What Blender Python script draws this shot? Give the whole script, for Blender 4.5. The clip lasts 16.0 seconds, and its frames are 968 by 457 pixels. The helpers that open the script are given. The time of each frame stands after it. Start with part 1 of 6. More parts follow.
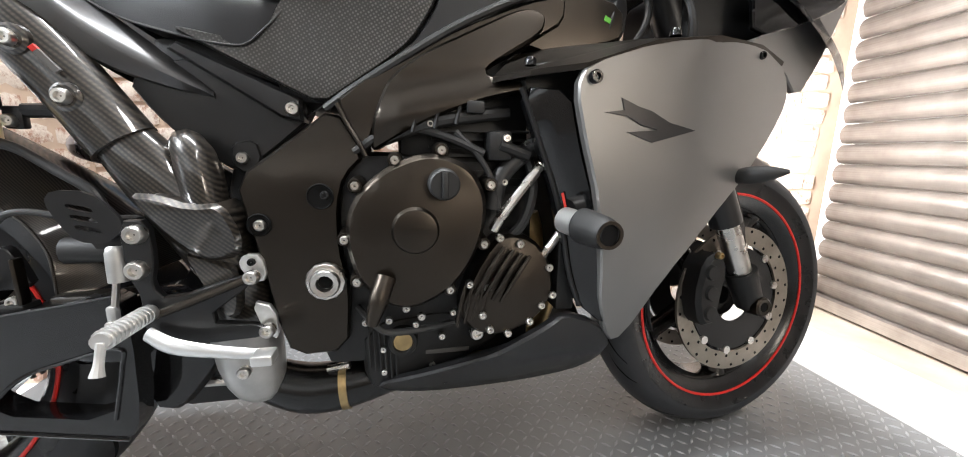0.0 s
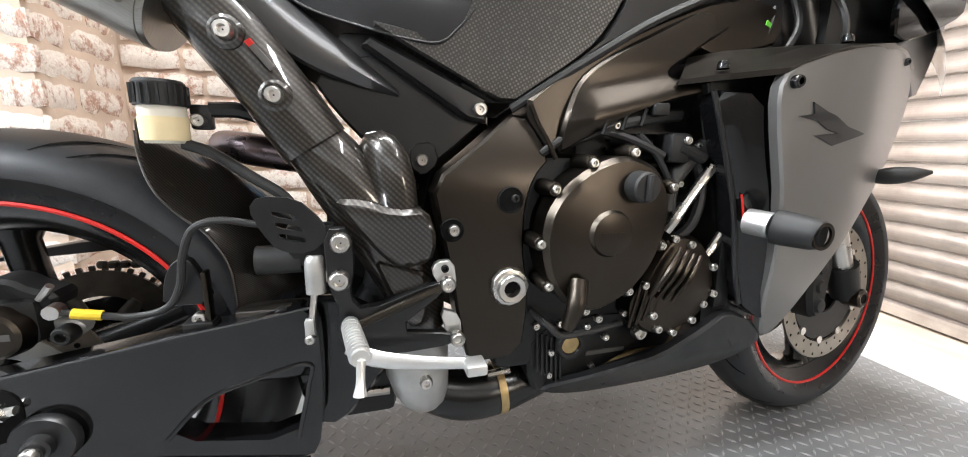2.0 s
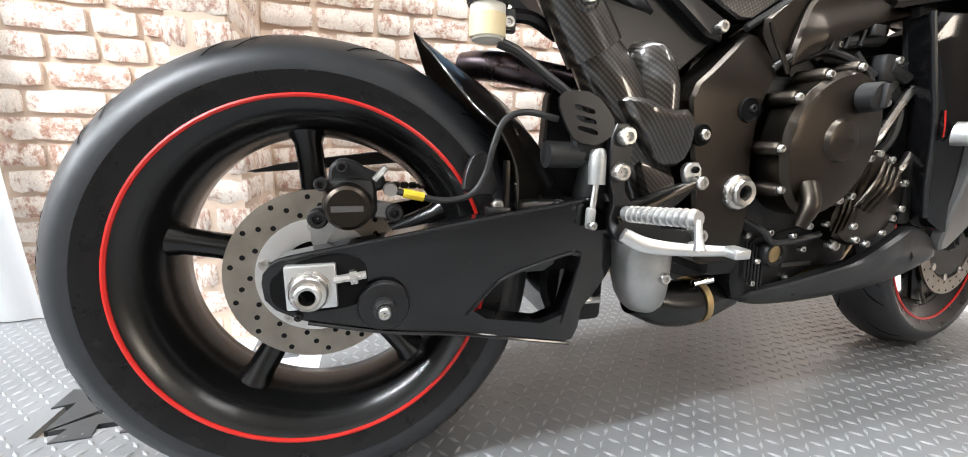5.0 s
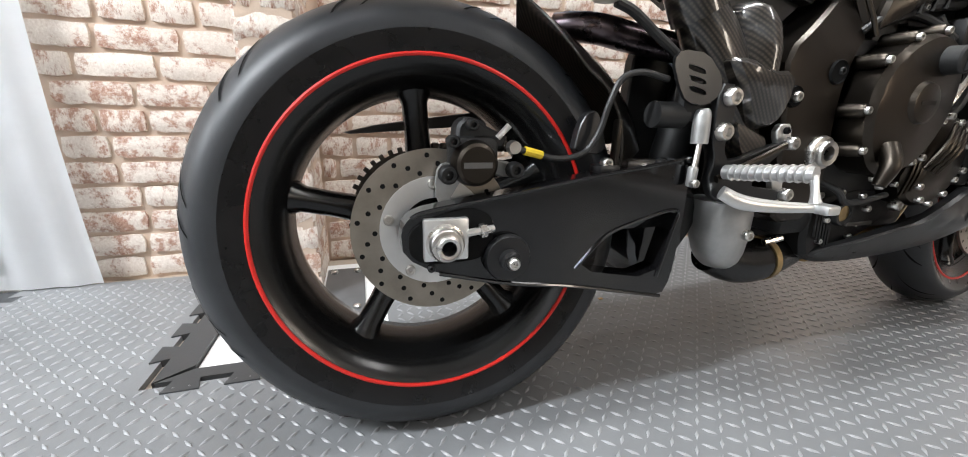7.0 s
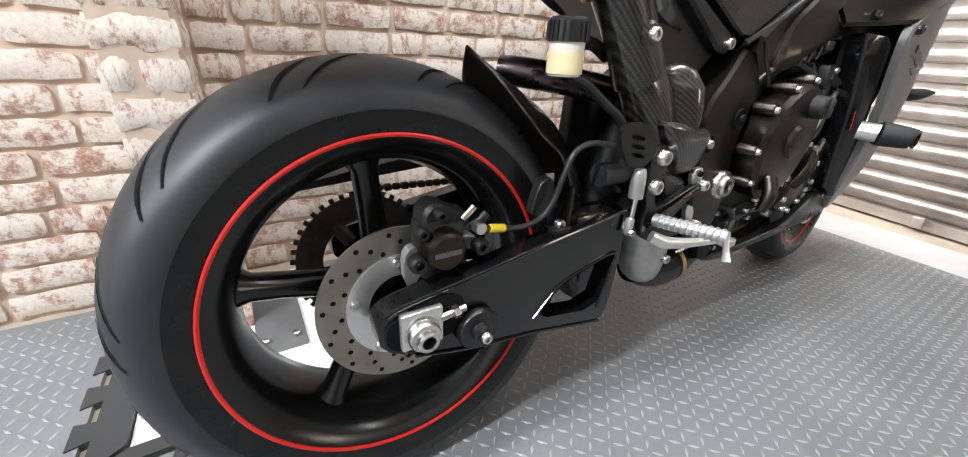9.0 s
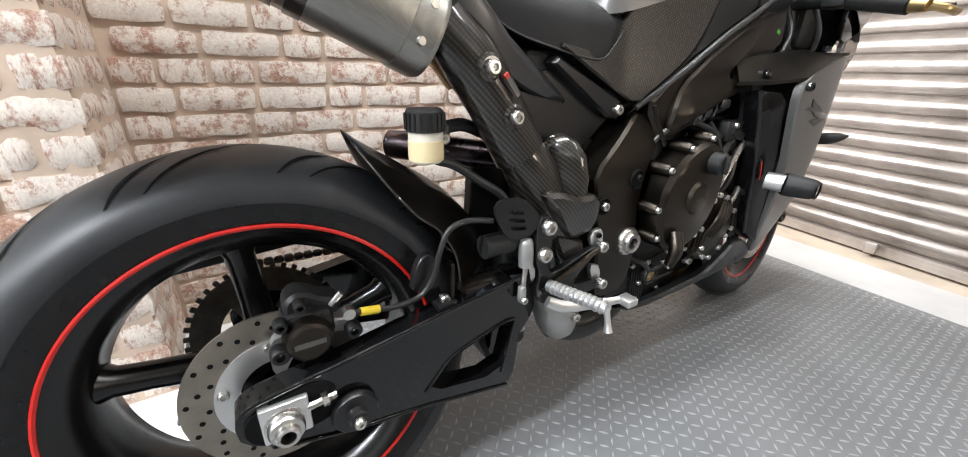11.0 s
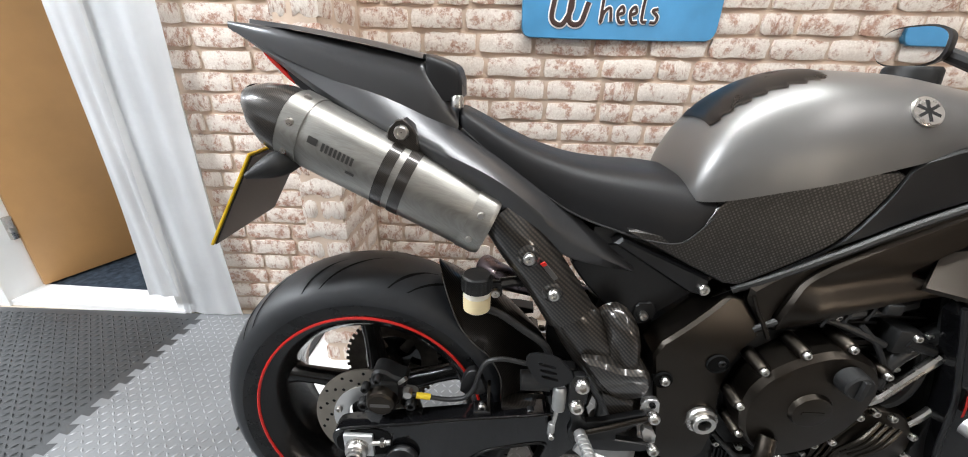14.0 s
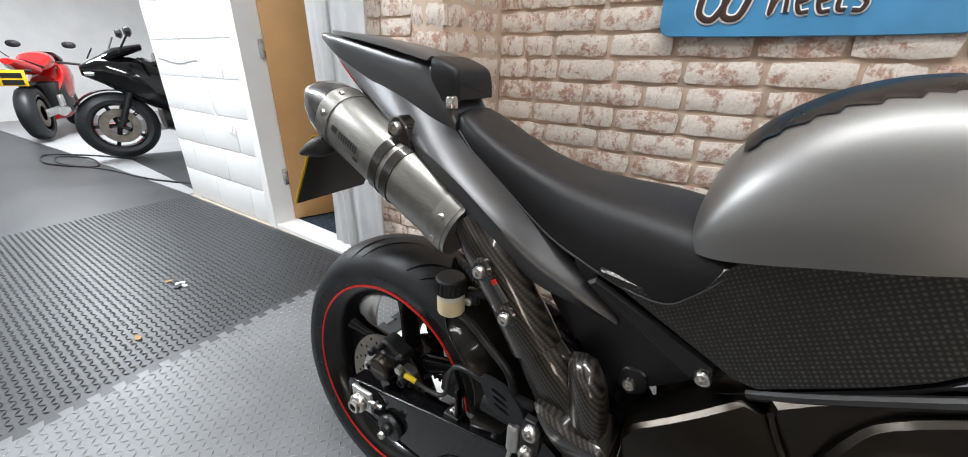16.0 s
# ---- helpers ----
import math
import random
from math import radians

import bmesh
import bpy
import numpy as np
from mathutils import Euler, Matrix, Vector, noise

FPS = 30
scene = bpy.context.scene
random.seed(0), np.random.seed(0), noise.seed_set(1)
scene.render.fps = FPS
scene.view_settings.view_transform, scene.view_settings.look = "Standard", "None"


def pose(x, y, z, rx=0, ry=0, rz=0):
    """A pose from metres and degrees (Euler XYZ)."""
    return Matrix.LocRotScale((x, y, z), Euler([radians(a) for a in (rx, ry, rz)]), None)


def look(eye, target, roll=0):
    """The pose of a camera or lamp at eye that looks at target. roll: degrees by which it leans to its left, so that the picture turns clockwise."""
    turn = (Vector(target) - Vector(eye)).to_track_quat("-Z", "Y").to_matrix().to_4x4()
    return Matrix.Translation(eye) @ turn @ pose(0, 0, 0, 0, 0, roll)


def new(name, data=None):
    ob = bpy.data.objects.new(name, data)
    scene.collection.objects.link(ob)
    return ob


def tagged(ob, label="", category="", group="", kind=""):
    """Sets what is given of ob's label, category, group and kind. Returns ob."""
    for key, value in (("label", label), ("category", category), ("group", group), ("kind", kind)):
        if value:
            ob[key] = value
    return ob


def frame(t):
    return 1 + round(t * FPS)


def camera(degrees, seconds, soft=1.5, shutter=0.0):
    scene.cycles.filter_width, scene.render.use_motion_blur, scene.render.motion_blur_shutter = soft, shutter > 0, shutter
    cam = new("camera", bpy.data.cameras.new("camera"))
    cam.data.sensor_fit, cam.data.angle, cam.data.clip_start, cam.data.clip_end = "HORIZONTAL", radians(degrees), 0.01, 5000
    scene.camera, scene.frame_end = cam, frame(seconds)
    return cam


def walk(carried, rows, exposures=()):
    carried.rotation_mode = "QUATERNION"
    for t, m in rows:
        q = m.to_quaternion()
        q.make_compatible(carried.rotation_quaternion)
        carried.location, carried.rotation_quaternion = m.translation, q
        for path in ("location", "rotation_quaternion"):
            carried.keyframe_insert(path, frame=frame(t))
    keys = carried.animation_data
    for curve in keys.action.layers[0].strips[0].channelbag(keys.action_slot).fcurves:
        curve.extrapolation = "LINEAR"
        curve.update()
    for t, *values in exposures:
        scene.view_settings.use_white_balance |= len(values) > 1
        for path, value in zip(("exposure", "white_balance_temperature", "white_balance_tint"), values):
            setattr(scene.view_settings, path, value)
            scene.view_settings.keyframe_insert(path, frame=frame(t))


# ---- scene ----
cam = camera(102.6, 16.0, soft=1.0)
PATH = [
    (0, (0.727, -0.708, 0.602), (1.126, 1.213, 0.217), 0.9),
    (0.5, (0.661, -0.694, 0.612), (1.071, 1.222, 0.213), 0.9),
    (1, (0.573, -0.683, 0.619), (0.975, 1.235, 0.221), 1.1),
    (1.5, (0.508, -0.649, 0.624), (0.931, 1.261, 0.208), 1.0),
    (2, (0.437, -0.63, 0.608), (0.979, 1.251, 0.197), 1.0),
    (2.5, (0.38, -0.626, 0.581), (1.014, 1.228, 0.181), 0.9),
    (3, (0.314, -0.63, 0.555), (1.005, 1.205, 0.163), 0.9),
    (3.5, (0.242, -0.622, 0.532), (0.957, 1.203, 0.135), 1.0),
    (4, (0.184, -0.611, 0.51), (0.879, 1.224, 0.122), 0.9),
    (4.5, (0.127, -0.611, 0.49), (0.768, 1.245, 0.109), 1.0),
    (5, (0.076, -0.607, 0.48), (0.625, 1.27, 0.061), 1.2),
    (5.2, (0.056, -0.608, 0.482), (0.583, 1.262, 0.01), 1.4),
    (7.3, (-0.11, -0.579, 0.459), (0.495, 1.236, -0.126), 1.3),
    (7.5, (-0.127, -0.571, 0.477), (0.516, 1.209, -0.172), 1.5),
    (8, (-0.149, -0.566, 0.506), (0.563, 1.173, -0.178), 1.5),
    (8.5, (-0.149, -0.539, 0.554), (0.671, 1.146, -0.146), 1.3),
    (9, (-0.137, -0.51, 0.635), (0.825, 1.025, -0.211), 2.6),
    (9.2, (-0.131, -0.514, 0.648), (0.847, 1.016, -0.189), 2.7),
    (11.3, (0.048, -0.588, 0.756), (1.04, 0.974, -0.003), 0.9),
    (11.5, (0.068, -0.603, 0.793), (1.029, 0.972, 0.021), 0.8),
    (12, (0.12, -0.642, 0.844), (1.063, 0.941, 0.068), 1.0),
    (12.5, (0.132, -0.656, 0.871), (0.966, 0.989, 0.096), 1.3),
    (13, (0.152, -0.638, 0.919), (0.795, 1.082, 0.127), 1.3),
    (13.5, (0.195, -0.641, 0.948), (0.485, 1.173, 0.157), 1.3),
    (14, (0.245, -0.649, 0.981), (0.191, 1.188, 0.193), 1.3),
    (14.5, (0.276, -0.622, 0.971), (-0.093, 1.18, 0.185), 1.4),
    (15, (0.346, -0.588, 0.973), (-0.283, 1.137, 0.179), 0.9),
    (15.5, (0.446, -0.547, 0.986), (-0.382, 1.094, 0.197), 0.9),
    (16, (0.552, -0.532, 0.982), (-0.446, 1.013, 0.197), 1.2),
]
EXPOSURES = [(t, stops, 6200, 9) for t, stops in ((0, -0.05), (2, 0.02), (5, -0.02), (7.5, -0.57), (9, -0.58), (12, -0.53), (13, -0.53), (14, -0.82), (14.5, -1.07), (15, -1.26), (16, -1.23))]
walk(cam, [(t, look(eye, target, roll)) for t, eye, target, roll in PATH], EXPOSURES)

# ---- light ----
world = bpy.data.worlds.new("world")
world.use_nodes = True
world.node_tree.nodes["Background"].inputs[0].default_value = (0.9, 0.95, 1.0, 1)
world.node_tree.nodes["Background"].inputs[1].default_value = 0.03
scene.world = world


def area_lamp(name, eye, target, w, h, watts, colour=(1, 0.95, 0.88)):
    data = bpy.data.lights.new(name, "AREA")
    data.shape, data.size, data.size_y, data.energy, data.color = "RECTANGLE", w, h, watts, colour
    ob = new(name, data)
    ob.matrix_world = look(eye, target)
    return ob


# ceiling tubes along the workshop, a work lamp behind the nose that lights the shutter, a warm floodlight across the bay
area_lamp("ceiling_tube", (0.45, -0.12, 2.52), (0.45, -0.12, 0), 1.8, 0.12, 80, (1, 0.99, 0.965))
area_lamp("ceiling_tube", (-2.4, -0.7, 2.52), (-2.4, -0.7, 0), 1.8, 0.12, 300, (0.97, 0.985, 1.0))
area_lamp("ceiling_tube", (-5.9, 0.4, 2.52), (-5.9, 0.4, 0), 1.8, 0.3, 420, (0.97, 0.985, 1.0))
area_lamp("ceiling_tube", (1.75, -1.45, 2.52), (1.75, -1.45, 0), 0.12, 1.6, 35, (1, 0.96, 0.92))
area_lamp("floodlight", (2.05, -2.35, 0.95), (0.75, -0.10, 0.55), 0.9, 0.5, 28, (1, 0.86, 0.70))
area_lamp("work_lamp", (1.62, 0.30, 0.66), (2.34, 0.08, 0.80), 0.14, 0.10, 40, (1, 0.95, 0.9))


# ---- materials ----
def nodes_of(name):
    m = bpy.data.materials.new(name)
    m.use_nodes = True
    t = m.node_tree
    b = t.nodes["Principled BSDF"]
    return m, t, b


def link(t, a, b):
    t.links.new(a, b)


def coords(t, scale=1.0):
    c = t.nodes.new("ShaderNodeTexCoord")
    k = t.nodes.new("ShaderNodeMapping")
    k.inputs["Scale"].default_value = (scale, scale, scale) if not isinstance(scale, tuple) else scale
    link(t, c.outputs["Object"], k.inputs["Vector"])
    return k.outputs["Vector"]


def noise_tex(t, vec, scale, detail=3.0, rough=0.55):
    n = t.nodes.new("ShaderNodeTexNoise")
    n.inputs["Scale"].default_value, n.inputs["Detail"].default_value, n.inputs["Roughness"].default_value = scale, detail, rough
    link(t, vec, n.inputs["Vector"])
    return n.outputs["Fac"]


def ramp(t, fac, stops):
    r = t.nodes.new("ShaderNodeValToRGB")
    el = r.color_ramp.elements
    el[0].position, el[0].color = stops[0][0], (*stops[0][1], 1)
    el[1].position, el[1].color = stops[-1][0], (*stops[-1][1], 1)
    for p, c in stops[1:-1]:
        e = el.new(p)
        e.color = (*c, 1)
    link(t, fac, r.inputs["Fac"])
    return r.outputs["Color"]


def mixc(t, fac, a, b):
    n = t.nodes.new("ShaderNodeMix")
    n.data_type = "RGBA"
    for s, v in ((n.inputs[0], fac), (n.inputs[6], a), (n.inputs[7], b)):
        if isinstance(v, (int, float)):
            s.default_value = v
        elif isinstance(v, tuple):
            s.default_value = (*v, 1)
        else:
            link(t, v, s)
    return n.outputs[2]


def bump(t, b, height, strength, dist):
    n = t.nodes.new("ShaderNodeBump")
    n.inputs["Strength"].default_value, n.inputs["Distance"].default_value = strength, dist
    link(t, height, n.inputs["Height"])
    link(t, n.outputs["Normal"], b.inputs["Normal"])


def maths(t, op, a, b=0.0):
    n = t.nodes.new("ShaderNodeMath")
    n.operation = op
    for s, v in ((n.inputs[0], a), (n.inputs[1], b)):
        if isinstance(v, (int, float)):
            s.default_value = v
        else:
            link(t, v, s)
    return n.outputs[0]


def paint(name, base, rough=0.5, metal=0.0, var=0.25, scale=6.0, fine=300.0, relief=0.15, coat=0.0, spec=0.5):
    """A surface with wide stains, fine grain and slight relief."""
    m, t, b = nodes_of(name)
    v = coords(t)
    wide, grain = noise_tex(t, v, scale, 5.0), noise_tex(t, v, fine, 2.0)
    dark = tuple(c * (1 - var) for c in base)
    light = tuple(min(1.0, c * (1 + var)) for c in base)
    c1 = ramp(t, wide, [(0.3, dark), (0.7, light)])
    c2 = mixc(t, maths(t, "MULTIPLY", grain, 0.25 * var), c1, tuple(c * 0.5 for c in base))
    link(t, c2, b.inputs["Base Color"])
    r = maths(t, "ADD", maths(t, "MULTIPLY", wide, 0.16), rough - 0.08)
    link(t, r, b.inputs["Roughness"])
    b.inputs["Metallic"].default_value = metal
    b.inputs["Coat Weight"].default_value = coat
    b.inputs["Coat Roughness"].default_value = 0.06
    b.inputs["Specular IOR Level"].default_value = spec
    if relief:
        bump(t, b, grain, relief, 0.0006)
    return m


MATT_BLACK = paint("matt_black_paint", (0.010, 0.010, 0.0105), 0.34, 0.0, 0.2, 5, 900, 0.06)
FRAME = paint("frame_satin_black", (0.054, 0.047, 0.040), 0.32, 1.0, 0.10, 4, 1200, 0.08)
GREY = paint("matt_metallic_grey", (0.225, 0.22, 0.215), 0.40, 0.75, 0.07, 4, 2500, 0.05)
TAIL_GREY = paint("dark_metallic_grey", (0.105, 0.105, 0.108), 0.34, 0.7, 0.08, 4, 2500, 0.05)
GLOSS = paint("gloss_black", (0.005, 0.005, 0.0055), 0.11, 0.0, 0.2, 6, 400, 0.0, 0.4, 0.4)
COVER = paint("engine_cover_black", (0.055, 0.047, 0.039), 0.33, 1.0, 0.12, 5, 1500, 0.10)
CAST = paint("cast_black_metal", (0.012, 0.012, 0.012), 0.48, 0.3, 0.3, 18, 700, 0.5)
RUBBER = paint("tyre_rubber", (0.024, 0.0255, 0.028), 0.44, 0.0, 0.28, 9, 500, 0.25, 0, 0.4)
# near-black that stands in for the shade inside grooves, holes and bores
GROOVE = paint("tyre_groove", (0.008, 0.008, 0.008), 0.9, 0.0, 0.2, 9, 300, 0.1, 0, 0.1)
SIDEWALL = paint("tyre_sidewall", (0.007, 0.007, 0.0075), 0.28, 0.0, 0.2, 20, 500, 0.1, 0, 0.4)
PLASTIC = paint("black_plastic", (0.011, 0.011, 0.011), 0.55, 0.0, 0.2, 8, 800, 0.3)
LEATHER = paint("seat_vinyl", (0.013, 0.013, 0.014), 0.42, 0.0, 0.15, 6, 1100, 0.35, 0, 0.3)
STEEL = paint("zinc_steel", (0.62, 0.60, 0.57), 0.28, 1.0, 0.15, 30, 900, 0.1)
ALLOY = paint("bright_alloy", (0.74, 0.74, 0.73), 0.36, 0.9, 0.1, 14, 900, 0.15)
DULL = paint("dull_cast_alloy", (0.42, 0.42, 0.41), 0.45, 0.7, 0.15, 30, 500, 0.3)
DISC = paint("brake_disc_steel", (0.30, 0.27, 0.23), 0.38, 0.9, 0.2, 25, 900, 0.2)
CHAIN = paint("oiled_chain_steel", (0.07, 0.06, 0.05), 0.45, 0.8, 0.35, 40, 500, 0.4)
RED = paint("red_rim_tape", (0.60, 0.018, 0.012), 0.35, 0.0, 0.1, 6, 300, 0.0)
REDPAINT = paint("red_bodywork", (0.70, 0.02, 0.02), 0.22, 0.0, 0.1, 4, 300, 0.0, 0.6)
YELLOW = paint("yellow_plate", (0.85, 0.55, 0.01), 0.4, 0.0, 0.08, 6, 300, 0.05)
GREEN = paint("green_sticker", (0.12, 0.45, 0.04), 0.4, 0.0, 0.1, 30, 300, 0.0)
LABEL = paint("yellow_hose_tag", (0.85, 0.62, 0.03), 0.45, 0.0, 0.1, 30, 300, 0.0)
WHITE = paint("white_masonry_paint", (0.84, 0.84, 0.83), 0.6, 0.0, 0.06, 2.5, 60, 0.35)
SHEET = paint("white_plastic_sheet", (0.82, 0.83, 0.84), 0.35, 0.0, 0.05, 5, 80, 0.1)
OAK = paint("varnished_oak_veneer", (0.50, 0.28, 0.11), 0.4, 0.0, 0.14, 2.5, 90, 0.1)
CARPET = paint("blue_grey_carpet", (0.035, 0.045, 0.06), 0.95, 0.0, 0.5, 40, 350, 1.0, 0, 0.1)
CONCRETE = paint("painted_concrete", (0.42, 0.36, 0.29), 0.7, 0.0, 0.2, 5, 90, 0.5)
STRIP = paint("pale_grey_floor_paint", (0.46, 0.46, 0.46), 0.5, 0.0, 0.10, 5, 90, 0.25)
GLOOM = paint("unseen_wall_tan", (0.13, 0.105, 0.08), 0.7, 0.0, 0.3, 3, 60, 0.3)
MAT_BAY = paint("grey_floor_paint", (0.36, 0.36, 0.36), 0.5, 0.0, 0.08, 5, 90, 0.25)
MAT_LIGHT = paint("grey_pvc_mat", (0.17, 0.175, 0.18), 0.40, 0.0, 0.14, 3, 140, 0.3)
# paler than the mat: worn tops plus their glints, put into the colour
STUD_LIGHT = paint("worn_glint_studs", (0.27, 0.275, 0.28), 0.30, 0.0, 0.12, 3, 200, 0.1)
STUD_DARK = paint("worn_dark_studs", (0.038, 0.040, 0.042), 0.52, 0.0, 0.15, 3, 200, 0.1, 0, 0.3)
MAT_DARK = paint("dark_pvc_mat", (0.038, 0.040, 0.042), 0.42, 0.0, 0.25, 2.5, 140, 0.3)
MORTAR = paint("beige_mortar", (0.60, 0.47, 0.37), 0.85, 0.0, 0.15, 9, 120, 0.9, 0, 0.2)
BLUE = paint("blue_sign_panel", (0.07, 0.27, 0.50), 0.35, 0.0, 0.3, 3, 200, 0.0)
BROWN = paint("brown_sign_paint", (0.05, 0.025, 0.02), 0.4, 0.0, 0.1, 6, 200, 0.0)
FLUID = paint("brake_fluid_plastic", (0.82, 0.69, 0.42), 0.35, 0.0, 0.1, 20, 200, 0.0)
MILKY = paint("milky_reservoir_plastic", (0.78, 0.74, 0.64), 0.35, 0.0, 0.08, 20, 200, 0.0)
HOSE = paint("rubber_hose", (0.02, 0.02, 0.02), 0.45, 0.0, 0.2, 30, 300, 0.1)
BRASS = paint("discoloured_brass", (0.45, 0.33, 0.16), 0.35, 0.9, 0.3, 30, 400, 0.1)
DECAL = paint("dark_decal", (0.015, 0.015, 0.016), 0.3, 0.0, 0.2, 20, 300, 0.0, 0.3)
PRINT = paint("grey_print", (0.12, 0.115, 0.11), 0.4, 0.4, 0.1, 20, 300, 0.0)
WHITEPRINT = paint("white_print", (0.8, 0.8, 0.8), 0.4, 0.0, 0.05, 20, 300, 0.0)
CEIL = paint("white_ceiling", (0.80, 0.79, 0.77), 0.8, 0.0, 0.05, 2, 60, 0.2)
LENS_RED = paint("red_lens", (0.65, 0.03, 0.02), 0.15, 0.0, 0.1, 20, 200, 0.0, 0.5)
SMOKE = paint("dark_smoked_screen", (0.006, 0.006, 0.007), 0.10, 0.0, 0.1, 6, 200, 0.0, 0.15, 0.3)
MIRROR = paint("mirror_glass", (0.85, 0.87, 0.88), 0.03, 1.0, 0.02, 6, 200, 0.0)
LEAF = paint("dry_leaf", (0.42, 0.26, 0.12), 0.8, 0.0, 0.3, 30, 300, 0.4)
BARREL = paint("dark_satin_barrel", (0.005, 0.005, 0.005), 0.22, 0.0, 0.2, 8, 600, 0.1)


def titanium_material():
    m, t, b = nodes_of("brushed_titanium")
    v = coords(t, (4, 120, 4))
    s = noise_tex(t, v, 14, 4.0)
    link(t, ramp(t, s, [(0.3, (0.33, 0.32, 0.295)), (0.7, (0.42, 0.41, 0.38))]), b.inputs["Base Color"])
    link(t, maths(t, "ADD", maths(t, "MULTIPLY", s, 0.15), 0.33), b.inputs["Roughness"])
    b.inputs["Metallic"].default_value = 1.0
    bump(t, b, s, 0.08, 0.0005)
    return m


def carbon_material(name, size):
    """Twill weave under a clear coat."""
    m, t, b = nodes_of(name)
    v = coords(t)
    w = []
    for turn in (0.785, -0.785):
        k = t.nodes.new("ShaderNodeMapping")
        k.inputs["Rotation"].default_value = (0.2, turn, 0.1)
        link(t, v, k.inputs["Vector"])
        n = t.nodes.new("ShaderNodeTexWave")
        n.inputs["Scale"].default_value, n.inputs["Distortion"].default_value = size, 0.6
        link(t, k.outputs["Vector"], n.inputs["Vector"])
        w.append(n.outputs["Fac"])
    f = maths(t, "MULTIPLY", w[0], maths(t, "ADD", maths(t, "MULTIPLY", w[1], 0.4), 0.6))
    link(t, ramp(t, f, [(0.05, (0.006, 0.0055, 0.005)), (0.9, (0.055, 0.046, 0.037))]), b.inputs["Base Color"])
    b.inputs["Roughness"].default_value, b.inputs["Metallic"].default_value = 0.34, 0.35
    b.inputs["Coat Weight"].default_value, b.inputs["Coat Roughness"].default_value = 1.0, 0.04
    bump(t, b, f, 0.10, 0.0004)
    return m


def grip_pad_material():
    """Dull vinyl with close rows of raised studs; the shade between them is in the colour."""
    m, t, b = nodes_of("studded_grip_vinyl")
    v = coords(t, (1, 0.02, 1))
    n = t.nodes.new("ShaderNodeTexVoronoi")
    n.inputs["Scale"].default_value, n.inputs["Randomness"].default_value = 215, 0.08
    k = t.nodes.new("ShaderNodeMapping")
    k.inputs["Rotation"].default_value = (0, 0.55, 0)
    link(t, v, k.inputs["Vector"])
    link(t, k.outputs["Vector"], n.inputs["Vector"])
    # relief shading in the colour: stud tops paler, gaps darker
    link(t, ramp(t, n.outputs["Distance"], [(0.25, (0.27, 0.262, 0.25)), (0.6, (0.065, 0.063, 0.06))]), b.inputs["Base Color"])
    b.inputs["Roughness"].default_value, b.inputs["Metallic"].default_value = 0.32, 0.85
    bump(t, b, maths(t, "SUBTRACT", 1.0, n.outputs["Distance"]), 0.35, 0.0012)
    return m


def brick_material(name, size):
    """Reclaimed brick under worn whitewash; each brick differs."""
    m, t, b = nodes_of(name)
    v = coords(t, size)
    info = t.nodes.new("ShaderNodeObjectInfo")
    shift = t.nodes.new("ShaderNodeVectorMath")
    shift.operation = "ADD"
    link(t, v, shift.inputs[0])
    comb = t.nodes.new("ShaderNodeCombineXYZ")
    rnd = maths(t, "MULTIPLY", info.outputs["Random"], 37.0)
    for s in comb.inputs:
        link(t, rnd, s)
    link(t, comb.outputs[0], shift.inputs[1])
    p = shift.outputs[0]
    big, fine = noise_tex(t, p, 24, 8.0, 0.78), noise_tex(t, p, 150, 4.0, 0.7)
    clay = ramp(t, fine, [(0.3, (0.28, 0.125, 0.082)), (0.7, (0.56, 0.38, 0.29))])
    wash = ramp(t, fine, [(0.25, (0.60, 0.51, 0.435)), (0.7, (0.81, 0.74, 0.67))])
    level = maths(t, "ADD", big, maths(t, "MULTIPLY", info.outputs["Random"], 0.07))
    mask = ramp(t, level, [(0.445, (0, 0, 0)), (0.545, (1, 1, 1))])
    link(t, mixc(t, mask, clay, wash), b.inputs["Base Color"])
    b.inputs["Roughness"].default_value = 0.8
    bump(t, b, maths(t, "ADD", big, maths(t, "MULTIPLY", fine, 0.4)), 0.6, 0.003)
    return m


def shutter_material():
    m, t, b = nodes_of("galvanised_shutter")
    v = coords(t)
    s, st = noise_tex(t, v, 7, 5.0, 0.65), noise_tex(t, coords(t, (1, 0.5, 40)), 6, 3.0)
    f = maths(t, "ADD", maths(t, "MULTIPLY", s, 0.7), maths(t, "MULTIPLY", st, 0.3))
    link(t, ramp(t, f, [(0.3, (0.30, 0.265, 0.24)), (0.65, (0.52, 0.48, 0.45))]), b.inputs["Base Color"])
    link(t, maths(t, "ADD", maths(t, "MULTIPLY", s, 0.25), 0.28), b.inputs["Roughness"])
    b.inputs["Metallic"].default_value = 0.75
    bump(t, b, s, 0.25, 0.002)
    return m


TITANIUM, CARBON, CARBON_FINE = titanium_material(), carbon_material("glossy_carbon_twill", 61), carbon_material("fine_carbon_twill", 170)
GRIP_PAD, BRICK, SHUTTER = grip_pad_material(), brick_material("whitewashed_brick", (0.165, 1, 0.055)), shutter_material()
BRICK_FAR = brick_material("whitewashed_brick_joined", 1.0)


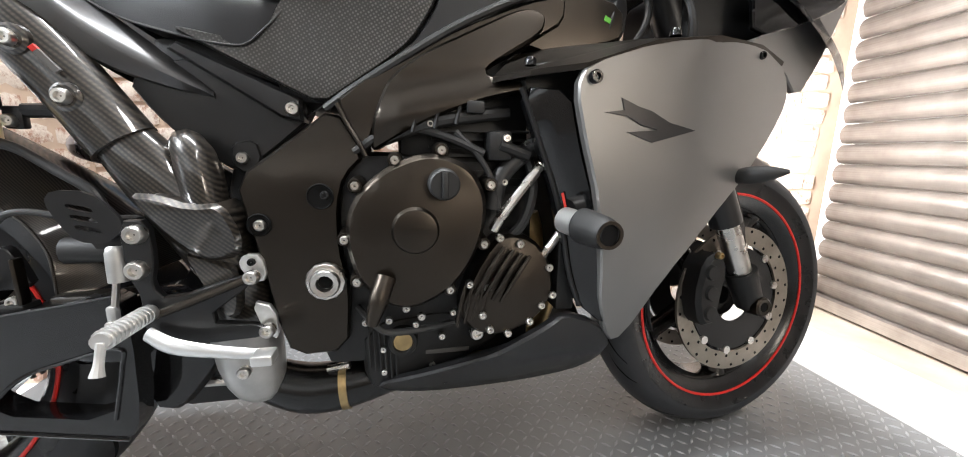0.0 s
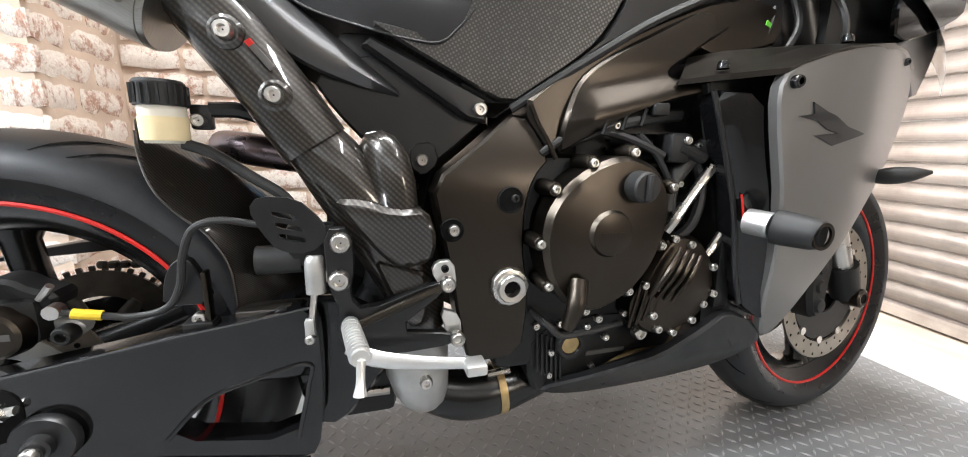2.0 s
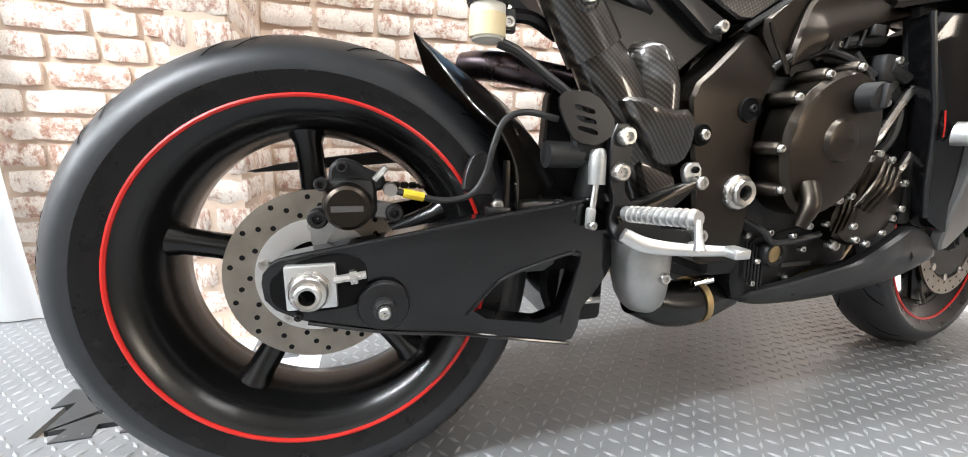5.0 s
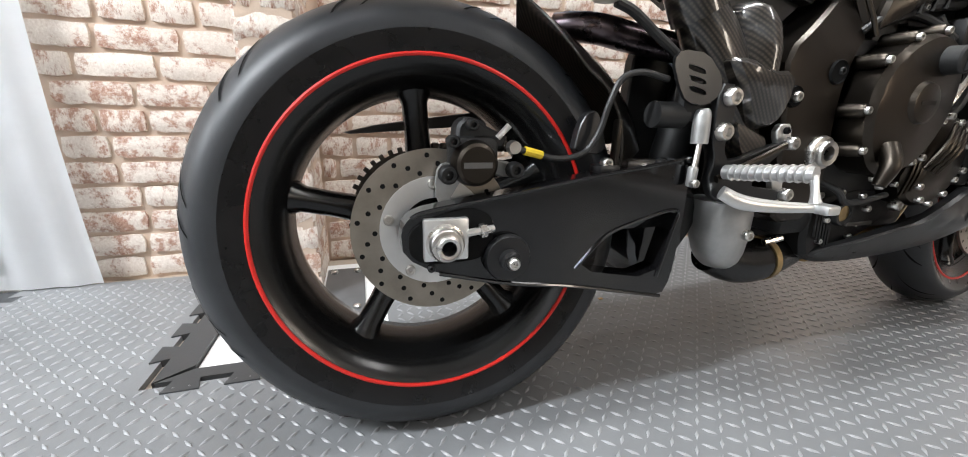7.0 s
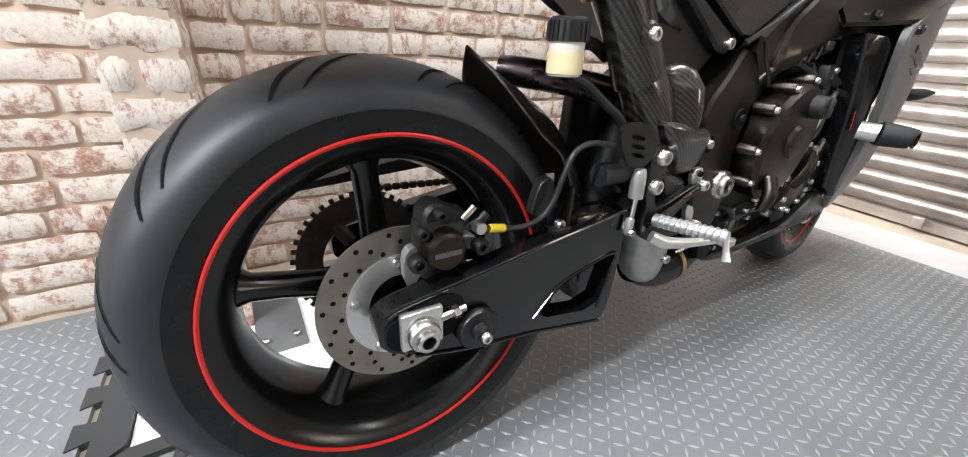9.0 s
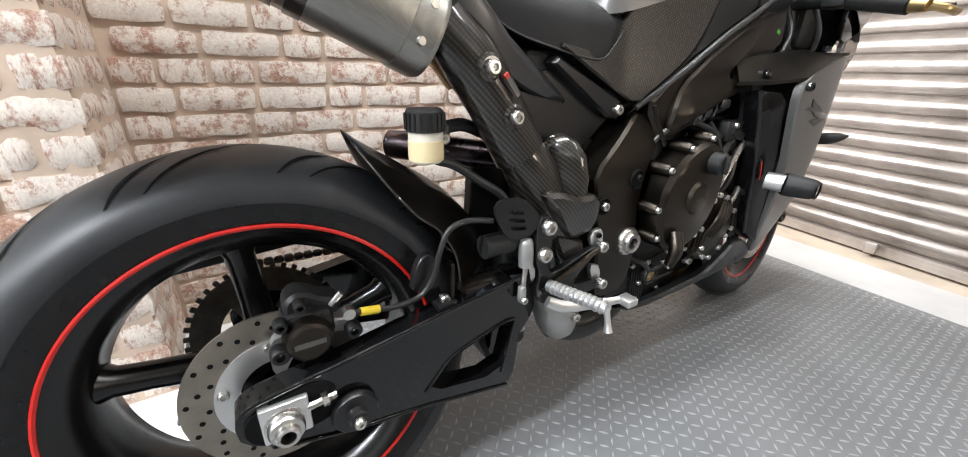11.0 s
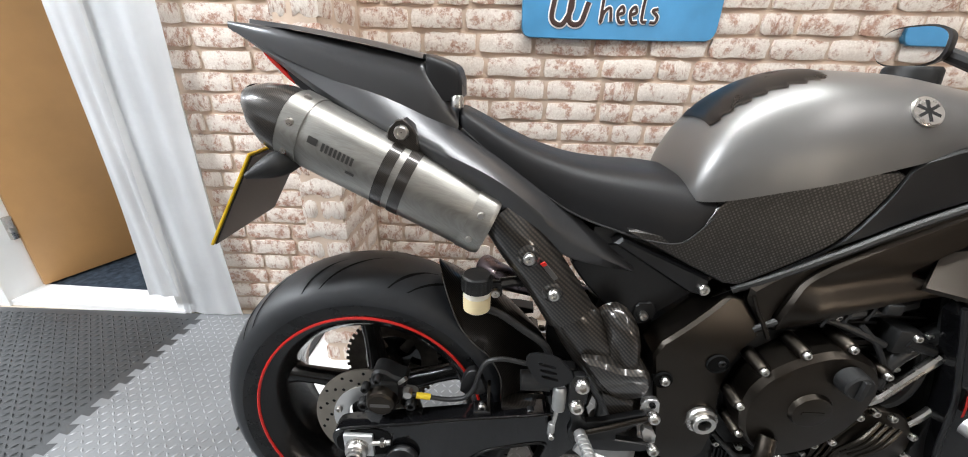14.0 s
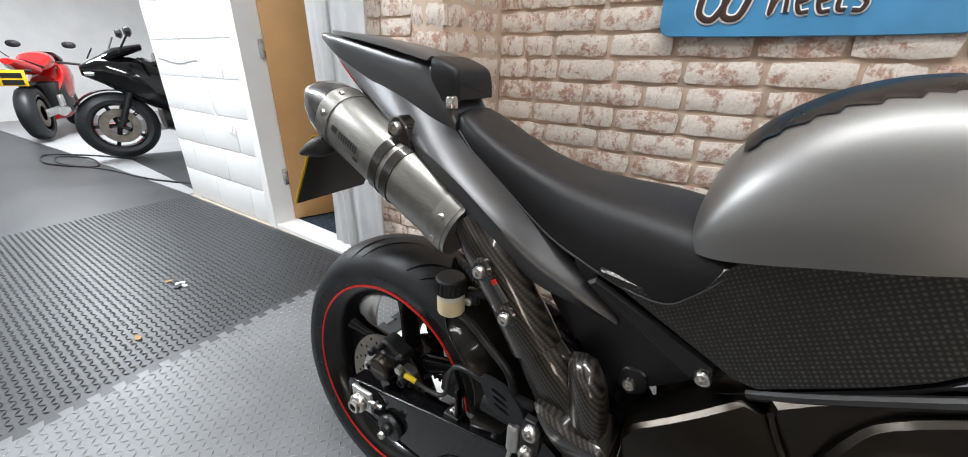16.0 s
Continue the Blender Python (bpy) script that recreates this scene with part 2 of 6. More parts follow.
# ---- mesh helpers ----
def mesh_from(name, bm, material, angle=35):
    me = bpy.data.meshes.new(name)
    bmesh.ops.recalc_face_normals(bm, faces=bm.faces)
    bm.to_mesh(me)
    bm.free()
    me.materials.append(material)
    me.shade_smooth()
    me.set_sharp_from_angle(angle=radians(angle))
    return me


def part(name, bm, material, parent=None, label="", angle=35):
    ob = new(name, mesh_from(name, bm, material, angle))
    if parent:
        ob.parent = parent
        ob.matrix_parent_inverse = parent.matrix_world.inverted()
    return tagged(ob, label)


def thing(name, place, label, category, group="", kind=""):
    ob = new(name)
    ob.matrix_world = Matrix.Translation(place)
    ob.empty_display_size = 0.05
    return tagged(ob, label, category, group, kind)


def box(bm, x0, x1, y0, y1, z0, z1, bevel=0.0, seg=2):
    r = bmesh.ops.create_cube(bm, size=1.0, matrix=Matrix.Translation(((x0 + x1) / 2, (y0 + y1) / 2, (z0 + z1) / 2)) @ Matrix.Diagonal((x1 - x0, y1 - y0, z1 - z0, 1)))
    if bevel:
        edges = list({e for v in r["verts"] for e in v.link_edges})
        bmesh.ops.bevel(bm, geom=edges, offset=bevel, segments=seg, affect="EDGES", profile=0.5)
    return bm


def solid(*args, **kw):
    return box(bmesh.new(), *args, **kw)


def turned(profile, centre, n=48, axis="Y", close=False, start=0.0, end=360.0):
    """A lathe body: profile rows of (radius, along the axis)."""
    bm = bmesh.new()
    full = end - start >= 360
    count = n if full else n + 1
    rings = []
    for k in range(count):
        a = radians(start + (end - start) * k / n)
        ring = []
        for r, h in profile:
            u, w = r * math.cos(a), r * math.sin(a)
            p = (u, h, w) if axis == "Y" else (u, w, h) if axis == "Z" else (h, u, w)
            ring.append(bm.verts.new(Vector(centre) + Vector(p)))
        rings.append(ring)
    m = len(profile)
    for k in range(n):
        a, b = rings[k], rings[(k + 1) % count]
        for j in range(m if close else m - 1):
            q = (a[j], a[(j + 1) % m], b[(j + 1) % m], b[j])
            bm.faces.new(q)
    if not full and close:
        bm.faces.new(rings[0])
        bm.faces.new(rings[-1])
    bmesh.ops.remove_doubles(bm, verts=bm.verts, dist=1e-6)
    return bm


def loft(rings, caps=True, closed=True):
    bm = bmesh.new()
    vs = [[bm.verts.new(p) for p in r] for r in rings]
    n = len(rings[0])
    for a, b in zip(vs, vs[1:]):
        for j in range(n if closed else n - 1):
            bm.faces.new((a[j], a[(j + 1) % n], b[(j + 1) % n], b[j]))
    if caps:
        bm.faces.new(vs[0])
        bm.faces.new(vs[-1])
    return bm


def spline(points, steps=6):
    """Catmull-Rom through points of any length."""
    p = [Vector(q) for q in points]
    p = [2 * p[0] - p[1], *p, 2 * p[-1] - p[-2]]
    out = []
    for i in range(1, len(p) - 2):
        for k in range(steps):
            t = k / steps
            out.append(0.5 * ((2 * p[i]) + (p[i + 1] - p[i - 1]) * t + (2 * p[i - 1] - 5 * p[i] + 4 * p[i + 1] - p[i + 2]) * t * t + (3 * p[i] - p[i - 1] - 3 * p[i + 1] + p[i + 2]) * t ** 3))
    out.append(p[-2])
    return out


def tube(points, radius, n=12, steps=6, flat=1.0, bm=None):
    """A round (or flattened) tube through points; radius is a number or one for each point."""
    rad = radius if isinstance(radius, (list, tuple)) else [radius] * len(points)
    path = spline(points, steps) if steps > 1 else [Vector(q) for q in points]
    rr = [v[0] for v in spline([(r, 0, 0) for r in rad], steps)] if steps > 1 else rad
    rings, side = [], Vector((0, 1, 0))
    for i, c in enumerate(path):
        d = (path[min(i + 1, len(path) - 1)] - path[max(i - 1, 0)]).normalized()
        u = side - d * side.dot(d)
        u = u.normalized() if u.length > 0.05 else d.orthogonal().normalized()
        w = d.cross(u)
        side = u
        rings.append([c + rr[i] * (flat * math.cos(2 * math.pi * k / n) * u + math.sin(2 * math.pi * k / n) * w) for k in range(n)])
    made = loft(rings)
    if bm is None:
        return made
    me = bpy.data.meshes.new("tmp")
    made.to_mesh(me)
    made.free()
    bm.from_mesh(me)
    bpy.data.meshes.remove(me)
    return bm


def rounded(outline, times=1, cut=0.22):
    for _ in range(times):
        out = []
        for i, a in enumerate(outline):
            b = outline[(i + 1) % len(outline)]
            out += [(a[0] + (b[0] - a[0]) * cut, a[1] + (b[1] - a[1]) * cut), (b[0] + (a[0] - b[0]) * cut, b[1] + (a[1] - b[1]) * cut)]
        outline = out
    return outline


def panel(outline, y, thick, edge=0.004, fine=0.03, soft=1, mirror=False, holes=()):
    """A shell in the side view: outline rows of (x, z), y a number or a function of x and z, rounded along its edge."""
    pts = rounded(outline, soft)
    yf = y if callable(y) else (lambda x, z: y)
    bm = bmesh.new()
    loops = [pts] + [rounded(h, soft) for h in holes]
    rims = []
    for lp in loops if holes else ():
        vs = [bm.verts.new((x, 0, z)) for x, z in lp]
        rims += [bm.edges.new((vs[i], vs[(i + 1) % len(vs)])) for i in range(len(vs))]
    if holes:
        bmesh.ops.triangle_fill(bm, edges=rims, use_beauty=True)
    face = None if holes else bm.faces.new([bm.verts.new((x, 0, z)) for x, z in pts])
    if edge and not holes:
        for part_of in (0.35, 0.65):
            bmesh.ops.inset_region(bm, faces=[face], thickness=edge * part_of, use_even_offset=True, use_boundary=True)
    if face:
        bmesh.ops.triangulate(bm, faces=[face])
    for _ in range(5):
        long = [e for e in bm.edges if e.calc_length() > fine and not e.is_boundary]
        if not long:
            break
        bmesh.ops.subdivide_edges(bm, edges=long, cuts=1)
        bmesh.ops.triangulate(bm, faces=[f for f in bm.faces if len(f.verts) > 4])
    xy = np.concatenate([np.array(lp) for lp in loops])
    nxt = np.concatenate([np.roll(np.array(lp), -1, 0) for lp in loops])
    for v in bm.verts:
        q = np.array((v.co.x, v.co.z))
        d = nxt - xy
        s = np.clip(((q - xy) * d).sum(1) / np.maximum((d * d).sum(1), 1e-12), 0, 1)
        dist = np.hypot(*(xy + s[:, None] * d - q).T).min()
        k = 1 - min(dist / edge, 1.0) if edge else 0.0
        v.co.y = yf(v.co.x, v.co.z) + edge * (1 - math.sqrt(max(0.0, 1 - k * k)))
    rim = [e for e in bm.edges if e.is_boundary]
    got = bmesh.ops.extrude_edge_only(bm, edges=rim)["geom"]
    for v in got:
        if isinstance(v, bmesh.types.BMVert):
            v.co.y += thick
    if not holes:
        bmesh.ops.holes_fill(bm, edges=[e for e in bm.edges if e.is_boundary])
    if mirror:
        for v in bm.verts:
            v.co.y = -v.co.y
    return bm


BOLT_MESHES = {}


def bolt(parent, x, y, z, r=0.007, material=None, name="bolt", high=None):
    """A button-head socket bolt that looks along -y."""
    material = material or STEEL
    key = (r, material.name, high)
    if key not in BOLT_MESHES:
        h = high or r * 0.9
        bm = turned([(0.001, -h * 0.45), (r * 0.45, -h * 0.45), (r * 0.5, -h), (r * 0.8, -h), (r, -h * 0.7), (r, 0.004)], (0, 0, 0), 14)
        BOLT_MESHES[key] = mesh_from(name, bm, material, 40)
    ob = new(name, BOLT_MESHES[key])
    ob.parent = parent
    ob.matrix_parent_inverse = parent.matrix_world.inverted()
    ob.matrix_basis = Matrix.Translation((x, y, z))
    return ob


# ---- the room ----
def quad_slab(name, pts, z0, z1, material, label, category, kind="structure"):
    """A slab over a plan outline of (x, y)."""
    bm = bmesh.new()
    low = [bm.verts.new((x, y, z0)) for x, y in pts]
    top = [bm.verts.new((x, y, z1)) for x, y in pts]
    n = len(pts)
    for i in range(n):
        bm.faces.new((low[i], low[(i + 1) % n], top[(i + 1) % n], top[i]))
    bm.faces.new(top)
    bm.faces.new(low[::-1])
    return tagged(part(name, bm, material, angle=30), label, category, "", kind)


def wall_line(name, a, b, thick, z0, z1, material, label):
    """An upright wall from a to b; its body lies on the left of that way."""
    d = (Vector(b) - Vector(a)).normalized()
    n = Vector((-d.y, d.x)) * thick
    return quad_slab(name, [a, b, (b[0] + n.x, b[1] + n.y), (a[0] + n.x, a[1] + n.y)], z0, z1, material, label, "wall")


quad_slab("floor", [(-12, -4), (2.75, -4), (2.75, 4), (-12, 4)], -0.12, -0.012, CONCRETE, "painted concrete workshop floor", "floor")
quad_slab("ceiling", [(-12, -4), (2.75, -4), (2.75, 4), (-12, 4)], 2.6, 2.7, CEIL, "plain white workshop ceiling", "ceiling")
# unseen south wall in two tones, added to shape reflections on the bike
wall_line("wall_south", (2.75, -3.2), (-12, -3.2), -0.15, -0.1, 1.15, GLOOM, "unseen dark tan lower wall, added to keep low reflections dark")
wall_line("wall_south_upper", (2.75, -3.21), (-12, -3.21), -0.14, 1.15, 2.65, WHITE, "unseen white upper wall, added to brighten upward reflections")
wall_line("wall_west", (-9.2, -4), (-9.2, 4), 0.15, -0.1, 2.65, WHITE, "bright white far wall of the workshop")
wall_line("wall_north_far", (-9.3, 3.3), (-2.9, 3.3), 0.15, -0.1, 2.65, WHITE, "white wall behind the parked motorcycles")
wall_line("wall_north_side", (-2.94, 0.66), (-2.94, 3.35), -0.10, -0.1, 2.65, WHITE, "end face of the white block wall")

# grey tread mats under the bike, dark ones beyond; their joint is a jigsaw edge
EDGE_X = -0.955


def jigsaw(x, y0, y1, step=0.062, depth=0.028):
    """A toothed edge along y."""
    out, n = [], int(abs(y1 - y0) / step)
    s = 1 if y1 > y0 else -1
    for k in range(n):
        y = y0 + s * k * step
        out += [(x, y), (x, y + s * step * 0.28), (x + depth, y + s * step * 0.20), (x + depth, y + s * step * 0.80), (x, y + s * step * 0.72)]
    return out + [(x, y1)]


MAT_RIGHT = [(1.885, 0.64), (1.84, -0.45), (1.72, -3.1)]
hole_x0, hole_x1, hole_y = -0.405, -0.05, 0.155
quad_slab("floor_mat_grey", jigsaw(EDGE_X, -3.1, 0.655) + [(hole_x0 - 0.07, 0.655), (hole_x0 - 0.07, hole_y - 0.04), (hole_x1, hole_y - 0.04), (hole_x1, 0.655)] + MAT_RIGHT, -0.0115, 0.0, MAT_LIGHT, "grey interlocking tread plate floor mats", "floor mat")
quad_slab("floor_mat_dark", [(EDGE_X + 0.035, 0.645), (EDGE_X + 0.035, -3.1), (-9.1, -3.1), (-9.1, 0.3), (-4.4, 0.56), (-2.9, 0.62)], -0.0116, -0.0008, MAT_DARK, "dark grey tread plate floor mats", "floor mat")
quad_slab("floor_mat_border_rear", jigsaw(hole_x0 - 0.055, 0.65, hole_y - 0.03, 0.095, -0.032) + [(hole_x0 - 0.002, hole_y + 0.01), (hole_x0 - 0.002, 0.65)], -0.0115, 0.0032, MAT_DARK, "dark edging strip of the floor mats", "mat edging")
quad_slab("floor_mat_border_side", [(x, y) for y, x in jigsaw(hole_y - 0.030, hole_x0 - 0.05, hole_x1, 0.095, -0.032)] + [(hole_x1, hole_y), (hole_x0 + 0.002, hole_y)], -0.0115, 0.0028, MAT_DARK, "dark edging strip of the floor mats", "mat edging")
quad_slab("floor_patch", [(hole_x0, hole_y), (hole_x1, hole_y), (hole_x1, 0.66), (hole_x0, 0.66)], -0.0118, -0.006, WHITE, "white painted floor showing in the gap of the mats", "floor")
quad_slab("floor_strip", [(1.89, 0.63), (2.19, 0.63), (2.12, -0.40), (1.95, -3.1), (1.73, -3.1), (1.845, -0.45)], -0.0118, -0.004, STRIP, "pale grey painted strip of floor before the shutter", "floor strip")
quad_slab("floor_beyond", [(-9.1, 0.31), (-4.4, 0.57), (-2.95, 0.63), (-2.95, 3.3), (-9.1, 3.3)], -0.0118, -0.004, MAT_BAY, "pale grey painted floor under the parked motorcycles", "floor")
quad_slab("door_sill", [(-1.84, 0.665), (-1.02, 0.64), (-1.02, 0.77), (-1.84, 0.80)], -0.0118, 0.012, WHITE, "worn white painted door sill", "door sill")
quad_slab("carpet", [(-1.9, 0.80), (-1.0, 0.77), (-1.0, 2.2), (-1.9, 2.2)], -0.0118, 0.006, CARPET, "dark blue grey carpet behind the doorway", "carpet")


def tread_studs(name, x0, x1, y0, y1, pitch, material, label, keep):
    """Raised lozenges in alternating directions over a mat, one joined mesh."""
    verts, faces = [], []
    nx, ny = int((x1 - x0) / pitch), int((y1 - y0) / pitch)
    for i in range(nx):
        for j in range(ny):
            x, y = x0 + (i + 0.5) * pitch, y0 + (j + 0.5) * pitch
            if not keep(x, y):
                continue
            a = radians(45 if (i + j) % 2 else -45) + random.uniform(-0.03, 0.03)
            c, s = math.cos(a), math.sin(a)
            base = len(verts)
            for u, v, h in ((-0.0115, 0, 0.0002), (0, -0.0030, 0.0002), (0.0115, 0, 0.0002), (0, 0.0030, 0.0002), (-0.0075, 0, 0.0026), (0, -0.0012, 0.0030), (0.0075, 0, 0.0026), (0, 0.0012, 0.0030)):
                verts.append((x + c * u - s * v, y + s * u + c * v, h))
            for k in range(4):
                faces.append((base + k, base + (k + 1) % 4, base + 4 + (k + 1) % 4, base + 4 + k))
            faces.append((base + 4, base + 5, base + 6, base + 7))
    me = bpy.data.meshes.new(name)
    me.from_pydata(verts, [], faces)
    me.materials.append(material)
    me.shade_smooth()
    return tagged(new(name, me), label, "mat studs", "", "stuff")


tread_studs("tread_studs", EDGE_X + 0.03, 1.86, -1.6, 0.65, 0.0235, STUD_LIGHT, "raised lozenge studs of the grey mats", lambda x, y: not (x < hole_x1 + 0.02 and x > hole_x0 - 0.09 and y > hole_y - 0.05) and x < 1.85 + 0.04 * y)
tread_studs("tread_studs", -2.9, EDGE_X - 0.01, -1.2, 0.62, 0.0235, STUD_DARK, "raised lozenge studs of the dark mats", lambda x, y: True)

# ---- walls, shutter, door ----
PIER_X0, PIER_X1, PIER_Y = -0.33, -0.204, 0.41


def wall_y(x):
    """The brick wall's face on either side of the pier."""
    return 0.69 if x < PIER_X0 else 0.722 - 0.028 * (x + 0.285)


pier = quad_slab("wall_pier", [(PIER_X0 + 0.008, PIER_Y + 0.008), (PIER_X1 - 0.008, PIER_Y + 0.008), (PIER_X1 - 0.008, 0.80), (PIER_X0 + 0.008, 0.80)], -0.1, 2.65, MORTAR, "brick-clad pier standing out from the whitewashed wall", "pier")
wall_a = wall_line("wall_north_rear", (-0.835, 0.698), (PIER_X0 + 0.008, 0.698), 0.12, -0.1, 2.65, MORTAR, "whitewashed brick-effect wall with beige joints")
wall_b = wall_line("wall_north", (PIER_X1 - 0.008, 0.728), (2.60, 0.650), 0.12, -0.1, 2.65, MORTAR, "whitewashed brick-effect wall with beige joints")
wall_line("wall_corner", (-1.02, 0.664), (-0.835, 0.69), 0.13, -0.1, 2.65, WHITE, "white painted block corner beside the doorway")
wall_c = wall_line("wall_block", (-2.94, 0.664), (-1.84, 0.674), 0.10, -0.1, 2.65, WHITE, "white painted block wall beside the doorway")
wall_line("wall_store_east", (-0.98, 0.80), (-0.98, 2.4), -0.10, -0.1, 2.65, WHITE, "white wall of the room behind the doorway")
wall_line("wall_store_west", (-1.93, 0.78), (-1.93, 2.4), 0.10, -0.1, 2.65, WHITE, "white wall of the room behind the doorway")
wall_line("wall_store_north", (-2.1, 2.2), (-0.9, 2.2), 0.10, -0.1, 2.65, WHITE, "white wall of the room behind the doorway")
wall_line("wall_lintel", (-1.84, 0.674), (-1.02, 0.664), 0.10, 2.05, 2.65, WHITE, "white wall over the doorway")
quad_slab("trim_left", [(-1.86, 0.655), (-1.79, 0.655), (-1.79, 0.79), (-1.86, 0.79)], -0.01, 2.05, WHITE, "white painted door lining", "door frame")
quad_slab("trim_right", [(-1.05, 0.645), (-1.00, 0.645), (-1.00, 0.77), (-1.05, 0.77)], -0.01, 2.05, WHITE, "white painted door lining", "door frame")

door = thing("door_1", (-1.79, 0.79, 0.015), "plain oak veneer door, standing open on steel hinges", "door", "", "structure")
d0, dw = Vector((-1.79, 0.79)), Vector((0.27, 0.70)).normalized()
bm = solid(0, 0.76, -0.02, 0.02, 0.015, 2.0, bevel=0.003)
bmesh.ops.transform(bm, matrix=Matrix.Translation((d0.x, d0.y, 0)) @ Matrix.Rotation(math.atan2(dw.y, dw.x), 4, "Z"), verts=bm.verts)
part("leaf", bm, OAK, door)
for hz in (0.30, 1.03, 1.75):
    part("hinge", solid(-1.815, -1.775, 0.757, 0.785, hz - 0.05, hz + 0.05, bevel=0.004), STEEL, door, "steel butt hinge")

# polythene sheeting that hangs over the corner of the doorway
def sheeting(name, x0, x1, z0, z1, y, folds, label):
    bm = bmesh.new()
    nx, nz = 28, 24
    grid = []
    for i in range(nx + 1):
        row = []
        for j in range(nz + 1):
            u, w = i / nx, j / nz
            x = x0 + (x1 - x0) * u + 0.02 * math.sin(5 * w + 3 * u) * (1 - w)
            yy = y + 0.004 * math.sin(folds * u * 6.28 + 2 * w) + 0.003 * math.sin(11 * w + 9 * u)
            row.append(bm.verts.new((x, yy, z0 + (z1 - z0) * w)))
        grid.append(row)
    for i in range(nx):
        for j in range(nz):
            bm.faces.new((grid[i][j], grid[i + 1][j], grid[i + 1][j + 1], grid[i][j + 1]))
    got = bmesh.ops.solidify(bm, geom=bm.faces[:], thickness=0.001)
    ob = part(name, bm, SHEET, angle=60)
    return tagged(ob, label, "plastic sheet")


sheeting("plastic_sheet", -1.12, -1.00, 0.10, 2.2, 0.615, 2, "creased white polythene sheet hanging beside the doorway")
sheeting("plastic_sheet", -1.02, -0.78, 0.004, 2.2, 0.640, 2.5, "creased white polythene sheet hanging on the wall corner")

# wire on the block wall
wire = part("wall_cable", tube([(-2.88, 0.648, 0.98), (-2.6, 0.645, 0.955), (-2.3, 0.648, 0.97), (-2.28, 0.648, 0.83), (-2.22, 0.645, 0.64), (-2.08, 0.645, 0.56), (-2.05, 0.648, 0.60)], 0.003, 6), SHEET)
tagged(wire, "thin white cable clipped on the block wall", "cable")

# roller shutter: curved slats between the floor and a head beyond sight
shutter = thing("roller_shutter", (2.33, -0.2, 0), "closed galvanised roller shutter with curved slats", "roller shutter", "", "structure")
S0, S1 = Vector((2.428, 0.545)), Vector((1.98, -2.4))
sd = (S1 - S0).normalized()
sn = Vector((-sd.y, sd.x))
if sn.x > 0:
    sn = -sn
SLAT = 0.0765


def slat_mesh():
    prof = [(0.000, 0.000), (0.006, 0.004), (0.016, 0.020), (0.0205, 0.038), (0.016, 0.057), (0.006, 0.068), (0.001, 0.0715), (-0.005, 0.074)]
    bm = bmesh.new()
    n, length = 14, (S1 - S0).length
    rows = []
    for k in range(n + 1):
        p = S0 + sd * (length * k / n)
        rows.append([bm.verts.new((p.x + sn.x * o, p.y + sn.y * o, h)) for o, h in prof])
    for a, b in zip(rows, rows[1:]):
        for j in range(len(prof) - 1):
            bm.faces.new((a[j], a[j + 1], b[j + 1], b[j]))
    bmesh.ops.solidify(bm, geom=bm.faces[:], thickness=0.0015)
    return mesh_from("slat", bm, SHUTTER, 50)


slat_data = slat_mesh()
for k in range(32):
    ob = new("slat", slat_data)
    ob.parent = shutter
    ob.matrix_parent_inverse = shutter.matrix_world.inverted()
    ob.matrix_basis = Matrix.Translation((0, 0, 0.045 + k * SLAT))
rail = [(S0.x, S0.y), (S1.x, S1.y), (S1.x + sn.x * 0.035, S1.y + sn.y * 0.035), (S0.x + sn.x * 0.035, S0.y + sn.y * 0.035)]
bm = bmesh.new()
lo = [bm.verts.new((x, y, 0.0)) for x, y in rail]
hi = [bm.verts.new((x, y, 0.045)) for x, y in rail]
for i in range(4):
    bm.faces.new((lo[i], lo[(i + 1) % 4], hi[(i + 1) % 4], hi[i]))
bm.faces.new(hi)
bm.faces.new(lo[::-1])
part("bottom_rail", bm, SHUTTER, shutter, "dull steel bottom rail")
part("latch", solid(2.235, 2.265, -0.20, -0.16, 0.01, 0.06, bevel=0.006), SHUTTER, shutter, "steel latch lug")
wall_line("wall_east", (2.56, -3.3), (2.62, 0.75), -0.12, -0.1, 2.65, WHITE, "plain wall behind the shutter")
quad_slab("trim_shutter_guide", [(2.455, 0.52), (2.53, 0.52), (2.53, 0.60), (2.455, 0.60)], -0.012, 2.6, WHITE, "white steel guide of the shutter", "guide rail")

# blue sign on the wall
sign = thing("wall_sign", (0.6, 0.70, 1.05), "glossy blue sign with rounded corners on the brick wall", "sign")
part("board", panel([(0.305, 1.085), (0.313, 1.062), (0.335, 1.052), (0.86, 1.050), (0.882, 1.060), (0.892, 1.085), (0.892, 1.33), (0.305, 1.33)], 0.676, 0.014, edge=0.003, fine=0.1, soft=1), BLUE, sign)
part("lettering", tube([(0.40, 0.674, 1.16), (0.395, 0.674, 1.105), (0.425, 0.674, 1.09), (0.45, 0.674, 1.13), (0.45, 0.674, 1.16), (0.447, 0.674, 1.10), (0.48, 0.674, 1.095), (0.50, 0.674, 1.15)], 0.011, 8, 6, 0.15), WHITEPRINT, sign, "white outline of a brush stroke")
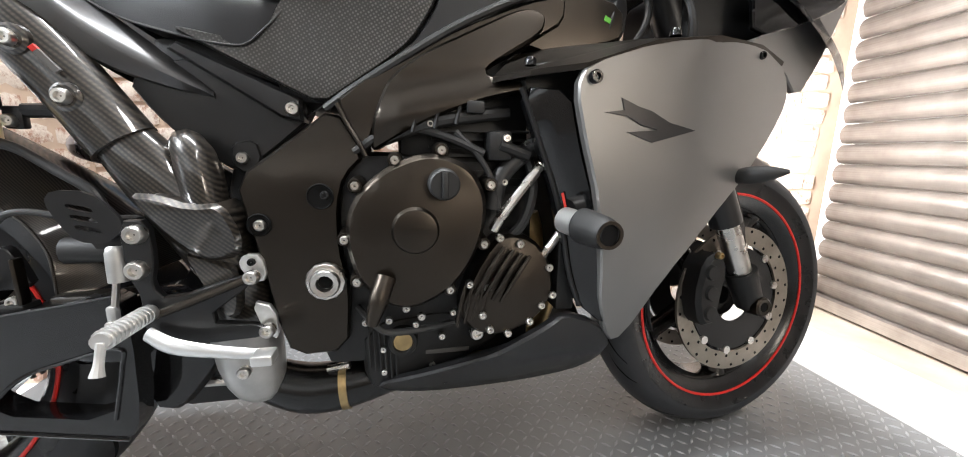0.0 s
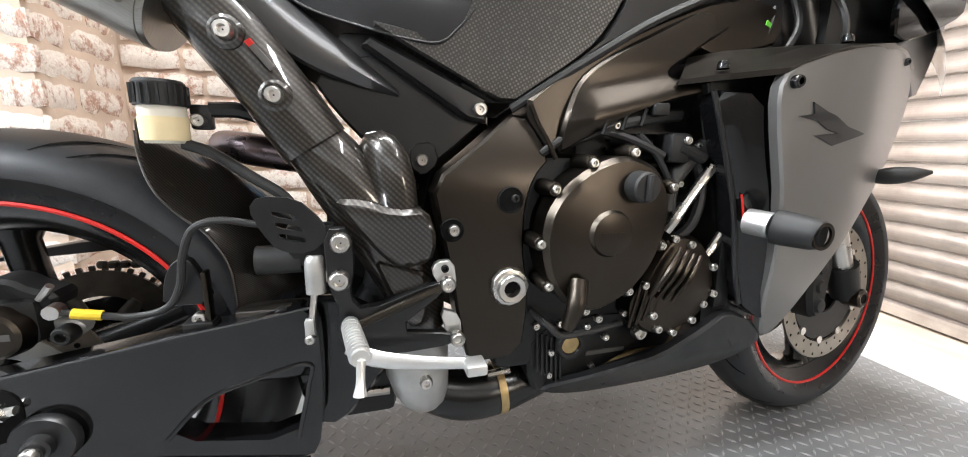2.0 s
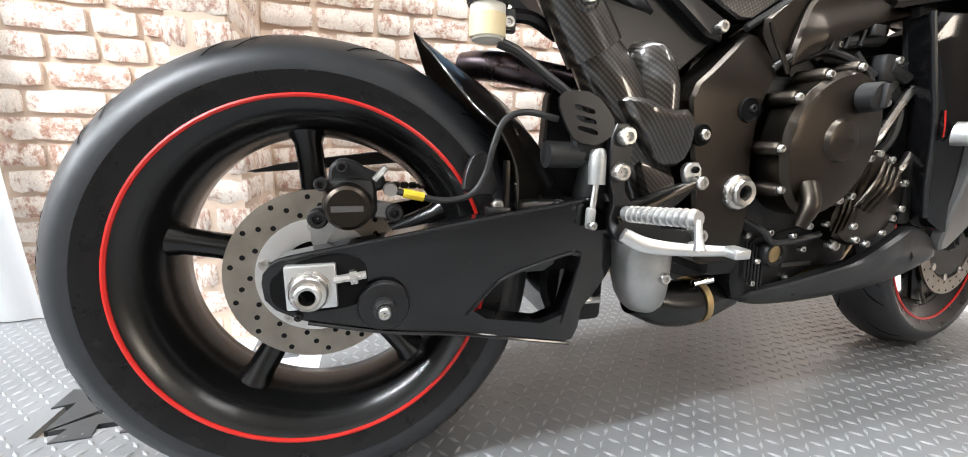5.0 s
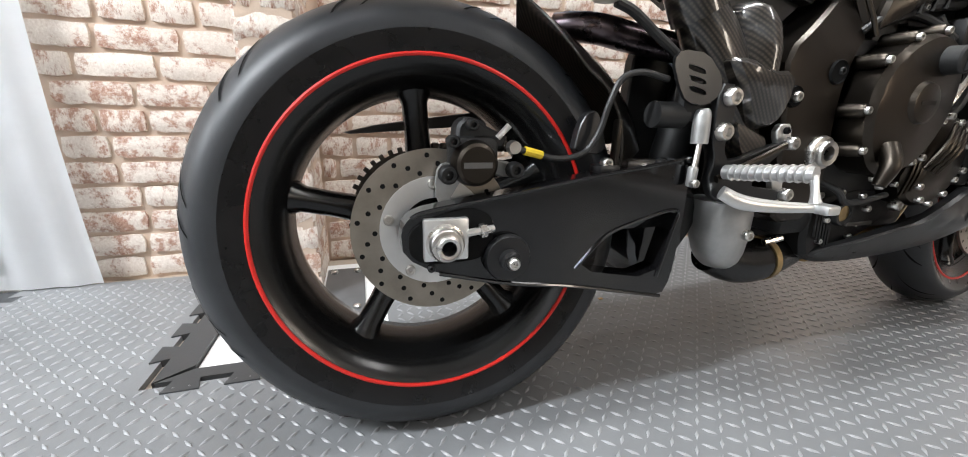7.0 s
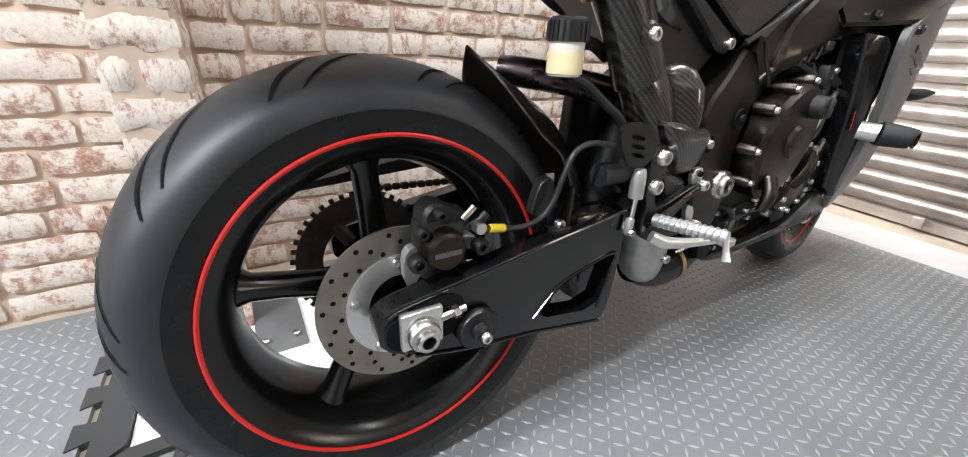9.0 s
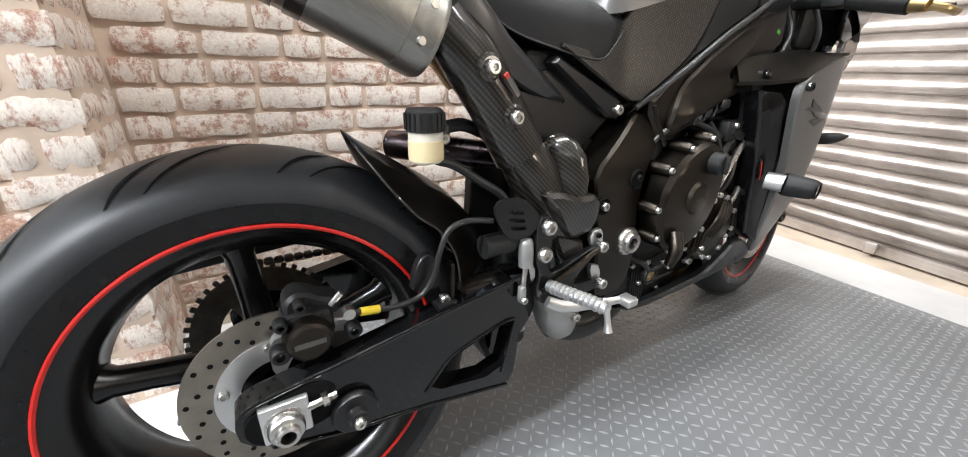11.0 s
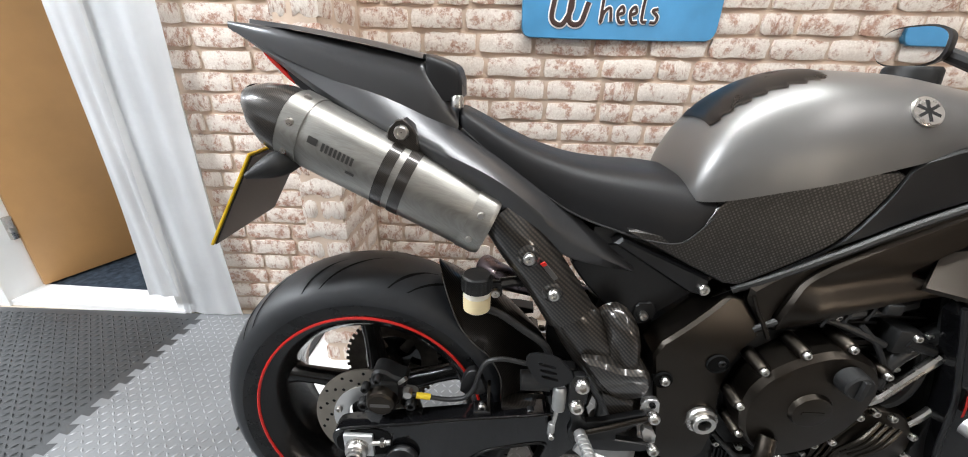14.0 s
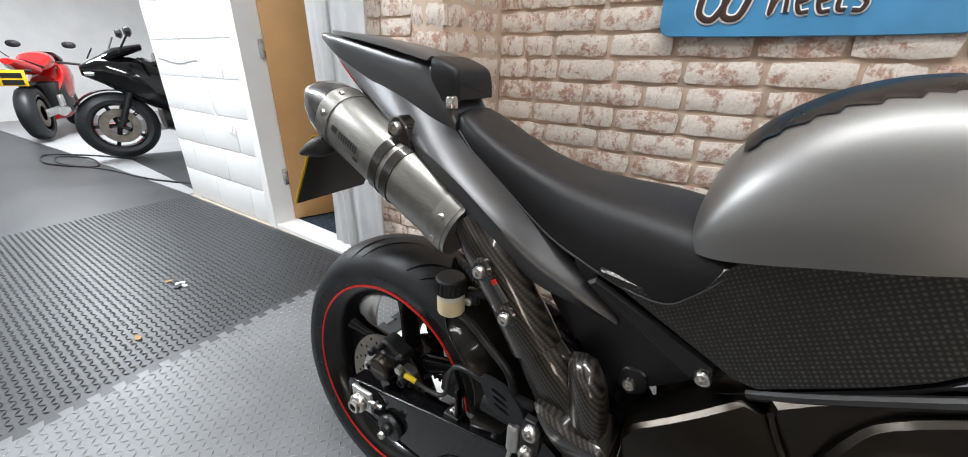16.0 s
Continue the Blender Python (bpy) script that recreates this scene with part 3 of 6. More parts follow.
part("lettering", tube([(0.40, 0.672, 1.16), (0.395, 0.672, 1.105), (0.425, 0.672, 1.09), (0.45, 0.672, 1.13), (0.45, 0.672, 1.16), (0.447, 0.672, 1.10), (0.48, 0.672, 1.095), (0.50, 0.672, 1.15)], 0.007, 8, 6, 0.15), BROWN, sign, "dark brown brush stroke")
for k, pts in enumerate(([(0.545, 1.20), (0.540, 1.10), (0.548, 1.125), (0.565, 1.135), (0.570, 1.10)], [(0.585, 1.118), (0.605, 1.125), (0.600, 1.14), (0.588, 1.125), (0.595, 1.10), (0.612, 1.10)], [(0.622, 1.118), (0.642, 1.125), (0.637, 1.14), (0.625, 1.125), (0.632, 1.10), (0.649, 1.10)], [(0.665, 1.19), (0.660, 1.11), (0.675, 1.10)], [(0.705, 1.135), (0.690, 1.13), (0.705, 1.115), (0.700, 1.10), (0.685, 1.10)])):
    for yy, r, mm in ((0.674, 0.0075, WHITEPRINT), (0.672, 0.0042, BROWN)):
        part("lettering", tube([(x, yy, z) for x, z in pts], r, 8, 6, 0.15), mm, sign, "dark brown brush stroke" if mm is BROWN else "white outline of a brush stroke")

# floor anchor plate in the gap of the mats
anchor = thing("floor_plate", (-0.15, 0.45, -0.006), "grey steel plate bolted to the white floor patch", "floor plate")
part("plate", solid(-0.205, -0.10, 0.29, 0.60, -0.0062, 0.004, bevel=0.002), paint("grey_steel_plate", (0.17, 0.175, 0.18), 0.45, 0.5, 0.15, 12, 300, 0.2), anchor)
for px, py in ((-0.12, 0.325), (-0.12, 0.565), (-0.185, 0.325), (-0.185, 0.565)):
    part("bolt", turned([(0.0, 0.011), (0.006, 0.011), (0.010, 0.008), (0.010, 0.0)], (px, py, 0.003), 8, "Z"), STEEL, anchor)

# things on the floor
leaf = part("leaf", panel([(-1.20, 0), (-1.175, 0.012), (-1.15, 0.004), (-1.165, -0.010), (-1.18, -0.012)], 0.0, 0.002, edge=0, soft=1, fine=0.01), LEAF)
leaf.matrix_basis = Matrix.Translation((0, -0.25, 0.006)) @ Matrix.Rotation(radians(-80), 4, "X")
tagged(leaf, "small dry brown leaf on the dark mat", "leaf")
litter = thing("litter", (-1.49, 0.0, 0.0), "scrap of torn black and white packaging on the dark mat", "litter")
for k, (dx, dy, w, mm) in enumerate(((-0.03, 0.0, 0.022, PLASTIC), (0.0, 0.01, 0.02, SHEET), (0.025, -0.005, 0.022, PLASTIC), (0.04, 0.012, 0.016, SHEET), (-0.06, -0.012, 0.014, LEAF))):
    bm = solid(-w, w, -w * 0.5, w * 0.5, 0.0, 0.006, bevel=0.002)
    bmesh.ops.transform(bm, matrix=Matrix.Translation((-1.49 + dx, dy, 0.001)) @ Matrix.Rotation(k * 1.1, 4, "Z"), verts=bm.verts)
    part("scrap", bm, mm, litter)
for k, (lx, ly) in enumerate(((0.50, 0.22), (0.30, -0.55))):
    crumb = part("leaf_scrap", solid(lx - 0.006, lx + 0.006, ly - 0.004, ly + 0.004, 0.0008, 0.004, bevel=0.001), LEAF)
    tagged(crumb, "tiny scrap of dry leaf on the grey mat", "leaf scrap")
cable = part("floor_cable", tube([(-2.96, 0.86, 0.004), (-3.6, 0.62, 0.004), (-4.3, 0.50, 0.004), (-4.9, 0.32, 0.004), (-5.3, 0.38, 0.004), (-5.0, 0.55, 0.004), (-4.5, 0.48, 0.006), (-5.0, 0.24, 0.008), (-5.5, 0.33, 0.006), (-5.1, 0.62, 0.004), (-4.6, 0.80, 0.004)], 0.008, 6), HOSE)
tagged(cable, "looped black power cable lying on the floor", "cable")

# ---- the motorcycle: rear axle over the origin, nose towards +x ----
bike = thing("motorcycle", (0, 0, 0), "matt grey and black sports motorcycle standing upright on tread mats", "motorcycle")
AX = (0.004, 0.0, 0.314)
FX = (1.418, 0.0, 0.300)


def wheel(name, c, rim_r, half, tyre_prof, spokes, first, tape_r, tape_y):
    """Cast wheel: rim with its spokes and tyre as parts."""
    k = rim_r
    prof = [(k, -half), (k + 0.004, -half - 0.002), (k + 0.004, -half + 0.006), (k - 0.008, -half + 0.012), (k - 0.018, -half + 0.022), (k - 0.024, -0.03), (k - 0.026, 0.0), (k - 0.024, 0.03), (k - 0.018, half - 0.022), (k - 0.008, half - 0.012), (k + 0.004, half - 0.006), (k + 0.004, half + 0.002), (k, half),
            (k - 0.012, half - 0.006), (k - 0.030, half - 0.026), (k - 0.036, 0.028), (k - 0.040, 0.0), (k - 0.036, -0.028), (k - 0.030, -half + 0.026), (k - 0.012, -half + 0.006)]
    w = part(name, turned(prof, c, 96, close=True), BARREL, bike, "black cast alloy wheel with a red rim tape")
    tyre = part("tyre", turned(tyre_prof, c, 120), RUBBER, w, "black sports tyre with curved grooves", 60)
    for rows, s in ((tyre_prof[:4], -1), (tyre_prof[:-5:-1], 1)):
        rows = rows[:3] + [tuple(p + (q - p) * 0.25 for p, q in zip(rows[2], rows[3]))]
        part("sidewall", turned([(r + 0.0004, h + s * 0.0008) for i, (r, h) in enumerate(rows)], c, 120), SIDEWALL, tyre, "smooth black sidewall", 60)
    t = 0.0026
    for s in (-1, 1):
        part("rim_tape", turned([(tape_r - t, s * (tape_y + 0.0012)), (tape_r, s * (tape_y + 0.0022)), (tape_r + t, s * (tape_y + 0.0012)), (tape_r + t, s * (tape_y - 0.001)), (tape_r - t, s * (tape_y - 0.001))], c, 96, close=True), RED, w, "thin red tape")
    part("hub", turned([(0.02, -half * 0.75), (0.045, -half * 0.75), (0.052, -half * 0.5), (0.058, 0), (0.052, half * 0.5), (0.045, half * 0.75), (0.02, half * 0.75)], c, 32, close=True), BARREL, w)
    for i in range(spokes):
        a = radians(first + 360 * i / spokes)
        d, q = Vector((math.cos(a), 0, math.sin(a))), Vector((-math.sin(a), 0, math.cos(a)))
        rings = []
        for r, wd, th, yy in ((0.040, 0.026, 0.024, 0.0), (0.09, 0.021, 0.022, -0.004), (0.14, 0.0185, 0.020, -0.010), (rim_r - 0.05, 0.019, 0.020, -0.016), (rim_r - 0.028, 0.030, 0.028, -0.016)):
            m = Vector(c) + d * r + Vector((0, yy * (1 if half > 0.06 else 0.3), 0))
            rings.append([m + q * wd * math.cos(2 * math.pi * j / 12) + Vector((0, th * math.sin(2 * math.pi * j / 12), 0)) for j in range(12)])
        part("spoke", loft(rings), BARREL, w)
    return w


def tyre_profile(rim_r, half, bead, top, n=11):
    out = [(rim_r - 0.002, -bead), (rim_r + 0.010, -bead - 0.005), (rim_r + 0.026, -half + 0.003)]
    edge = rim_r + 0.042
    for i in range(n + 1):
        y = -half + 2 * half * i / n
        u = abs(y) / half
        out.append((top - (top - edge) * (1 - math.sqrt(max(0.0, 1 - (0.93 * u) ** 2))) / (1 - math.sqrt(1 - 0.93 ** 2)), y))
    return out + [(rim_r + 0.026, half - 0.003), (rim_r + 0.010, bead + 0.005), (rim_r - 0.002, bead)]


def radius_at(y, rim_r, half, top):
    u = abs(y) / half
    edge = rim_r + 0.042
    return top - (top - edge) * (1 - math.sqrt(max(0.0, 1 - (0.93 * u) ** 2))) / (1 - math.sqrt(1 - 0.93 ** 2))


def tread(parent, c, rim_r, half, top, count, widest):
    """Curved grooves across the tread, one narrow ribbon each, dark in place of their shade."""
    for side in (-1, 1):
        for k in range(count):
            a0 = 2 * math.pi * (k + (0.5 if side > 0 else 0)) / count
            long = 0.42 if k % 2 else 0.26
            verts, faces, n = [], [], 9
            for i in range(n + 1):
                u = i / n
                y = side * (0.010 + (widest - 0.010) * u ** 1.15 + (0.012 if k % 2 == 0 else 0) * (1 - u))
                a = a0 + long * (u ** 0.8)
                wide = 0.0044 * math.sin(math.pi * min(max(u, 0.10), 0.90)) + 0.0006
                r = radius_at(y, rim_r, half, top) + 0.0009
                for s in (-1, 1):
                    aa = a + s * wide / r
                    verts.append((c[0] + r * math.cos(aa), y, c[2] + r * math.sin(aa)))
            for i in range(n):
                faces.append((2 * i, 2 * i + 1, 2 * i + 3, 2 * i + 2))
            me = bpy.data.meshes.new("groove")
            me.from_pydata(verts, [], faces)
            me.materials.append(GROOVE)
            ob = new("groove", me)
            ob.parent = parent
            ob.matrix_parent_inverse = parent.matrix_world.inverted()


rear = wheel("rear_wheel", AX, 0.227, 0.088, tyre_profile(0.227, 0.096, 0.085, 0.322), 5, 94, 0.2285, 0.089)
tread(rear, AX, 0.227, 0.096, 0.322, 22, 0.080)
front = wheel("front_wheel", FX, 0.222, 0.048, tyre_profile(0.222, 0.061, 0.046, 0.298), 5, 60, 0.2235, 0.049)
tread(front, FX, 0.222, 0.061, 0.298, 18, 0.05)


def drilled_disc(name, c, y, r_in, r_out, thick, parent, rows, per_row, label):
    d = part(name, turned([(r_in, y - thick), (r_out, y - thick), (r_out, y + thick), (r_in, y + thick)], c, 72, close=True), DISC, parent, label)
    # flat dark discs give the shade of the drilled holes
    hole = turned([(0.0, 0.0), (0.0035, 0.0)], (0, 0, 0), 8)
    data = mesh_from("drill_hole", hole, GROOVE)
    for i in range(per_row):
        for j in range(rows):
            a = 2 * math.pi * (i + j / rows) / per_row
            r = r_in + (r_out - r_in) * (0.22 + 0.56 * j / max(1, rows - 1))
            ob = new("drill_hole", data)
            ob.parent = d
            ob.matrix_parent_inverse = d.matrix_world.inverted()
            ob.matrix_basis = Matrix.Translation((c[0] + r * math.cos(a), y - thick - 0.0004, c[2] + r * math.sin(a)))
    return d


disc = drilled_disc("rear_brake_disc", AX, -0.083, 0.071, 0.111, 0.0025, bike, 3, 14, "drilled steel brake disc, browned by heat")
part("carrier", turned([(0.045, -0.088), (0.074, -0.088), (0.074, -0.080), (0.045, -0.080)], AX, 48, close=True), ALLOY, disc, "dull alloy disc carrier")
for k in range(5):
    a = radians(20 + 72 * k)
    bolt(disc, AX[0] + 0.064 * math.cos(a), -0.088, AX[2] + 0.064 * math.sin(a), 0.007)

# sprocket and chain on the far side
sp = part("sprocket", turned([(0.070, 0.098), (0.112, 0.098), (0.112, 0.104), (0.070, 0.104)], AX, 60, close=True), CHAIN, bike, "dark steel chain sprocket")
for k in range(42):
    a = 2 * math.pi * k / 42
    bm = solid(-0.004, 0.005, 0.0985, 0.1035, -0.0042, 0.0042, bevel=0.0012, seg=1)
    bmesh.ops.transform(bm, matrix=Matrix.Translation((AX[0] + 0.115 * math.cos(a), 0, AX[2] + 0.115 * math.sin(a))) @ Matrix.Rotation(-a, 4, "Y"), verts=bm.verts)
    part("tooth", bm, CHAIN, sp)
for k in range(5):
    a = radians(50 + 72 * k)
    part("sprocket_arm", tube([(AX[0] + 0.04 * math.cos(a), 0.098, AX[2] + 0.04 * math.sin(a)), (AX[0] + 0.076 * math.cos(a), 0.101, AX[2] + 0.076 * math.sin(a))], 0.012, 8, 2, 0.35), CHAIN, sp)
chain_path = []
for k in range(26):
    chain_path.append((0.01 + 0.0155 * k, 0.435 - 0.0006 * k))
for i, (cx, cz) in enumerate(chain_path):
    part("chain_link", solid(cx - 0.0075, cx + 0.0075, 0.094 if i % 2 else 0.096, 0.108 if i % 2 else 0.106, cz - 0.006, cz + 0.006, bevel=0.003, seg=1), CHAIN, sp)
part("chain_guard", panel([(-0.13, 0.428), (-0.05, 0.448), (0.18, 0.478), (0.34, 0.475), (0.34, 0.455), (0.18, 0.452), (0.0, 0.438)], 0.088, 0.03, edge=0.002), MATT_BLACK, bike, "black chain guard")

# the bike leans a little to its far side, on its stand
LEAN = radians(-5.9)
rear_lean = Matrix.Translation((0.004, 0.0065, 0.3007)) @ Matrix.Rotation(LEAN, 4, "X") @ Matrix.Translation((-AX[0], 0, -AX[2]))
for ob in (rear, disc, sp):
    ob.matrix_basis = rear_lean
# the loaded tyre is pressed flat where it meets the mat
for ob in rear.children:
    if ob.name.startswith("tyre"):
        for v in ob.data.vertices:
            p = rear_lean @ v.co
            if p.z < 0.001:
                v.co = rear_lean.inverted() @ Vector((p.x, p.y, 0.001))

# swingarm, both sides
SW = [(-0.048, 0.330), (-0.036, 0.345), (-0.014, 0.353), (0.088, 0.369), (0.21, 0.390), (0.30, 0.403), (0.356, 0.412), (0.366, 0.36), (0.360, 0.23), (0.345, 0.199), (0.273, 0.214), (0.179, 0.234), (0.092, 0.247), (-0.002, 0.27), (-0.045, 0.295)]
CUT = [(0.185, 0.258), (0.232, 0.303), (0.277, 0.321), (0.353, 0.338), (0.349, 0.306), (0.331, 0.230)]
swing = part("swingarm", panel(SW, lambda x, z: -0.143 + 0.03 * max(0.0, 0.02 - x), 0.034, edge=0.0, fine=0.05, holes=[CUT]), GLOSS, bike, "gloss black braced swingarm")
for pts in ([(-0.036, -0.1435, 0.344), (-0.014, -0.1435, 0.352), (0.088, -0.1435, 0.368), (0.21, -0.1435, 0.389), (0.30, -0.1435, 0.402), (0.360, -0.1435, 0.412)], [(0.190, -0.1435, 0.260), (0.232, -0.1435, 0.303), (0.277, -0.1435, 0.321), (0.348, -0.1435, 0.337), (0.348, -0.1435, 0.306), (0.331, -0.1435, 0.233)], [(-0.002, -0.1435, 0.271), (0.092, -0.1435, 0.248), (0.179, -0.1435, 0.235), (0.273, -0.1435, 0.215), (0.343, -0.1435, 0.200)]):
    part("edge_bead", tube(pts, 0.0028, 8), GLOSS, swing)
part("slot", panel([(-0.040, 0.300), (-0.038, 0.335), (0.03, 0.357), (0.066, 0.345), (0.068, 0.310), (0.055, 0.286), (-0.02, 0.284)], -0.1450, 0.003, edge=0.001, soft=2), GROOVE, swing, "axle slot, its shade a flat dark patch")
part("inner_beam", panel(SW, 0.115, 0.03, edge=0.0, fine=0.05, holes=[CUT]), GLOSS, swing)
part("brace", panel([(0.30, 0.405), (0.425, 0.400), (0.456, 0.305), (0.440, 0.268), (0.380, 0.195), (0.335, 0.205)], -0.088, 0.17, edge=0.012, fine=0.03), GLOSS, swing)
part("cross_beam", solid(0.27, 0.36, -0.12, 0.12, 0.30, 0.40, bevel=0.015), GLOSS, swing)
blk = part("axle_block", solid(-0.022, 0.033, -0.153, -0.140, 0.291, 0.344, bevel=0.0025), ALLOY, bike, "bare alloy chain adjuster block")
bmesh_nut = turned([(0.009, -0.155), (0.009, -0.176), (0.0125, -0.177), (0.0145, -0.175), (0.0145, -0.168), (0.019, -0.167), (0.021, -0.164), (0.021, -0.155), (0.024, -0.154), (0.024, -0.152)], AX, 24)
part("axle_nut", bmesh_nut, STEEL, blk, "steel axle nut with a hollow axle")
part("axle_bore", turned([(0.0, -0.158), (0.0092, -0.158)], AX, 20), GROOVE, blk)
part("adjuster_screw", tube([(0.030, -0.150, 0.324), (0.066, -0.150, 0.328)], 0.005, 8, 2), STEEL, blk)
part("adjuster_nut", tube([(0.048, -0.150, 0.326), (0.056, -0.150, 0.327)], 0.009, 6, 2), STEEL, blk)
bob = part("paddock_bobbin", turned([(0.0, -0.172), (0.010, -0.172), (0.010, -0.168), (0.013, -0.166), (0.014, -0.158), (0.029, -0.157), (0.031, -0.153), (0.031, -0.147), (0.028, -0.143)], (0.085, 0, 0.288), 32), MATT_BLACK, bike, "black paddock stand bobbin")
bolt(bob, 0.085, -0.172, 0.288, 0.008)
bolt(swing, -0.012, -0.142, 0.279, 0.005, MATT_BLACK)

# rear caliper and its hose
cal = part("rear_caliper", solid(0.020, 0.082, -0.122, -0.070, 0.384, 0.440, bevel=0.014), CAST, bike, "black rear brake caliper")
part("piston_cap", turned([(0.0, -0.137), (0.022, -0.137), (0.026, -0.134), (0.028, -0.127), (0.030, -0.115)], (0.048, 0, 0.405), 28), COVER, cal)
part("print", solid(0.030, 0.066, -0.1376, -0.1366, 0.401, 0.408), PRINT, cal, "plain grey bar")
part("bracket", panel([(0.004, 0.352), (0.004, 0.392), (0.014, 0.404), (0.030, 0.398), (0.090, 0.385), (0.104, 0.384), (0.110, 0.396), (0.100, 0.406), (0.030, 0.412), (0.020, 0.385), (0.018, 0.352)], -0.104, 0.016, edge=0.003), DULL, cal)
part("bridge", panel([(0.026, 0.432), (0.028, 0.452), (0.040, 0.462), (0.058, 0.458), (0.070, 0.448), (0.094, 0.440), (0.090, 0.420), (0.050, 0.424)], -0.112, 0.03, edge=0.006), CAST, cal)
for bx, bz, r in ((0.014, 0.392, 0.012), (0.102, 0.396, 0.011), (0.020, 0.432, 0.008), (0.044, 0.452, 0.007)):
    bolt(cal, bx, -0.118, bz, r, CAST, high=0.012)
part("bleed_nipple", tube([(0.080, -0.112, 0.436), (0.094, -0.116, 0.452)], 0.004, 8, 2), STEEL, cal)
part("banjo", turned([(0.0, -0.130), (0.008, -0.130), (0.009, -0.118)], (0.098, 0, 0.425), 10), STEEL, cal)
hose = part("brake_hose", tube([(0.098, -0.125, 0.425), (0.125, -0.122, 0.418), (0.165, -0.120, 0.410), (0.200, -0.122, 0.418), (0.218, -0.126, 0.445), (0.226, -0.130, 0.480), (0.240, -0.132, 0.512), (0.268, -0.134, 0.522), (0.31, -0.135, 0.515)], 0.0042, 10), HOSE, bike, "black braided brake hose")
part("tag", tube([(0.113, -0.124, 0.421), (0.138, -0.121, 0.415)], 0.0058, 10, 2), LABEL, hose, "yellow tag")
gd = part("hose_guide", panel([(0.190, 0.415), (0.196, 0.450), (0.206, 0.470), (0.222, 0.474), (0.232, 0.455), (0.244, 0.415)], -0.112, 0.012, edge=0.002), MATT_BLACK, bike, "black hose guide bracket")
bolt(gd, 0.234, -0.126, 0.404, 0.008)
part("base", solid(0.218, 0.250, -0.138, -0.110, 0.390, 0.402, bevel=0.003), MATT_BLACK, gd)
part("strut", solid(0.242, 0.248, -0.135, -0.12, 0.400, 0.462, bevel=0.002), COVER, gd)

# carbon hugger over the tyre, rising to a point: rows of the near edge (x, y, z) and the crown (x, z)
HUG = [(0.268, 0.112, 0.396, 0.374, 0.425), (0.268, 0.110, 0.430, 0.350, 0.470), (0.262, 0.106, 0.465, 0.318, 0.508), (0.240, 0.102, 0.503, 0.286, 0.540), (0.214, 0.098, 0.524, 0.250, 0.566), (0.187, 0.087, 0.557, 0.207, 0.593), (0.163, 0.052, 0.598, 0.168, 0.618), (0.143, 0.006, 0.635, 0.143, 0.637)]
near_edge = spline([Vector(r[:3]) for r in HUG], 5)
crown = spline([Vector((r[3], 0, r[4])) for r in HUG], 5)
rings = []
for e, c in zip(near_edge, crown):
    row = []
    for j in range(17):
        a = j / 8 - 1
        k = abs(a) ** 1.7
        row.append((c.x + (e.x - c.x) * k, a * e.y, c.z + (e.z - c.z) * k))
    rings.append(row)
bm = loft(rings, caps=False, closed=False)
bmesh.ops.solidify(bm, geom=bm.faces[:], thickness=0.0025)
hug = part("hugger", bm, CARBON_FINE, bike, "glossy carbon fibre rear hugger", 50)
part("near_rim", tube([(e.x, -e.y, e.z) for e in near_edge[::3]], 0.002, 8, 4), CARBON_FINE, hug)
foot = part("mount_foot", solid(0.268, 0.352, -0.128, -0.092, 0.392, 0.408, bevel=0.006), CARBON_FINE, hug)
bolt(foot, 0.322, -0.129, 0.402, 0.008, MATT_BLACK)

# ---- frame and engine ----
FL = [(0.508, 0.562), (0.573, 0.612), (0.634, 0.664), (0.676, 0.596), (0.648, 0.567), (0.637, 0.528), (0.636, 0.466), (0.648, 0.401), (0.640, 0.303), (0.560, 0.300), (0.545, 0.360), (0.532, 0.443), (0.520, 0.500)]
FU = [(0.632, 0.664), (0.672, 0.698), (0.72, 0.727), (0.805, 0.773), (0.90, 0.814), (0.965, 0.83), (0.965, 0.79), (0.925, 0.765), (0.823, 0.704), (0.735, 0.706), (0.700, 0.660), (0.676, 0.596)]


def frame_y(x, z):
    return -0.142 + 0.55 * max(0.0, z - 0.56) ** 1.3 + 0.10 * max(0.0, 0.35 - z)


frame_part = part("frame_plate", panel(FL, frame_y, 0.05, edge=0.006, soft=1), FRAME, bike, "satin black alloy frame plate")
spar = part("frame_spar", panel(FU, lambda x, z: frame_y(x, min(z, 0.625)) - 0.004, 0.06, edge=0.008, soft=1), FRAME, bike, "satin black alloy frame spar")
part("weld", tube([(0.641, -0.134, 0.664), (0.652, -0.136, 0.640), (0.665, -0.140, 0.618), (0.677, -0.143, 0.594)], 0.0035, 8), FRAME, spar, "rough weld seam")
for nm, o, yy in (("frame_plate_far", FL, -0.135), ("frame_spar_far", FU, -0.125)):
    part(nm, panel(o, yy, 0.05, edge=0.006, mirror=True), FRAME, bike, "satin black alloy frame, far side")
SWOOP = [(0.681, 0.597), (0.688, 0.650), (0.710, 0.702), (0.760, 0.737), (0.830, 0.772), (0.900, 0.808), (0.935, 0.800), (0.930, 0.772), (0.875, 0.738), (0.838, 0.712), (0.880, 0.704), (0.930, 0.700), (0.905, 0.689), (0.835, 0.673), (0.765, 0.646), (0.712, 0.616)]


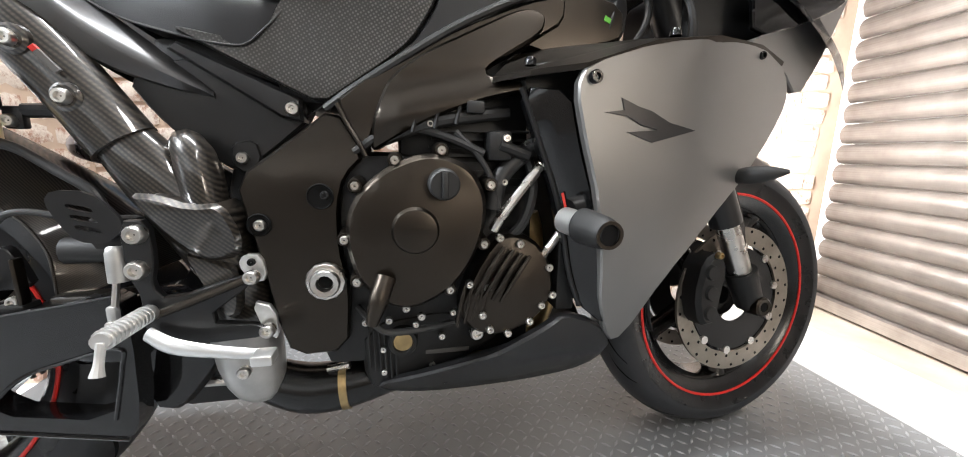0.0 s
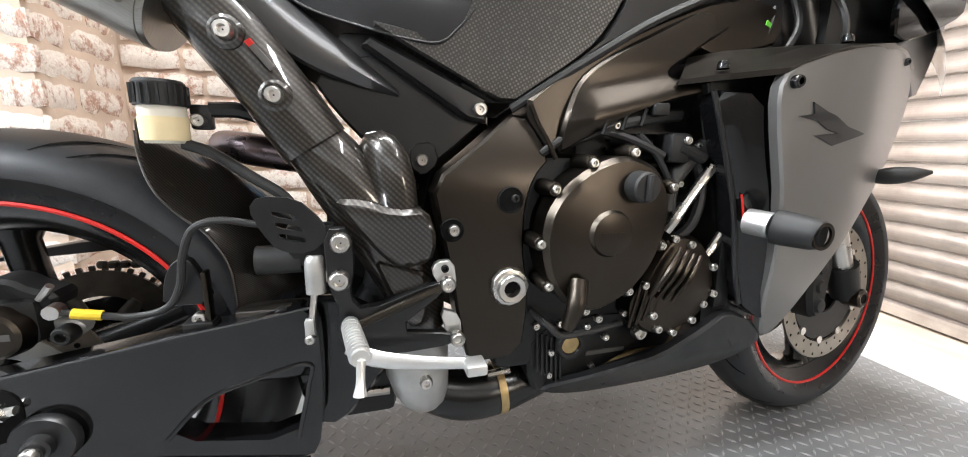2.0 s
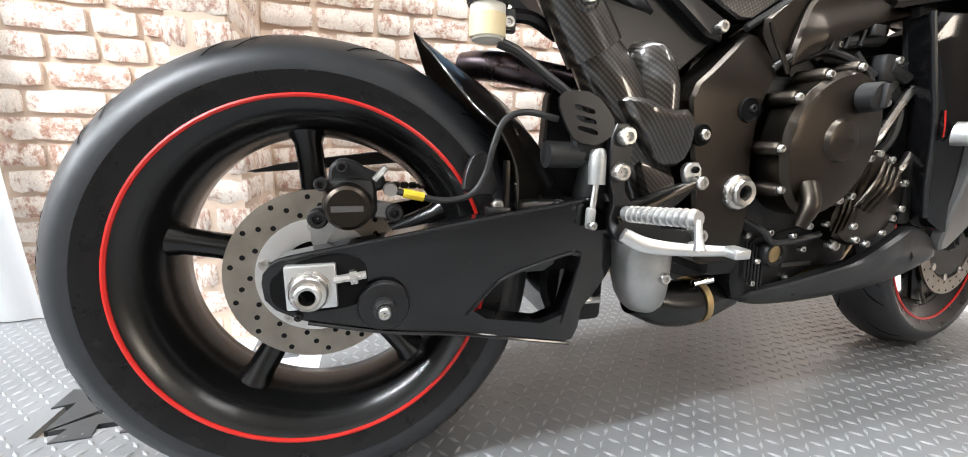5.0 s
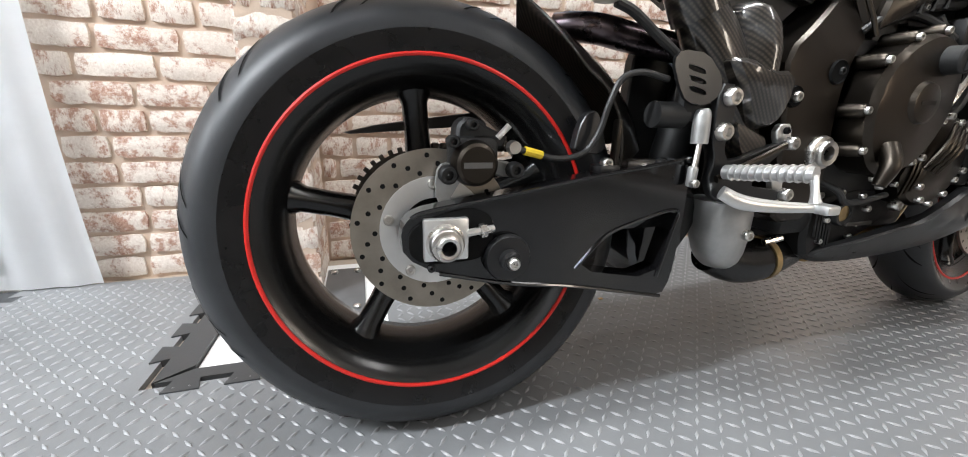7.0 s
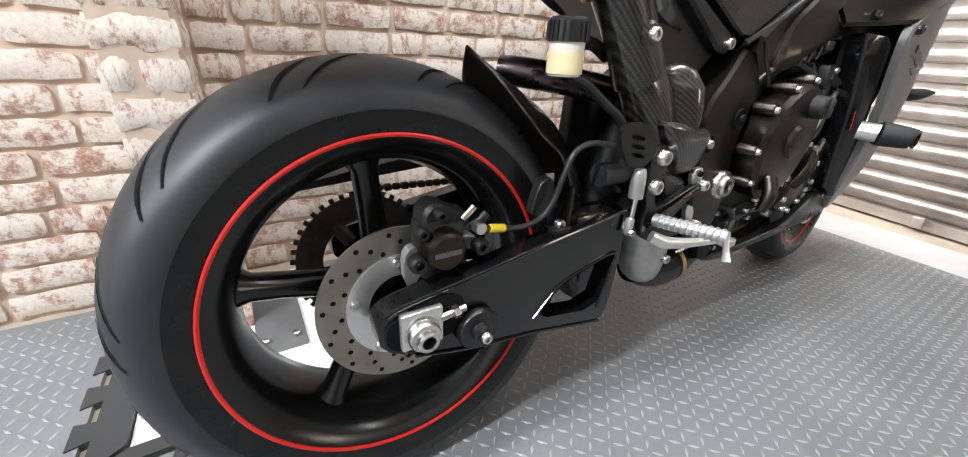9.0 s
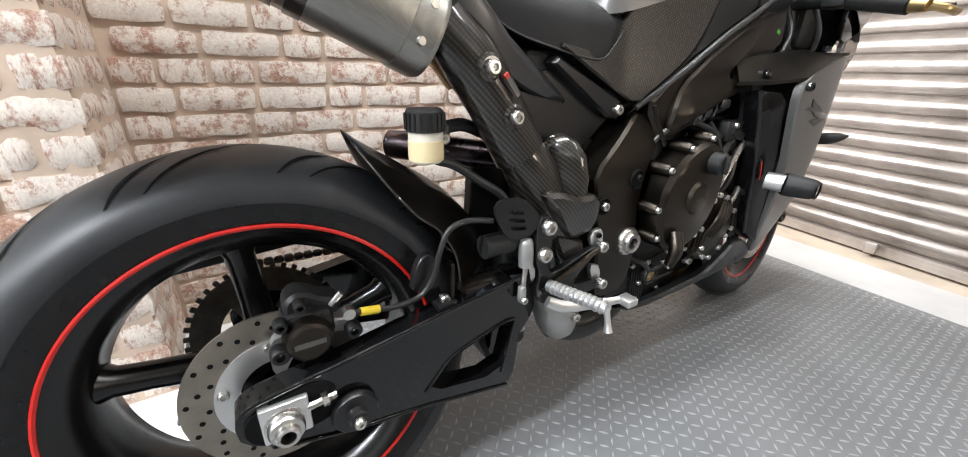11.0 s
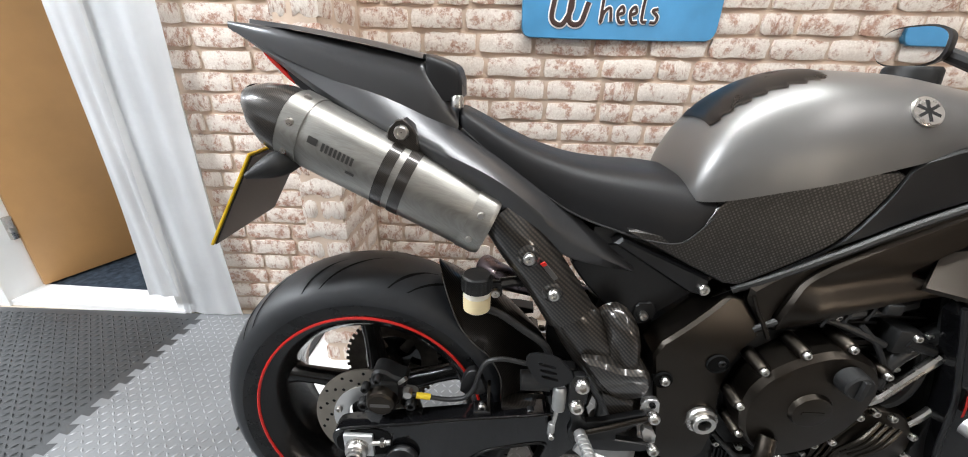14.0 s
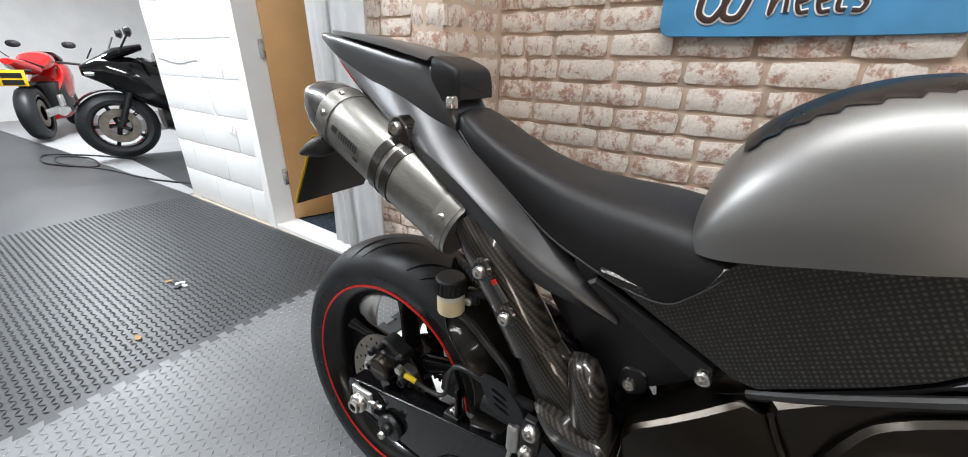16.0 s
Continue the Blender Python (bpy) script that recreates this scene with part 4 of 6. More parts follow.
def duct_y(x, z):
    """Swells outwards along a line that climbs to the front."""
    line = 0.660 + 0.25 * (x - 0.77)
    grow = max(0.0, min(1.0, (x - 0.675) / 0.05))
    crease = 0.690 + 0.20 * (x - 0.74)
    return -0.1375 - 0.019 * math.exp(-((z - line) / 0.032) ** 2) * grow - 0.004 * max(0.0, min(1.0, (z - crease) / 0.022)) * grow + 0.12 * max(0.0, z - 0.73)



part("air_duct", panel(SWOOP, duct_y, 0.05, edge=0.006, fine=0.009, soft=2), FRAME, bike, "satin black side duct over the engine")
head = part("head_cover", panel([(0.945, 0.825), (0.995, 0.842), (1.062, 0.825), (1.066, 0.775), (1.03, 0.762), (0.91, 0.740), (0.90, 0.795)], -0.124, 0.04, edge=0.010, fine=0.03, soft=1), FRAME, bike, "satin black cover beside the steering head")
part("sticker", panel([(1.027, 0.799), (1.029, 0.806), (1.039, 0.802), (1.037, 0.795)], -0.1255, 0.002, edge=0.0003, soft=0), GREEN, head, "small bright green sticker")
part("inner_fairing", panel([(0.885, 0.720), (0.99, 0.735), (1.12, 0.735), (1.16, 0.60), (1.10, 0.46), (1.03, 0.34), (0.985, 0.38), (0.965, 0.45), (0.945, 0.55), (0.915, 0.63)], -0.168, 0.02, edge=0.003), PLASTIC, bike, "black inner fairing panel")
for bx, bz, r in ((0.614, 0.539, 0.017), (0.534, 0.501, 0.015)):
    part("recess", turned([(0.0, -0.1435), (r * 0.9, -0.1438), (r, -0.146), (r * 1.06, -0.144), (r * 1.06, -0.135)], (bx, 0, bz), 28), GROOVE, frame_part, "bolt recess, its shade put into a dark colour")
bolt(frame_part, 0.536, -0.144, 0.501, 0.008)
bolt(frame_part, 0.620, -0.142, 0.541, 0.006, CAST)
pv = part("pivot_nut", turned([(0.0, -0.146), (0.011, -0.146), (0.012, -0.159), (0.019, -0.160), (0.021, -0.157), (0.021, -0.152), (0.026, -0.151), (0.028, -0.148), (0.028, -0.140)], (0.615, 0, 0.418), 12), STEEL, bike, "castellated steel swingarm pivot nut", )
part("bore", turned([(0.0, -0.1475), (0.0115, -0.1475)], (0.615, 0, 0.418), 6), GROOVE, pv)

part("engine_block", solid(0.60, 0.93, -0.125, 0.14, 0.27, 0.60, bevel=0.02), CAST, bike, "black cast engine cases")
part("cylinder_head", solid(0.72, 0.92, -0.115, 0.13, 0.55, 0.74, bevel=0.015), CAST, bike)
part("airbox", solid(0.55, 0.98, -0.095, 0.095, 0.66, 0.83, bevel=0.03), PLASTIC, bike, "black airbox under the tank")
part("sump", panel([(0.655, 0.34), (0.66, 0.235), (0.70, 0.215), (0.86, 0.285), (0.90, 0.33), (0.80, 0.36)], -0.128, 0.24, edge=0.01), CAST, bike, "black cast sump")
# clutch cover
CL = [(0.778, 0.600), (0.745, 0.598), (0.708, 0.583), (0.672, 0.556), (0.651, 0.520), (0.648, 0.478), (0.660, 0.430), (0.690, 0.392), (0.735, 0.378), (0.785, 0.402), (0.818, 0.440), (0.838, 0.490), (0.842, 0.540), (0.820, 0.582)]
clutch = part("clutch_cover", panel(CL, lambda x, z: -0.183 - 0.010 * max(0.0, 1 - math.hypot(x - 0.745, z - 0.49) / 0.095), 0.06, edge=0.010, fine=0.02, soft=2), COVER, bike, "satin black round clutch cover")
cc = (0.741, 0.0, 0.497)
part("boss", turned([(0.0, -0.1965), (0.026, -0.1965), (0.029, -0.1955), (0.032, -0.190), (0.034, -0.186)], cc, 40), COVER, clutch)
part("lettering", solid(0.724, 0.758, -0.1972, -0.1960, 0.494, 0.500), FRAME, clutch, "raised plain bar")
cap = part("oil_filler_cap", turned([(0.0, -0.208), (0.018, -0.208), (0.0205, -0.205), (0.0215, -0.185)], (0.779, 0, 0.560), 24), PLASTIC, clutch, "black oil filler cap")
part("grip", solid(0.775, 0.783, -0.2145, -0.205, 0.543, 0.577, bevel=0.002), PLASTIC, cap)
for bx, bz in ((0.778, 0.604), (0.716, 0.590), (0.664, 0.556), (0.847, 0.557), (0.838, 0.472), (0.647, 0.484), (0.661, 0.424), (0.680, 0.438), (0.722, 0.393), (0.789, 0.406)):
    part("lug", turned([(0.0, -0.174), (0.0085, -0.174), (0.0105, -0.170), (0.0115, -0.13)], (bx, 0, bz), 14), COVER, clutch)
    bolt(clutch, bx, -0.174, bz, 0.0062)
# clutch arm / slave barrel
part("breather_barrel", tube([(0.700, -0.185, 0.432), (0.690, -0.200, 0.405), (0.680, -0.198, 0.372)], [0.014, 0.013, 0.009], 14), COVER, bike, "black actuator barrel")
# lower right: sight glass, drain and small bolts
sg = part("sight_glass", turned([(0.0, -0.139), (0.014, -0.139), (0.016, -0.144), (0.021, -0.144), (0.023, -0.140), (0.023, -0.12)], (0.720, 0, 0.312), 28), CAST, bike, "round oil sight glass")
part("glass", turned([(0.0, -0.1405), (0.0145, -0.1405)], (0.720, 0, 0.312), 24), BRASS, sg, "brown oil behind glass")
part("casting_mark", solid(0.755, 0.825, -0.1302, -0.1285, 0.283, 0.290), PRINT, bike, "plain raised bar")
for bx, bz, by in ((0.726, 0.378, -0.165), (0.748, 0.364, -0.165), (0.780, 0.318, -0.14), (0.830, 0.330, -0.15), (0.665, 0.345, -0.13), (0.700, 0.350, -0.14)):
    bolt(bike, bx, by, bz, 0.006)
bolt(bike, 0.833, -0.150, 0.325, 0.011)
# cover with ribs before the clutch
WP = [(0.800, 0.365), (0.822, 0.425), (0.850, 0.470), (0.875, 0.486), (0.915, 0.478), (0.945, 0.440), (0.952, 0.390), (0.925, 0.345), (0.870, 0.322), (0.825, 0.332)]
ribbed = part("generator_cover", panel(WP, lambda x, z: -0.168 - 0.014 * max(0.0, 1 - math.hypot(x - 0.885, z - 0.40) / 0.08), 0.06, edge=0.008, fine=0.02), COVER, bike, "black ribbed side cover of the engine")
for k in range(4):
    ox = 0.013 * k
    part("rib", tube([(0.826 + ox, -0.176, 0.395 - 0.004 * k), (0.845 + ox, -0.186, 0.435 - 0.004 * k), (0.868 + ox, -0.180, 0.468 - 0.005 * k)], [0.003, 0.0045, 0.003], 8), COVER, ribbed)
for k in range(5):
    part("fin", tube([(0.800 + 0.012 * k, -0.168, 0.345 + 0.004 * k), (0.806 + 0.012 * k, -0.172, 0.385), (0.815 + 0.012 * k, -0.168, 0.415)], 0.003, 6), COVER, ribbed)
for bx, bz in ((0.818, 0.412), (0.862, 0.480), (0.893, 0.470), (0.940, 0.432), (0.947, 0.388), (0.912, 0.347), (0.878, 0.330), (0.838, 0.362), (0.845, 0.405), (0.930, 0.372), (0.850, 0.338)):
    bolt(ribbed, bx, -0.172, bz, 0.0062)
# coolant pipes and sensor block
part("coolant_pipe", tube([(0.926, -0.160, 0.585), (0.895, -0.163, 0.548), (0.864, -0.165, 0.508), (0.855, -0.160, 0.490)], 0.0075, 10), STEEL, bike, "bright alloy coolant pipe")
part("coolant_pipe", tube([(0.965, -0.160, 0.490), (0.948, -0.163, 0.468), (0.930, -0.163, 0.445)], 0.0065, 10), STEEL, bike, "bright alloy coolant pipe")
part("coolant_hose", tube([(0.935, -0.14, 0.62), (0.90, -0.145, 0.60), (0.865, -0.15, 0.565), (0.855, -0.15, 0.52)], 0.014, 12), HOSE, bike)
sens = part("valve_block", solid(0.845, 0.880, -0.165, -0.125, 0.590, 0.632, bevel=0.006), CAST, bike, "black valve with hose stubs")
part("stub", tube([(0.862, -0.16, 0.612), (0.905, -0.162, 0.598)], 0.009, 10, 2), CAST, sens)
bolt(sens, 0.870, -0.165, 0.622, 0.006)
part("wiring_loom", tube([(0.70, -0.13, 0.618), (0.76, -0.14, 0.640), (0.82, -0.14, 0.652), (0.88, -0.13, 0.66)], 0.010, 10), HOSE, bike)
for k in range(3):
    part("cable_tie", tube([(0.74 + 0.03 * k, -0.152, 0.628 + 0.006 * k), (0.746 + 0.03 * k, -0.152, 0.652 + 0.006 * k)], 0.003, 6, 2), PLASTIC, bike)
for pts, r, mm in (([(0.66, -0.13, 0.60), (0.70, -0.135, 0.625), (0.75, -0.14, 0.632), (0.80, -0.15, 0.618), (0.84, -0.155, 0.60)], 0.006, HOSE), ([(0.80, -0.15, 0.63), (0.83, -0.155, 0.60), (0.855, -0.16, 0.555), (0.865, -0.16, 0.51)], 0.0045, HOSE), ([(0.655, -0.13, 0.37), (0.675, -0.15, 0.355), (0.70, -0.15, 0.335), (0.76, -0.145, 0.335), (0.80, -0.15, 0.345)], 0.0055, HOSE), ([(0.875, -0.15, 0.47), (0.90, -0.16, 0.50), (0.915, -0.155, 0.55), (0.91, -0.14, 0.60)], 0.008, HOSE)):
    part("hose", tube(pts, r, 8), mm, bike)
for bx, bz, by in ((0.765, 0.640, -0.146), (0.800, 0.655, -0.14), (0.905, 0.615, -0.15), (0.870, 0.560, -0.16), (0.740, 0.345, -0.15), (0.795, 0.365, -0.16), (0.690, 0.300, -0.135), (0.690, 0.260, -0.132), (0.765, 0.265, -0.132)):
    bolt(bike, bx, by, bz, 0.005)
for k in range(6):
    part("case_rib", tube([(0.668 + 0.008 * k, -0.130, 0.335 - 0.004 * k), (0.670 + 0.008 * k, -0.134, 0.270 - 0.006 * k)], 0.0022, 6, 2), CAST, bike)
part("starter_lead_clip", solid(0.815, 0.840, -0.160, -0.145, 0.655, 0.672, bevel=0.003), PLASTIC, bike)
for k in range(9):
    part("cooling_fin", solid(0.74 + 0.004 * k, 0.915, -0.128, -0.118, 0.535 + 0.012 * k, 0.539 + 0.012 * k), CAST, bike)
part("radiator", solid(0.955, 0.985, -0.17, 0.17, 0.36, 0.68, bevel=0.004), CAST, bike, "black radiator core")
part("header_pipe", tube([(0.93, -0.08, 0.50), (0.965, -0.09, 0.36), (0.90, -0.09, 0.26), (0.75, -0.07, 0.215)], 0.022, 12), BRASS, bike, "heat-stained exhaust header")

# belly pan
BELLY = [(0.668, 0.238), (0.705, 0.212), (0.80, 0.205), (0.92, 0.212), (1.005, 0.232), (1.038, 0.262), (1.046, 0.315), (1.018, 0.344), (0.966, 0.362), (0.930, 0.338), (0.862, 0.305), (0.761, 0.270)]
belly = part("belly_pan", panel(BELLY, lambda x, z: -0.188 + 0.75 * max(0.0, 0.30 - z) - 0.1 * min(0.0, x - 0.75), 0.012, edge=0.006, soft=1), MATT_BLACK, bike, "matt black belly pan")
part("far_side", panel(BELLY, lambda x, z: -0.188 + 0.75 * max(0.0, 0.30 - z), 0.012, edge=0.006, mirror=True), MATT_BLACK, belly)
part("keel", loft([[(x, y, z) for y, z in ((-w, h + 0.03), (-w * 0.8, h), (0, h - 0.008), (w * 0.8, h), (w, h + 0.03), (0, h + 0.06))] for x, w, h in ((0.70, 0.09, 0.205), (0.85, 0.12, 0.196), (1.0, 0.11, 0.215), (1.05, 0.06, 0.27))]), MATT_BLACK, belly)
bolt(belly, 0.785, -0.135, 0.236, 0.005, MATT_BLACK)

# ---- main fairing ----
def fair_y(x, z):
    return -0.233 + 0.20 * (math.hypot(x - 1.13, 0.05) + x - 1.13) + 0.45 * max(0.0, 0.60 - z) ** 2


FAIR = [(0.942, 0.684), (0.958, 0.620), (0.984, 0.540), (1.000, 0.450), (1.008, 0.380), (1.036, 0.312), (1.060, 0.318), (1.112, 0.420), (1.185, 0.503), (1.262, 0.567), (1.330, 0.635), (1.368, 0.690), (1.362, 0.725), (1.330, 0.752), (1.262, 0.766), (1.15, 0.760), (1.05, 0.746), (0.955, 0.714)]
fair = part("side_fairing", panel(FAIR, fair_y, 0.012, edge=0.004, fine=0.018, soft=1), GREY, bike, "matt metallic grey side fairing")
part("side_fairing_far", panel(FAIR, fair_y, 0.012, edge=0.004, fine=0.04, mirror=True), GREY, bike, "matt metallic grey side fairing, far side")
DUCT = [(0.884, 0.690), (0.943, 0.684), (0.960, 0.615), (0.986, 0.535), (1.003, 0.450), (1.014, 0.372), (1.022, 0.345), (0.985, 0.375), (0.965, 0.430), (0.945, 0.525), (0.915, 0.610)]
duct = part("duct_panel", panel(DUCT, lambda x, z: -0.190 - 0.5 * max(0.0, x - 0.90 - 0.28 * max(0.0, 0.68 - z)), 0.03, edge=0.003, soft=1), GLOSS, bike, "black air outlet panel behind the fairing edge")
part("duct_edge", tube([(0.884, -0.186, 0.688), (0.914, -0.188, 0.610), (0.944, -0.19, 0.525), (0.964, -0.19, 0.430), (0.985, -0.188, 0.375)], 0.004, 8), MATT_BLACK, duct)
part("red_lettering", tube([(0.944, -0.199, 0.548), (0.950, -0.200, 0.525), (0.953, -0.200, 0.508)], 0.0022, 6, 4, 0.2), RED, duct, "small plain red bar")
# flat upper shelf of the fairing
bm = bmesh.new()
shelf = [(0.850, -0.160, 0.704), (0.890, -0.205, 0.707), (0.955, -0.232, 0.714), (1.05, -0.232, 0.747), (1.15, -0.223, 0.761), (1.26, -0.180, 0.767), (1.330, -0.155, 0.752), (1.33, -0.09, 0.775), (1.20, -0.12, 0.775), (1.06, -0.135, 0.765), (0.95, -0.130, 0.755), (0.89, -0.125, 0.742)]
top = [bm.verts.new(p) for p in shelf]
low = [bm.verts.new((x, y + 0.004, z - 0.007)) for x, y, z in shelf]
for i in range(len(shelf)):
    bm.faces.new((top[i], top[(i + 1) % 12], low[(i + 1) % 12], low[i]))
mid = bm.verts.new((1.06, -0.178, 0.762))
for i in range(12):
    bm.faces.new((top[i], top[(i + 1) % 12], mid))
bm.faces.new(low[::-1])
shelf_part = part("fairing_shelf", bm, FRAME, bike, "satin black upper edge panel of the fairing", 25)
for q in ((0.895, -0.185, 0.722), (1.10, -0.195, 0.770)):
    part("screw", turned([(0.0, 0.004), (0.006, 0.004), (0.008, 0.0), (0.008, -0.006)], q, 12, "Z"), GLOSS, shelf_part)
bolt(fair, 0.965, -0.233, 0.697, 0.0085, GLOSS)
bolt(fair, 1.262, -0.178, 0.752, 0.006, GLOSS)
# badge: two angular dark strokes
part("badge", panel([(0.981, 0.655), (1.009, 0.659), (1.004, 0.674), (1.030, 0.664), (1.050, 0.659), (1.079, 0.645), (1.124, 0.636), (1.054, 0.618), (1.015, 0.631), (1.059, 0.635), (1.036, 0.640), (1.014, 0.651)], lambda x, z: fair_y(x, z) - 0.0022, 0.002, edge=0.0006, fine=0.02, soft=0), DECAL, fair, "dark angular badge")
ind = part("indicator", tube([(1.242, -0.178, 0.570), (1.252, -0.196, 0.573), (1.268, -0.214, 0.577), (1.290, -0.228, 0.581)], [0.010, 0.014, 0.012, 0.003], 12), PLASTIC, bike, "slim black indicator")
# crash bobbin
bob = part("crash_bobbin", tube([(0.950, -0.246, 0.511), (0.953, -0.252, 0.5105), (0.961, -0.288, 0.509), (0.963, -0.297, 0.508)], [0.0215, 0.0235, 0.0205, 0.018], 24, 3), PLASTIC, bike, "black tapered crash protector on an alloy spacer")
part("spacer", tube([(0.943, -0.216, 0.5125), (0.950, -0.247, 0.511)], 0.018, 24, 2), ALLOY, bob, "turned alloy spacer")
part("end_recess", tube([(0.9628, -0.296, 0.508), (0.9638, -0.2995, 0.508)], 0.0135, 20, 2), GROOVE, bob)
part("end_ring", turned([(0.0130, 0.0), (0.0175, 0.0), (0.0175, -0.003), (0.0130, -0.003)], (0.9635, -0.298, 0.508), 24, close=True), COVER, bob)

# ---- nose, screen, cockpit ----
def nose_ring(x, zc, hw, hh, n=20, p=2.3):
    return [(x, hw * math.copysign(abs(math.cos(a)) ** (2 / p), math.cos(a)), zc + hh * math.copysign(abs(math.sin(a)) ** (2 / p), math.sin(a))) for a in (2 * math.pi * k / n for k in range(n))]


part("nose_cowl", loft([nose_ring(1.26, 0.705, 0.120, 0.060), nose_ring(1.36, 0.728, 0.112, 0.078), nose_ring(1.42, 0.762, 0.088, 0.066), nose_ring(1.48, 0.800, 0.060, 0.045), nose_ring(1.53, 0.830, 0.025, 0.018)]), GREY, bike, "matt metallic grey nose cowl")
rows = []
for k in range(9):
    u = k / 8
    x, zt, hw = 1.14 + 0.40 * u, 1.05 - 0.225 * u ** 1.15, 0.150 + 0.03 * math.sin(u * 3.14) - 0.055 * u * u
    rows.append([(x + 0.05 * (1 - abs(j / 6 - 1) ** 2) , hw * (j / 6 - 1), zt - 0.15 * abs(j / 6 - 1) ** 2.2 * (1 - 0.3 * u)) for j in range(13)])
bm = loft(rows, caps=False, closed=False)
bmesh.ops.solidify(bm, geom=bm.faces[:], thickness=0.003)
part("windscreen", bm, SMOKE, bike, "dark smoked double-bubble screen")
part("screen_surround", panel([(1.225, 0.768), (1.33, 0.806), (1.42, 0.850), (1.50, 0.895), (1.525, 0.895), (1.490, 0.830), (1.452, 0.765), (1.398, 0.700), (1.340, 0.745)], lambda x, z: -0.172 + 0.30 * max(0.0, x - 1.25), 0.008, edge=0.003), GREY, bike, "matt grey panel beside the screen")
part("screen_side", panel([(1.262, 0.782), (1.366, 0.812), (1.442, 0.846), (1.446, 0.872), (1.425, 0.894), (1.36, 0.912), (1.285, 0.915), (1.250, 0.850)], lambda x, z: -0.160 + 0.10 * max(0.0, x - 1.30), 0.006, edge=0.003), GLOSS, bike, "glossy black side wing of the screen")
part("cockpit", solid(1.18, 1.42, -0.11, 0.11, 0.77, 0.90, bevel=0.03), PLASTIC, bike, "black dash and cockpit")
for s in (-1, 1):
    leg = part("fork_leg", tube([(1.418, s * 0.100, 0.300), (1.385, s * 0.102, 0.372)], [0.026, 0.030], 14, 2), CAST, bike, "black fork bottom with bright stanchion")
    part("stanchion", tube([(1.386, s * 0.102, 0.366), (1.340, s * 0.102, 0.470)], 0.0215, 16, 2), STEEL, leg, "bright chromed stanchion")
    part("upper_tube", tube([(1.340, s * 0.102, 0.468), (1.145, s * 0.102, 0.915)], 0.029, 16, 2), MATT_BLACK, leg)
    cal_f = part("front_caliper", panel([(1.285, 0.268), (1.270, 0.330), (1.290, 0.400), (1.325, 0.415), (1.345, 0.380), (1.330, 0.320), (1.322, 0.270)], -0.112, 0.045, edge=0.010, mirror=s > 0), CAST, bike, "black radial front caliper")
    if s < 0:
        for cz in (0.295, 0.335, 0.375):
            part("piston_boss", turned([(0.0, -0.118), (0.013, -0.117), (0.016, -0.110)], (1.302, 0, cz), 16), CAST, cal_f)
        bolt(cal_f, 1.315, -0.114, 0.408, 0.007, BRASS)
    fd = drilled_disc("front_brake_disc", FX, s * 0.066, 0.118, 0.155, 0.0025, bike, 2, 26, "drilled steel front disc, browned by heat")
    for k in range(10):
        a = radians(10 + 36 * k)
        part("rivet", turned([(0.0, s * 0.066 - 0.004), (0.009, s * 0.066 - 0.004), (0.009, s * 0.066 + 0.004)], (FX[0] + 0.113 * math.cos(a), 0, FX[2] + 0.113 * math.sin(a)), 10), STEEL, fd)
    part("carrier", turned([(0.050, s * 0.064 - 0.002), (0.112, s * 0.064 - 0.002), (0.112, s * 0.064 + 0.002), (0.050, s * 0.064 + 0.002)], FX, 40, close=True), CAST, fd)
part("front_axle", turned([(0.010, -0.132), (0.016, -0.133), (0.020, -0.130), (0.021, -0.10)], FX, 24), COVER, bike, "hollow front axle end")
part("axle_bore", turned([(0.0, -0.1305), (0.0105, -0.1305)], FX, 16), GROOVE, bike)
mud = []
for k in range(13):
    a = radians(72 + 85 * k / 12)
    hw = 0.066
    mud.append([(FX[0] + (0.318 - 0.035 * abs(j / 4 - 1) ** 3) * math.cos(a), hw * (j / 4 - 1), FX[2] + (0.318 - 0.035 * abs(j / 4 - 1) ** 3) * math.sin(a)) for j in range(9)])
bm = loft(mud, caps=False, closed=False)
bmesh.ops.solidify(bm, geom=bm.faces[:], thickness=0.003)
mg = part("front_mudguard", bm, CARBON_FINE, bike, "dark carbon front mudguard")
part("mudguard_stay", panel([(1.345, 0.600), (1.380, 0.560), (1.420, 0.470), (1.430, 0.400), (1.405, 0.420), (1.385, 0.500), (1.345, 0.560)], -0.078, 0.006, edge=0.002), CARBON_FINE, mg)

# the bars are turned slightly to the far side
steer = Matrix.Translation((1.408, 0.0205, 0.2974)) @ Matrix.Rotation(radians(6), 4, "Z") @ Matrix.Rotation(radians(-4.8), 4, "X") @ Matrix.Translation((-FX[0], 0, -FX[2]))
for ob in list(bike.children):
    if ob.name.split(".")[0] in ("front_wheel", "front_brake_disc", "front_caliper", "fork_leg", "front_mudguard", "front_axle", "axle_bore") and ob.matrix_basis == Matrix.Identity(4):
        ob.matrix_basis = steer

# bars, lever, reservoir
bar = part("handlebar", tube([(1.115, -0.105, 0.865), (1.110, -0.180, 0.862)], 0.016, 12, 2), MATT_BLACK, bike, "black clip-on bar")
part("grip", tube([(1.108, -0.205, 0.860), (1.095, -0.300, 0.840)], [0.019, 0.0185], 16, 3), HOSE, bar, "black rubber grip")
part("bar_end", tube([(1.095, -0.302, 0.840), (1.092, -0.325, 0.836)], [0.015, 0.012], 12, 2), BRASS, bar, "gold anodised bar end")
